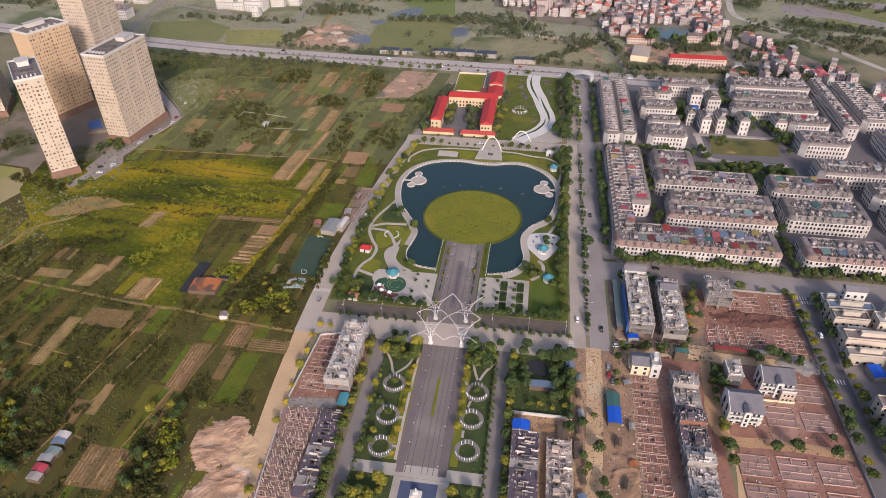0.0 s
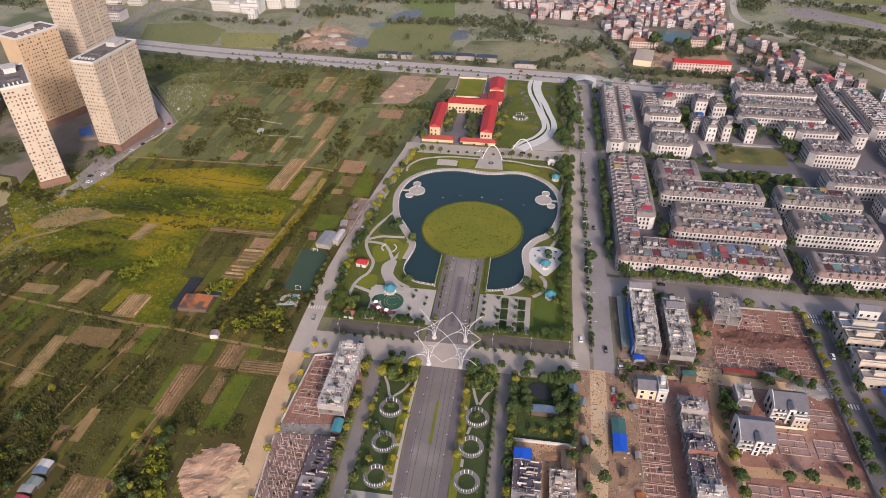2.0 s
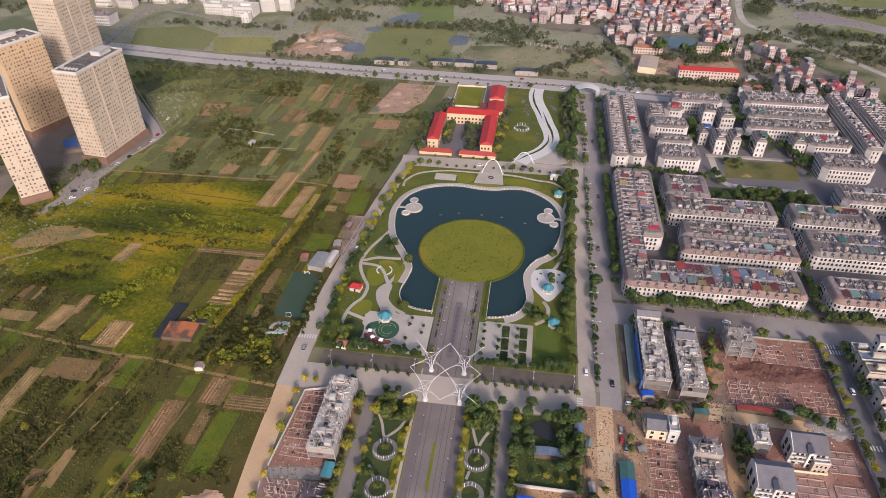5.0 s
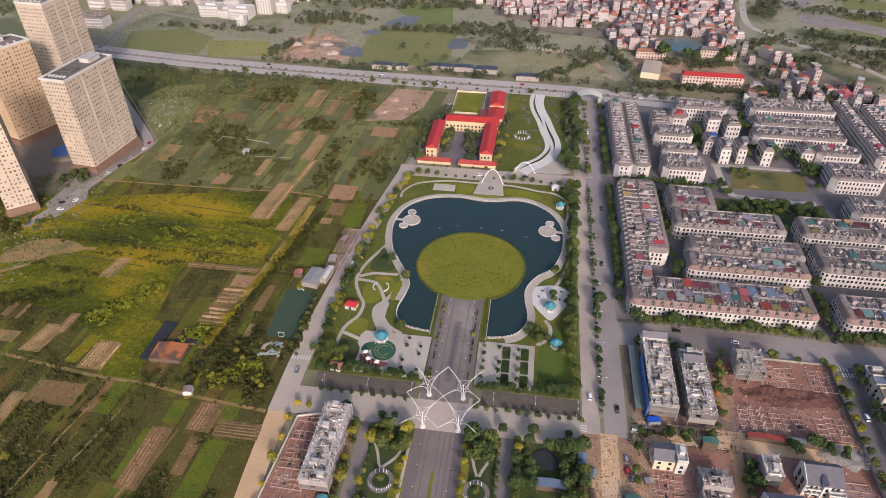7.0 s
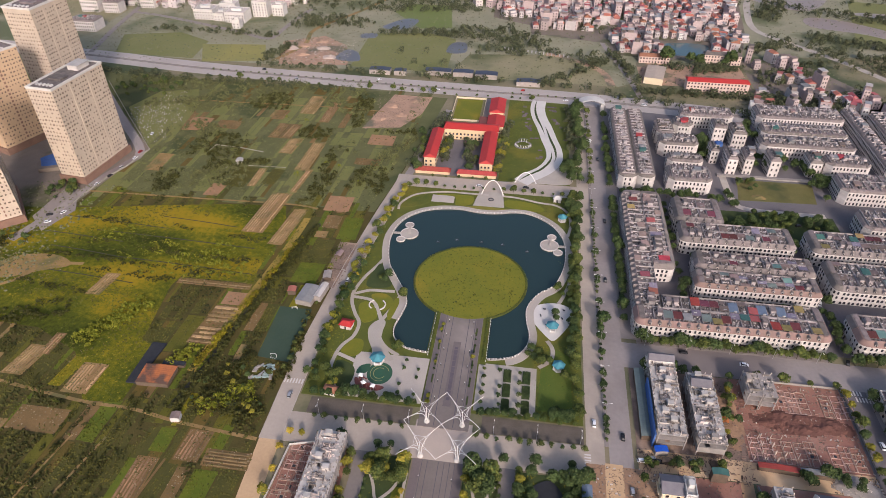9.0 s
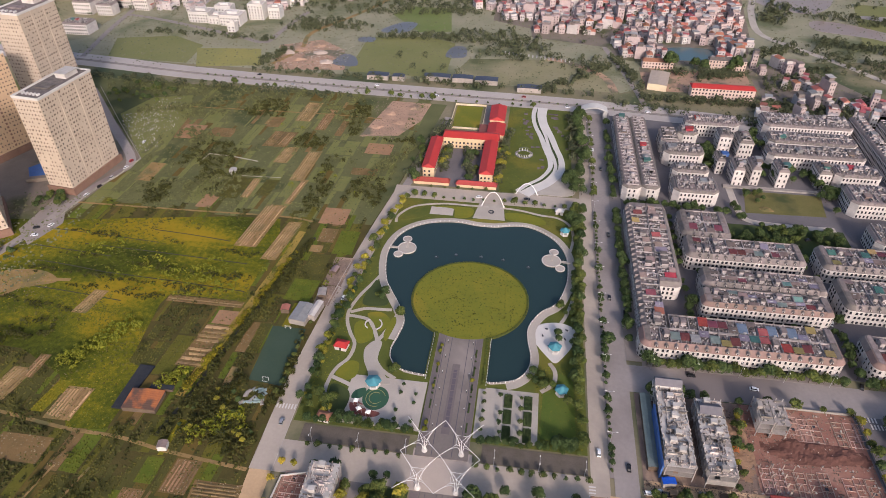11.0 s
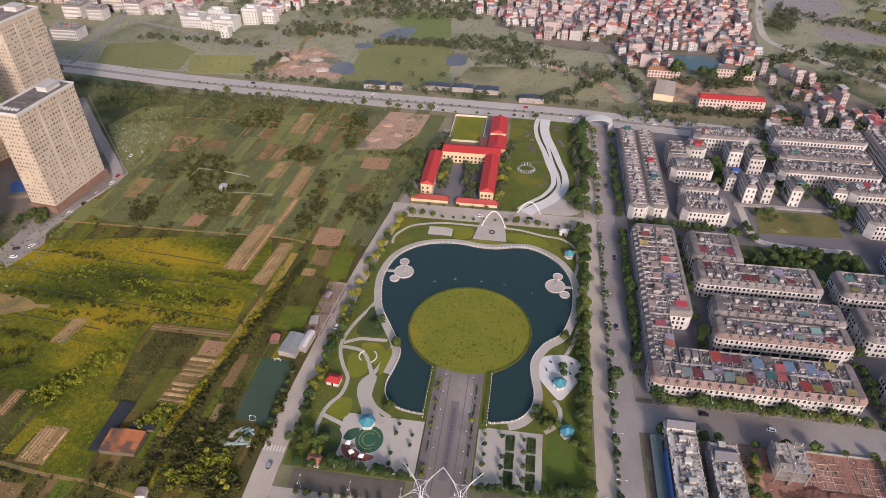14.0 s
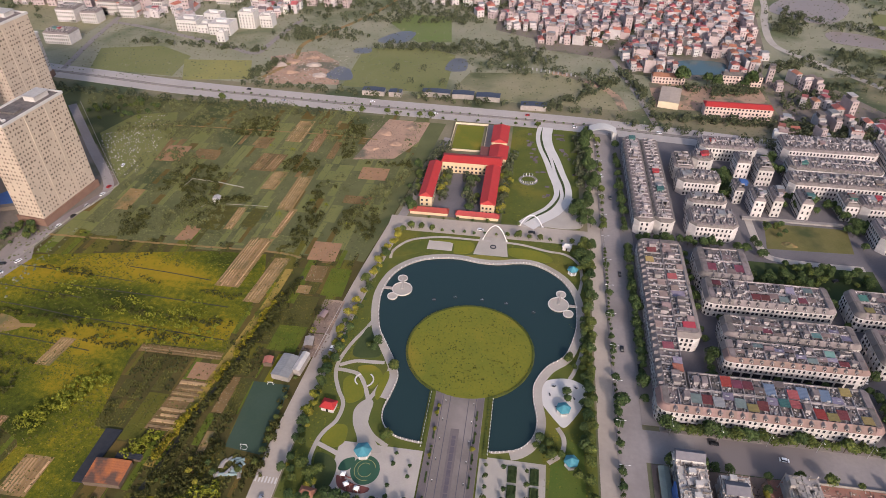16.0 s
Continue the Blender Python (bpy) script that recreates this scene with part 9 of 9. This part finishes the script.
# ---- trees ----
def tree_proto(seed, h, r, leaf, count, size, label, narrow=False):
    rs = np.random.RandomState(seed)
    root = thing("tree", label, "tree")
    bm = bmesh.new()
    tube(bm, (0, 0, -0.2), (0.1, 0.05, h * 0.45), 0.05 * h * 0.5, 6, 0.03 * h * 0.5)
    blobs = [(0, 0, h * 0.68, r * 0.75, r * 0.75, h * 0.28)]
    for k in range(5):
        a = 2 * math.pi * k / 5 + rs.uniform(-0.4, 0.4)
        d = r * rs.uniform(0.35, 0.6)
        zz = h * rs.uniform(0.48, 0.8)
        tip = (d * math.cos(a), d * math.sin(a), zz)
        tube(bm, (0.05, 0.02, h * rs.uniform(0.3, 0.42)), tip, 0.014 * h, 5, 0.006 * h)
        q = r * rs.uniform(0.4, 0.62)
        blobs.append((*tip, q, q, q * rs.uniform(0.7, 1.0)))
    part("trunk", bm, M["trunk"], root)
    V, F = leaf_cloud(rs, blobs, count, size)
    part("crown", soup("crown", V, F, M[leaf]), None, root)
    return root


TREES = {}
SPECS = {
    "dark": [(1, 7.5, 3.2, "leaf_dark", 300, 0.55), (2, 6.5, 2.8, "leaf_dark", 260, 0.5), (3, 8.5, 3.8, "leaf_dark", 360, 0.6)],
    "mid": [(4, 6.0, 2.7, "leaf_mid", 260, 0.5), (5, 7.2, 3.1, "leaf_mid", 300, 0.55), (6, 5.0, 2.2, "leaf_mid", 220, 0.45)],
    "yellow": [(7, 5.5, 2.4, "leaf_yellow", 240, 0.45), (8, 6.4, 2.8, "leaf_yellow", 260, 0.5)],
    "gold": [(9, 4.6, 2.0, "leaf_gold", 200, 0.42)],
    "small": [(10, 3.6, 1.5, "leaf_mid", 140, 0.36), (11, 3.2, 1.3, "leaf_dark", 130, 0.34)],
}
LABELS = {"dark": "dense dark green broadleaf tree", "mid": "leafy green park tree", "yellow": "yellow green leafy park tree", "gold": "small golden leaved tree", "small": "small clipped street tree"}
tree_rnd = random.Random(11)


FAR_TREES = []


def tree_thing(x, y):
    """The trees nearest to the camera's way and easiest to tell apart stand as things of their own."""
    return -73 < x < 97 and -98 < y < 40 and not (58 < x < 67 and tree_rnd.random() < 0.5)


def tree(kind, x, y, s=1.0, z=0.05):
    key = (kind, tree_rnd.randrange(len(SPECS[kind])))
    f = s * tree_rnd.uniform(0.8, 1.25)
    m = pose(x, y, z, 0, 0, tree_rnd.uniform(0, 360)) @ Matrix.Diagonal((f, f, f * tree_rnd.uniform(0.9, 1.1), 1))
    if key not in TREES:
        TREES[key] = tree_proto(*SPECS[kind][key[1]], LABELS[kind])
        TREES[key].matrix_basis = m
        return
    src = TREES[key]
    if not tree_thing(x, y):
        FAR_TREES.append((src, m))
        return
    old = src.matrix_basis.copy()
    src.matrix_basis = Matrix.Identity(4)
    copy_thing(src, m)
    src.matrix_basis = old


def tree_row(kinds, p, q, step, jit=0.6, s=1.0, skip=0.08):
    n = max(1, int(math.hypot(q[0] - p[0], q[1] - p[1]) / step))
    for i in range(n + 1):
        if tree_rnd.random() < skip:
            continue
        t = i / n
        tree(tree_rnd.choice(kinds), p[0] + (q[0] - p[0]) * t + tree_rnd.uniform(-jit, jit), p[1] + (q[1] - p[1]) * t + tree_rnd.uniform(-jit, jit), s)


tree_row(["dark", "mid", "mid"], (63, -64), (65, 120), 4.2, 1.6, 0.95)     # park edge hedge of trees
tree_row(["dark", "mid"], (60.5, -25), (61, 60), 6, 1.0, 0.75)
tree_row(["small", "small", "dark"], (76.3, -75), (76.8, 128), 3.6, 0.3, 0.7)
tree_row(["small", "mid"], (77, 150), (77.5, 268), 7, 0.3, 0.9)
tree_row(["dark"], (90.5, 8), (91, 128), 4.2, 0.7, 0.85)
tree_row(["dark"], (90.5, 150), (91, 262), 6, 0.5, 0.85)
tree_row(["dark", "mid", "mid"], (98, -8.2), (194, -8.2), 3.9, 0.7, 1.05)
tree_row(["mid", "dark"], (98, -27), (130, -27), 6, 0.6, 0.9)
tree_row(["mid", "mid", "dark"], (140, -28), (192, -27), 11, 0.6, 0.9)
tree_row(["yellow", "mid", "yellow"], (-64, 84), (-55, 128), 4, 1.6, 0.9)
tree_row(["yellow", "mid"], (-71, 20), (-64, 80), 5, 1.8, 0.9)
tree_row(["mid", "dark", "yellow"], (-70, -60), (-71, 15), 5, 1.6, 0.9)
tree_row(["dark", "mid"], (-66, -67), (-16, -67), 3.6, 0.5, 0.6)
tree_row(["dark", "mid"], (17, -68), (62, -68), 3.6, 0.5, 0.6)
tree_row(["small"], (-62, -81), (-14, -81), 5, 0.3)
tree_row(["small"], (16, -82), (66, -82), 5, 0.3)
tree_row(["dark"], (72, 200), (69, 272), 5, 2, 1.0)
# grove, side streets and gardens
def tree_patch(kinds, x0, x1, y0, y1, n, s=1.0):
    for i in range(n):
        tree(tree_rnd.choice(kinds), tree_rnd.uniform(x0, x1), tree_rnd.uniform(y0, y1), s)


tree_row(["yellow", "mid", "mid"], (-40, -200), (-38.8, -100), 4.6, 0.6, 0.9)
tree_row(["small"], (-29.8, -200), (-29.8, -98), 4.2, 0.2, 0.8, 0.02)
tree_row(["small"], (28.6, -200), (28.6, -98), 4.2, 0.2, 0.8, 0.02)
tree_row(["dark", "mid", "yellow"], (37, -200), (37, -98), 4.8, 0.6, 0.9)
tree_row(["yellow", "gold", "yellow"], (-14, -168), (-13.6, -108), 5.5, 1.0, 0.75)
tree_row(["yellow"], (14, -150), (14, -106), 7, 0.8, 0.75)
tree_row(["small", "yellow", "small"], (-9.6, -66), (-9.6, -10), 4.5, 0.3, 0.5, 0.2)
tree_row(["small", "yellow", "small"], (9.6, -66), (9.6, -10), 4.5, 0.3, 0.5, 0.2)
tree_patch(["mid", "yellow", "mid"], -30, -13, -110, -98, 18, 1.1)
tree_patch(["dark", "mid"], 14, 28, -110, -98, 14, 1.1)
tree_patch(["yellow", "mid"], -31, -13, -205, -182, 16, 0.9)
tree_patch(["yellow", "mid"], 15, 28, -205, -182, 9, 0.9)
tree_patch(["mid", "yellow"], -31, -25, -170, -115, 8, 0.7)
for x, y in ((-21.5, -126), (-20.5, -146), (20.5, -126)):
    tree("mid", x, y, 0.8)
tree_patch(["dark", "dark", "mid"], 38, 66, -99.5, -97, 9, 0.8)
tree_patch(["dark", "dark"], 36, 45, -128, -104, 10, 0.7)
tree_patch(["dark", "dark"], 56, 66, -128, -104, 10, 0.7)
tree_row(["mid", "yellow"], (40, -131), (64, -131), 5, 0.8, 0.7)
tree_row(["dark", "mid"], (65, -150), (66.5, -98), 6, 0.8, 0.9)
tree_row(["dark"], (60, -100), (66, -97), 3, 0.8, 1.1)
tree_row(["gold", "gold", "yellow"], (-69.5, -195), (-72, -100), 11, 0.8, 0.8)
tree_row(["gold"], (-70, -92), (-64, -92), 5, 0.4, 0.9)
tree_row(["yellow", "gold", "small"], (-71.5, -60), (-66, 60), 7, 0.5, 0.65)
tree_row(["small", "dark"], (-73.5, -55), (-60, 100), 8, 0.3, 0.8)
for x, y in ((-55, -92), (-51, -91), (-46, -91.5), (60, -92), (44, -93), (30, -93), (-22, -92), (-28, -93)):
    tree("dark", x, y, 0.75)
tree_patch(["mid", "yellow", "mid"], -68, -56, -64, -52, 14, 0.85)
tree_patch(["mid", "dark"], -56, -18, -68, -64.5, 14, 0.75)
tree_patch(["mid"], -33, -28, -35, -30, 4, 0.7)
for k in range(5):
    for x in (-25, -17):
        if tree_rnd.random() < 0.75:
            tree("small", x + tree_rnd.uniform(-0.5, 0.5), -40 - 5.5 * k, 0.9, 0.2)
    for x in (16, 24.5):
        if tree_rnd.random() < 0.75:
            tree("small", x + tree_rnd.uniform(-0.5, 0.5), -40 - 5.5 * k, 0.9, 0.2)
for k in range(4):
    tree("small", 34.5, -62 + 7.2 * k, 0.9, 0.2)
tree_patch(["mid", "yellow"], -42, -35, 8, 15, 3, 0.8)
tree_patch(["dark", "mid"], -53, -44, 18, 26, 4, 0.8)
tree_patch(["mid", "dark"], 37, 50, -32, -22, 8, 0.75)
tree_patch(["mid"], 52, 64, 22, 40, 8, 0.8)
tree_patch(["mid", "dark"], 46, 64, -67, -63, 9, 0.75)
tree("dark", 52, 6, 0.85, 0.26)
tree("dark", 52.5, 2, 0.7, 0.26)
tree("mid", 57, -40, 0.8)
tree("dark", 78, 2, 1.5, 0.2)
tree_row(["small", "mid"], (-50, 132.5), (64, 132), 7, 0.6, 0.85)
tree_row(["small"], (-40, 146), (20, 146), 9, 0.5, 0.85)
tree_patch(["mid", "dark"], 60, 68, 104, 130, 14, 1.0)
tree_patch(["dark"], 56, 70, 150, 176, 12, 1.05)
tree_row(["dark"], (68, 180), (68, 285), 4.5, 1.6, 1.0)
tree_patch(["mid", "yellow"], -38, -33, 160, 205, 9, 0.9)
tree_patch(["mid", "dark"], -18, -8, 158, 203, 9, 0.85)
tree_patch(["mid", "yellow"], 5, 12, 150, 215, 16, 0.9)
tree_patch(["dark", "mid"], -60, -52, 152, 215, 12, 0.85)
# estate
tree_row(["dark"], (100, 142), (160, 141), 5, 1.0, 0.9)
tree_row(["dark"], (126, 54), (126, 128), 8, 0.6, 0.7)
tree_row(["dark"], (125, 24), (128, 46), 4, 1.0, 0.9)
tree_row(["dark"], (135, 28), (196, 28), 7, 1.0, 0.6)
tree_row(["dark"], (138, 71), (200, 71), 8, 1.0, 0.6)
tree_row(["dark"], (203, -2), (205, 22), 5, 1.0, 0.9)
tree_patch(["dark"], 163, 176, 100, 150, 12, 0.9)
tree_patch(["dark", "mid"], 176, 205, 104, 116, 14, 0.85)
tree_patch(["dark"], 198, 207, 24, 100, 14, 0.9)
tree_patch(["dark"], 200, 240, 190, 208, 12, 1.0)
tree_patch(["dark"], 236, 248, 150, 186, 10, 1.0)
tree_patch(["dark"], 163, 176, 203, 250, 14, 0.9)
tree_patch(["dark"], 200, 212, 240, 262, 9, 1.0)
tree_patch(["dark", "dark", "mid"], 180, 232, 112, 128, 34, 0.85)
tree_patch(["mid", "dark"], 184, 200, 158, 172, 9, 0.6)
tree_row(["mid", "dark", "yellow", "dark", "mid"], (195, -150), (195, -32), 6, 0.6, 0.9)
tree_row(["mid", "dark", "mid", "yellow"], (206.5, -150), (206.5, -32), 7, 0.6, 0.85)
tree_row(["mid", "dark"], (208, -8.5), (258, -8.5), 5.2, 0.5, 0.95)
# building plots
tree_patch(["mid", "dark", "yellow"], 129, 139, -78, -34, 14, 0.7)
tree_patch(["dark", "mid"], 92, 128, -88, -80, 10, 0.7)
tree_patch(["dark"], 158, 186, -86, -79, 9, 0.75)
tree_patch(["mid", "dark", "yellow"], 135, 140, -182, -94, 13, 0.6)
tree_patch(["dark", "mid"], 69, 82, -180, -120, 9, 0.75)
tree_row(["yellow", "dark"], (158, -140.6), (167, -140.4), 8, 0.3, 0.85)
tree_row(["dark", "mid"], (184, -140.8), (185, -132), 8, 0.3, 0.8)
tree_row(["mid", "dark"], (136.8, -144), (137, -152), 7, 0.3, 0.8)
tree_row(["mid", "yellow"], (90, -112), (91, -94), 6, 0.6, 0.7)
tree_patch(["dark"], 137, 143, -108, -94, 5, 0.8)
# fields
tree_patch(["mid", "yellow", "dark"], -128, -88, -94, -52, 20, 0.5)
tree_patch(["dark", "mid", "yellow"], -135, -108, -206, -154, 26, 0.7)
tree_patch(["dark", "dark", "mid"], -210, -175, -210, -165, 26, 0.75)
tree_patch(["dark", "yellow"], -250, -190, -175, -130, 20, 0.65)
tree_row(["dark", "mid"], (-86, -55), (-85, 10), 6, 1.0, 0.5)
tree_patch(["dark", "mid"], -312, -294, 76, 98, 14, 0.7)
tree_patch(["mid", "mid", "dark"], -360, -302, 246, 288, 34, 0.7)
tree_patch(["dark", "mid"], -310, -290, 20, 36, 9, 0.7)
tree_row(["small", "mid"], (-285, 300), (30, 290), 10, 1.5, 0.9)
tree_row(["small"], (-290, 318), (100, 298), 8, 0.5, 0.7)
for x, y in ((186, 402), (194, 398), (160, 396), (220, 400), (226, 404)):
    tree("dark", x, y, 1.8)

join_copies("street_and_garden_trees", FAR_TREES, "many leafy green trees along streets and plots", "trees")

# ---- vehicles ----
def car_proto(paint, label, long=4.4, van=False):
    root = thing("car", label, "car", group="parked and passing cars")
    w, hl = 0.88, long / 2
    bm = bmesh.new()
    prism(bm, [(-hl, -w), (hl, -w), (hl, w), (-hl, w)], 0.3, 0.85, 0, [(-hl + 0.1, -w + 0.06), (hl - 0.15, -w + 0.06), (hl - 0.15, w - 0.06), (-hl + 0.1, w - 0.06)])
    part("body", bm, paint, root)
    bm = bmesh.new()
    a, b = (-hl + 0.3, hl - 0.9) if van else (-hl + 0.7, hl - 1.25)
    prism(bm, [(a - 0.25, -w + 0.08), (b + 0.4, -w + 0.08), (b + 0.4, w - 0.08), (a - 0.25, w - 0.08)], 0.85, 1.4, 0, [(a + 0.1, -w + 0.2), (b - 0.1, -w + 0.2), (b - 0.1, w - 0.2), (a + 0.1, w - 0.2)])
    part("cabin_glass", bm, M["glass"], root)
    bm = bmesh.new()
    box(bm, a + 0.12, b - 0.12, -w + 0.2, w - 0.2, 1.4, 1.46)
    part("roof", bm, paint, root)
    for x in (-hl + 0.8, hl - 0.85):
        for y in (-w + 0.08, w - 0.08):
            bm = bmesh.new()
            tube(bm, (x, y - 0.1, 0.32), (x, y + 0.1, 0.32), 0.32, 10)
            part("wheel", bm, M["dark_metal"], root)
    return root


PAINT = [plain("white_car_paint", (0.8, 0.8, 0.8), 0.25), plain("black_car_paint", (0.02, 0.02, 0.022), 0.25), plain("silver_car_paint", (0.42, 0.42, 0.43), 0.3, 0.4), plain("red_car_paint", (0.4, 0.03, 0.03), 0.25)]
CARS = [car_proto(PAINT[0], "white saloon car on the road"), car_proto(PAINT[1], "black saloon car on the road"), car_proto(PAINT[2], "silver hatchback on the road", 4.0, True), car_proto(PAINT[3], "red hatchback on the road", 4.0, True), car_proto(PAINT[0], "white van beside the road", 5.2, True)]
for k, (x, y, rz, c) in enumerate(((71, -66, 90, 0), (84, -72, 90, 0), (86, -100, 90, 0), (86, -106, 85, 0), (92, -83.5, 5, 1), (99, -83, -6, 1), (82, 42, 90, 1), (85, 105, -90, 1), (84, 190, 90, 1), (79, 220, 90, 0),
                                   (150, -17, -5, 0), (120, -12.5, 2, 1), (204, -8, 70, 1), (202, -60, 90, 0), (197, -95, 92, 3), (90, 55, 90, 1), (90.5, 84, 90, 2), (90, 30, 88, 1), (124.5, 70, 90, 0), (124.5, 100, 90, 1), (204, 38, 70, 0), (206, 48, 70, 2), (207, 30, 75, 1),
                                   (214, 118, 20, 1), (-290, 50, 20, 0), (-294, 58, 20, 1), (-286, 62, 70, 0), (-284, 100, 78, 0), (-281, 112, 80, 1), (-279, 125, 80, 2), (-276, 140, 80, 0), (-277, 150, 80, 3), (-283, 180, 100, 0), (-240, 326, 175, 1), (-120, 318, 176, 0), (-60, 303, -4, 0), (-200, 308, -6, 2), (20, 312, 176, 3), (60, 296, -5, 0), (130, 296, -10, 4), (-78, -70, 88, 2), (-4, 138, 3, 0), (30, 140, 3, 1), (-72, 20, 82, 0), (88, -110, 80, 2), (96, -82, 20, 2))):
    m = pose(x, y, 0.2, 0, 0, rz)
    if k < 5:
        CARS[k].matrix_basis = m
    else:
        src = CARS[c]
        old = src.matrix_basis.copy()
        src.matrix_basis = Matrix.Identity(4)
        copy_thing(src, m)
        src.matrix_basis = old
# street lamps along the main road and cross street
lamp = None
for k, (x, y, rz) in enumerate([(76.3, -60 + 24 * i, 0) for i in range(14)] + [(-60 + 22 * i, -79.5, 90) for i in range(3)] + [(24 + 20 * i, -79.5, 90) for i in range(3)] + [(100 + 22 * i, -10, 90) for i in range(5)]):
    m = pose(x, y, 0.2, 0, 0, rz)
    if lamp is None:
        lamp = thing("street_lamp", "slim grey double arm street lamp", "street lamp", m, "street lamps")
        bm = bmesh.new()
        tube(bm, (0, 0, 0), (0, 0, 8.5), 0.12, 6, 0.07)
        part("pole", bm, M["steel"], lamp)
        for s in (-1, 1):
            bm = bmesh.new()
            bars(bm, [Vector((0, 0, 8.3)), Vector((s * 0.9, 0, 8.9)), Vector((s * 1.8, 0, 9.0))], 0.06, 5)
            arm = part("arm", bm, M["steel"], lamp)
            bm = bmesh.new()
            box(bm, min(s * 1.5, s * 2.4), max(s * 1.5, s * 2.4), -0.15, 0.15, 8.95, 9.08)
            part("lamp_head", bm, M["steel_white"], arm)
    else:
        old = lamp.matrix_basis.copy()
        lamp.matrix_basis = Matrix.Identity(4)
        copy_thing(lamp, m)
        lamp.matrix_basis = old
# zebra crossings
for x, y, along in ((-79, -62, "x"), (205, -34, "x"), (199, -30, "x"), (66, -88, "y"), (199, -95, "x")):
    bm = bmesh.new()
    for i in range(7):
        if along == "y":
            box(bm, x, x + 3, y - 5 + 1.5 * i, y - 4.3 + 1.5 * i, 0.1, 0.16)
        else:
            box(bm, x - 5 + 1.5 * i, x - 4.3 + 1.5 * i, y, y + 3, 0.1, 0.16)
    tagged(part("zebra_crossing", bm, M["paving_white"]), "worn white zebra crossing stripes", "road marking", "", "structure")
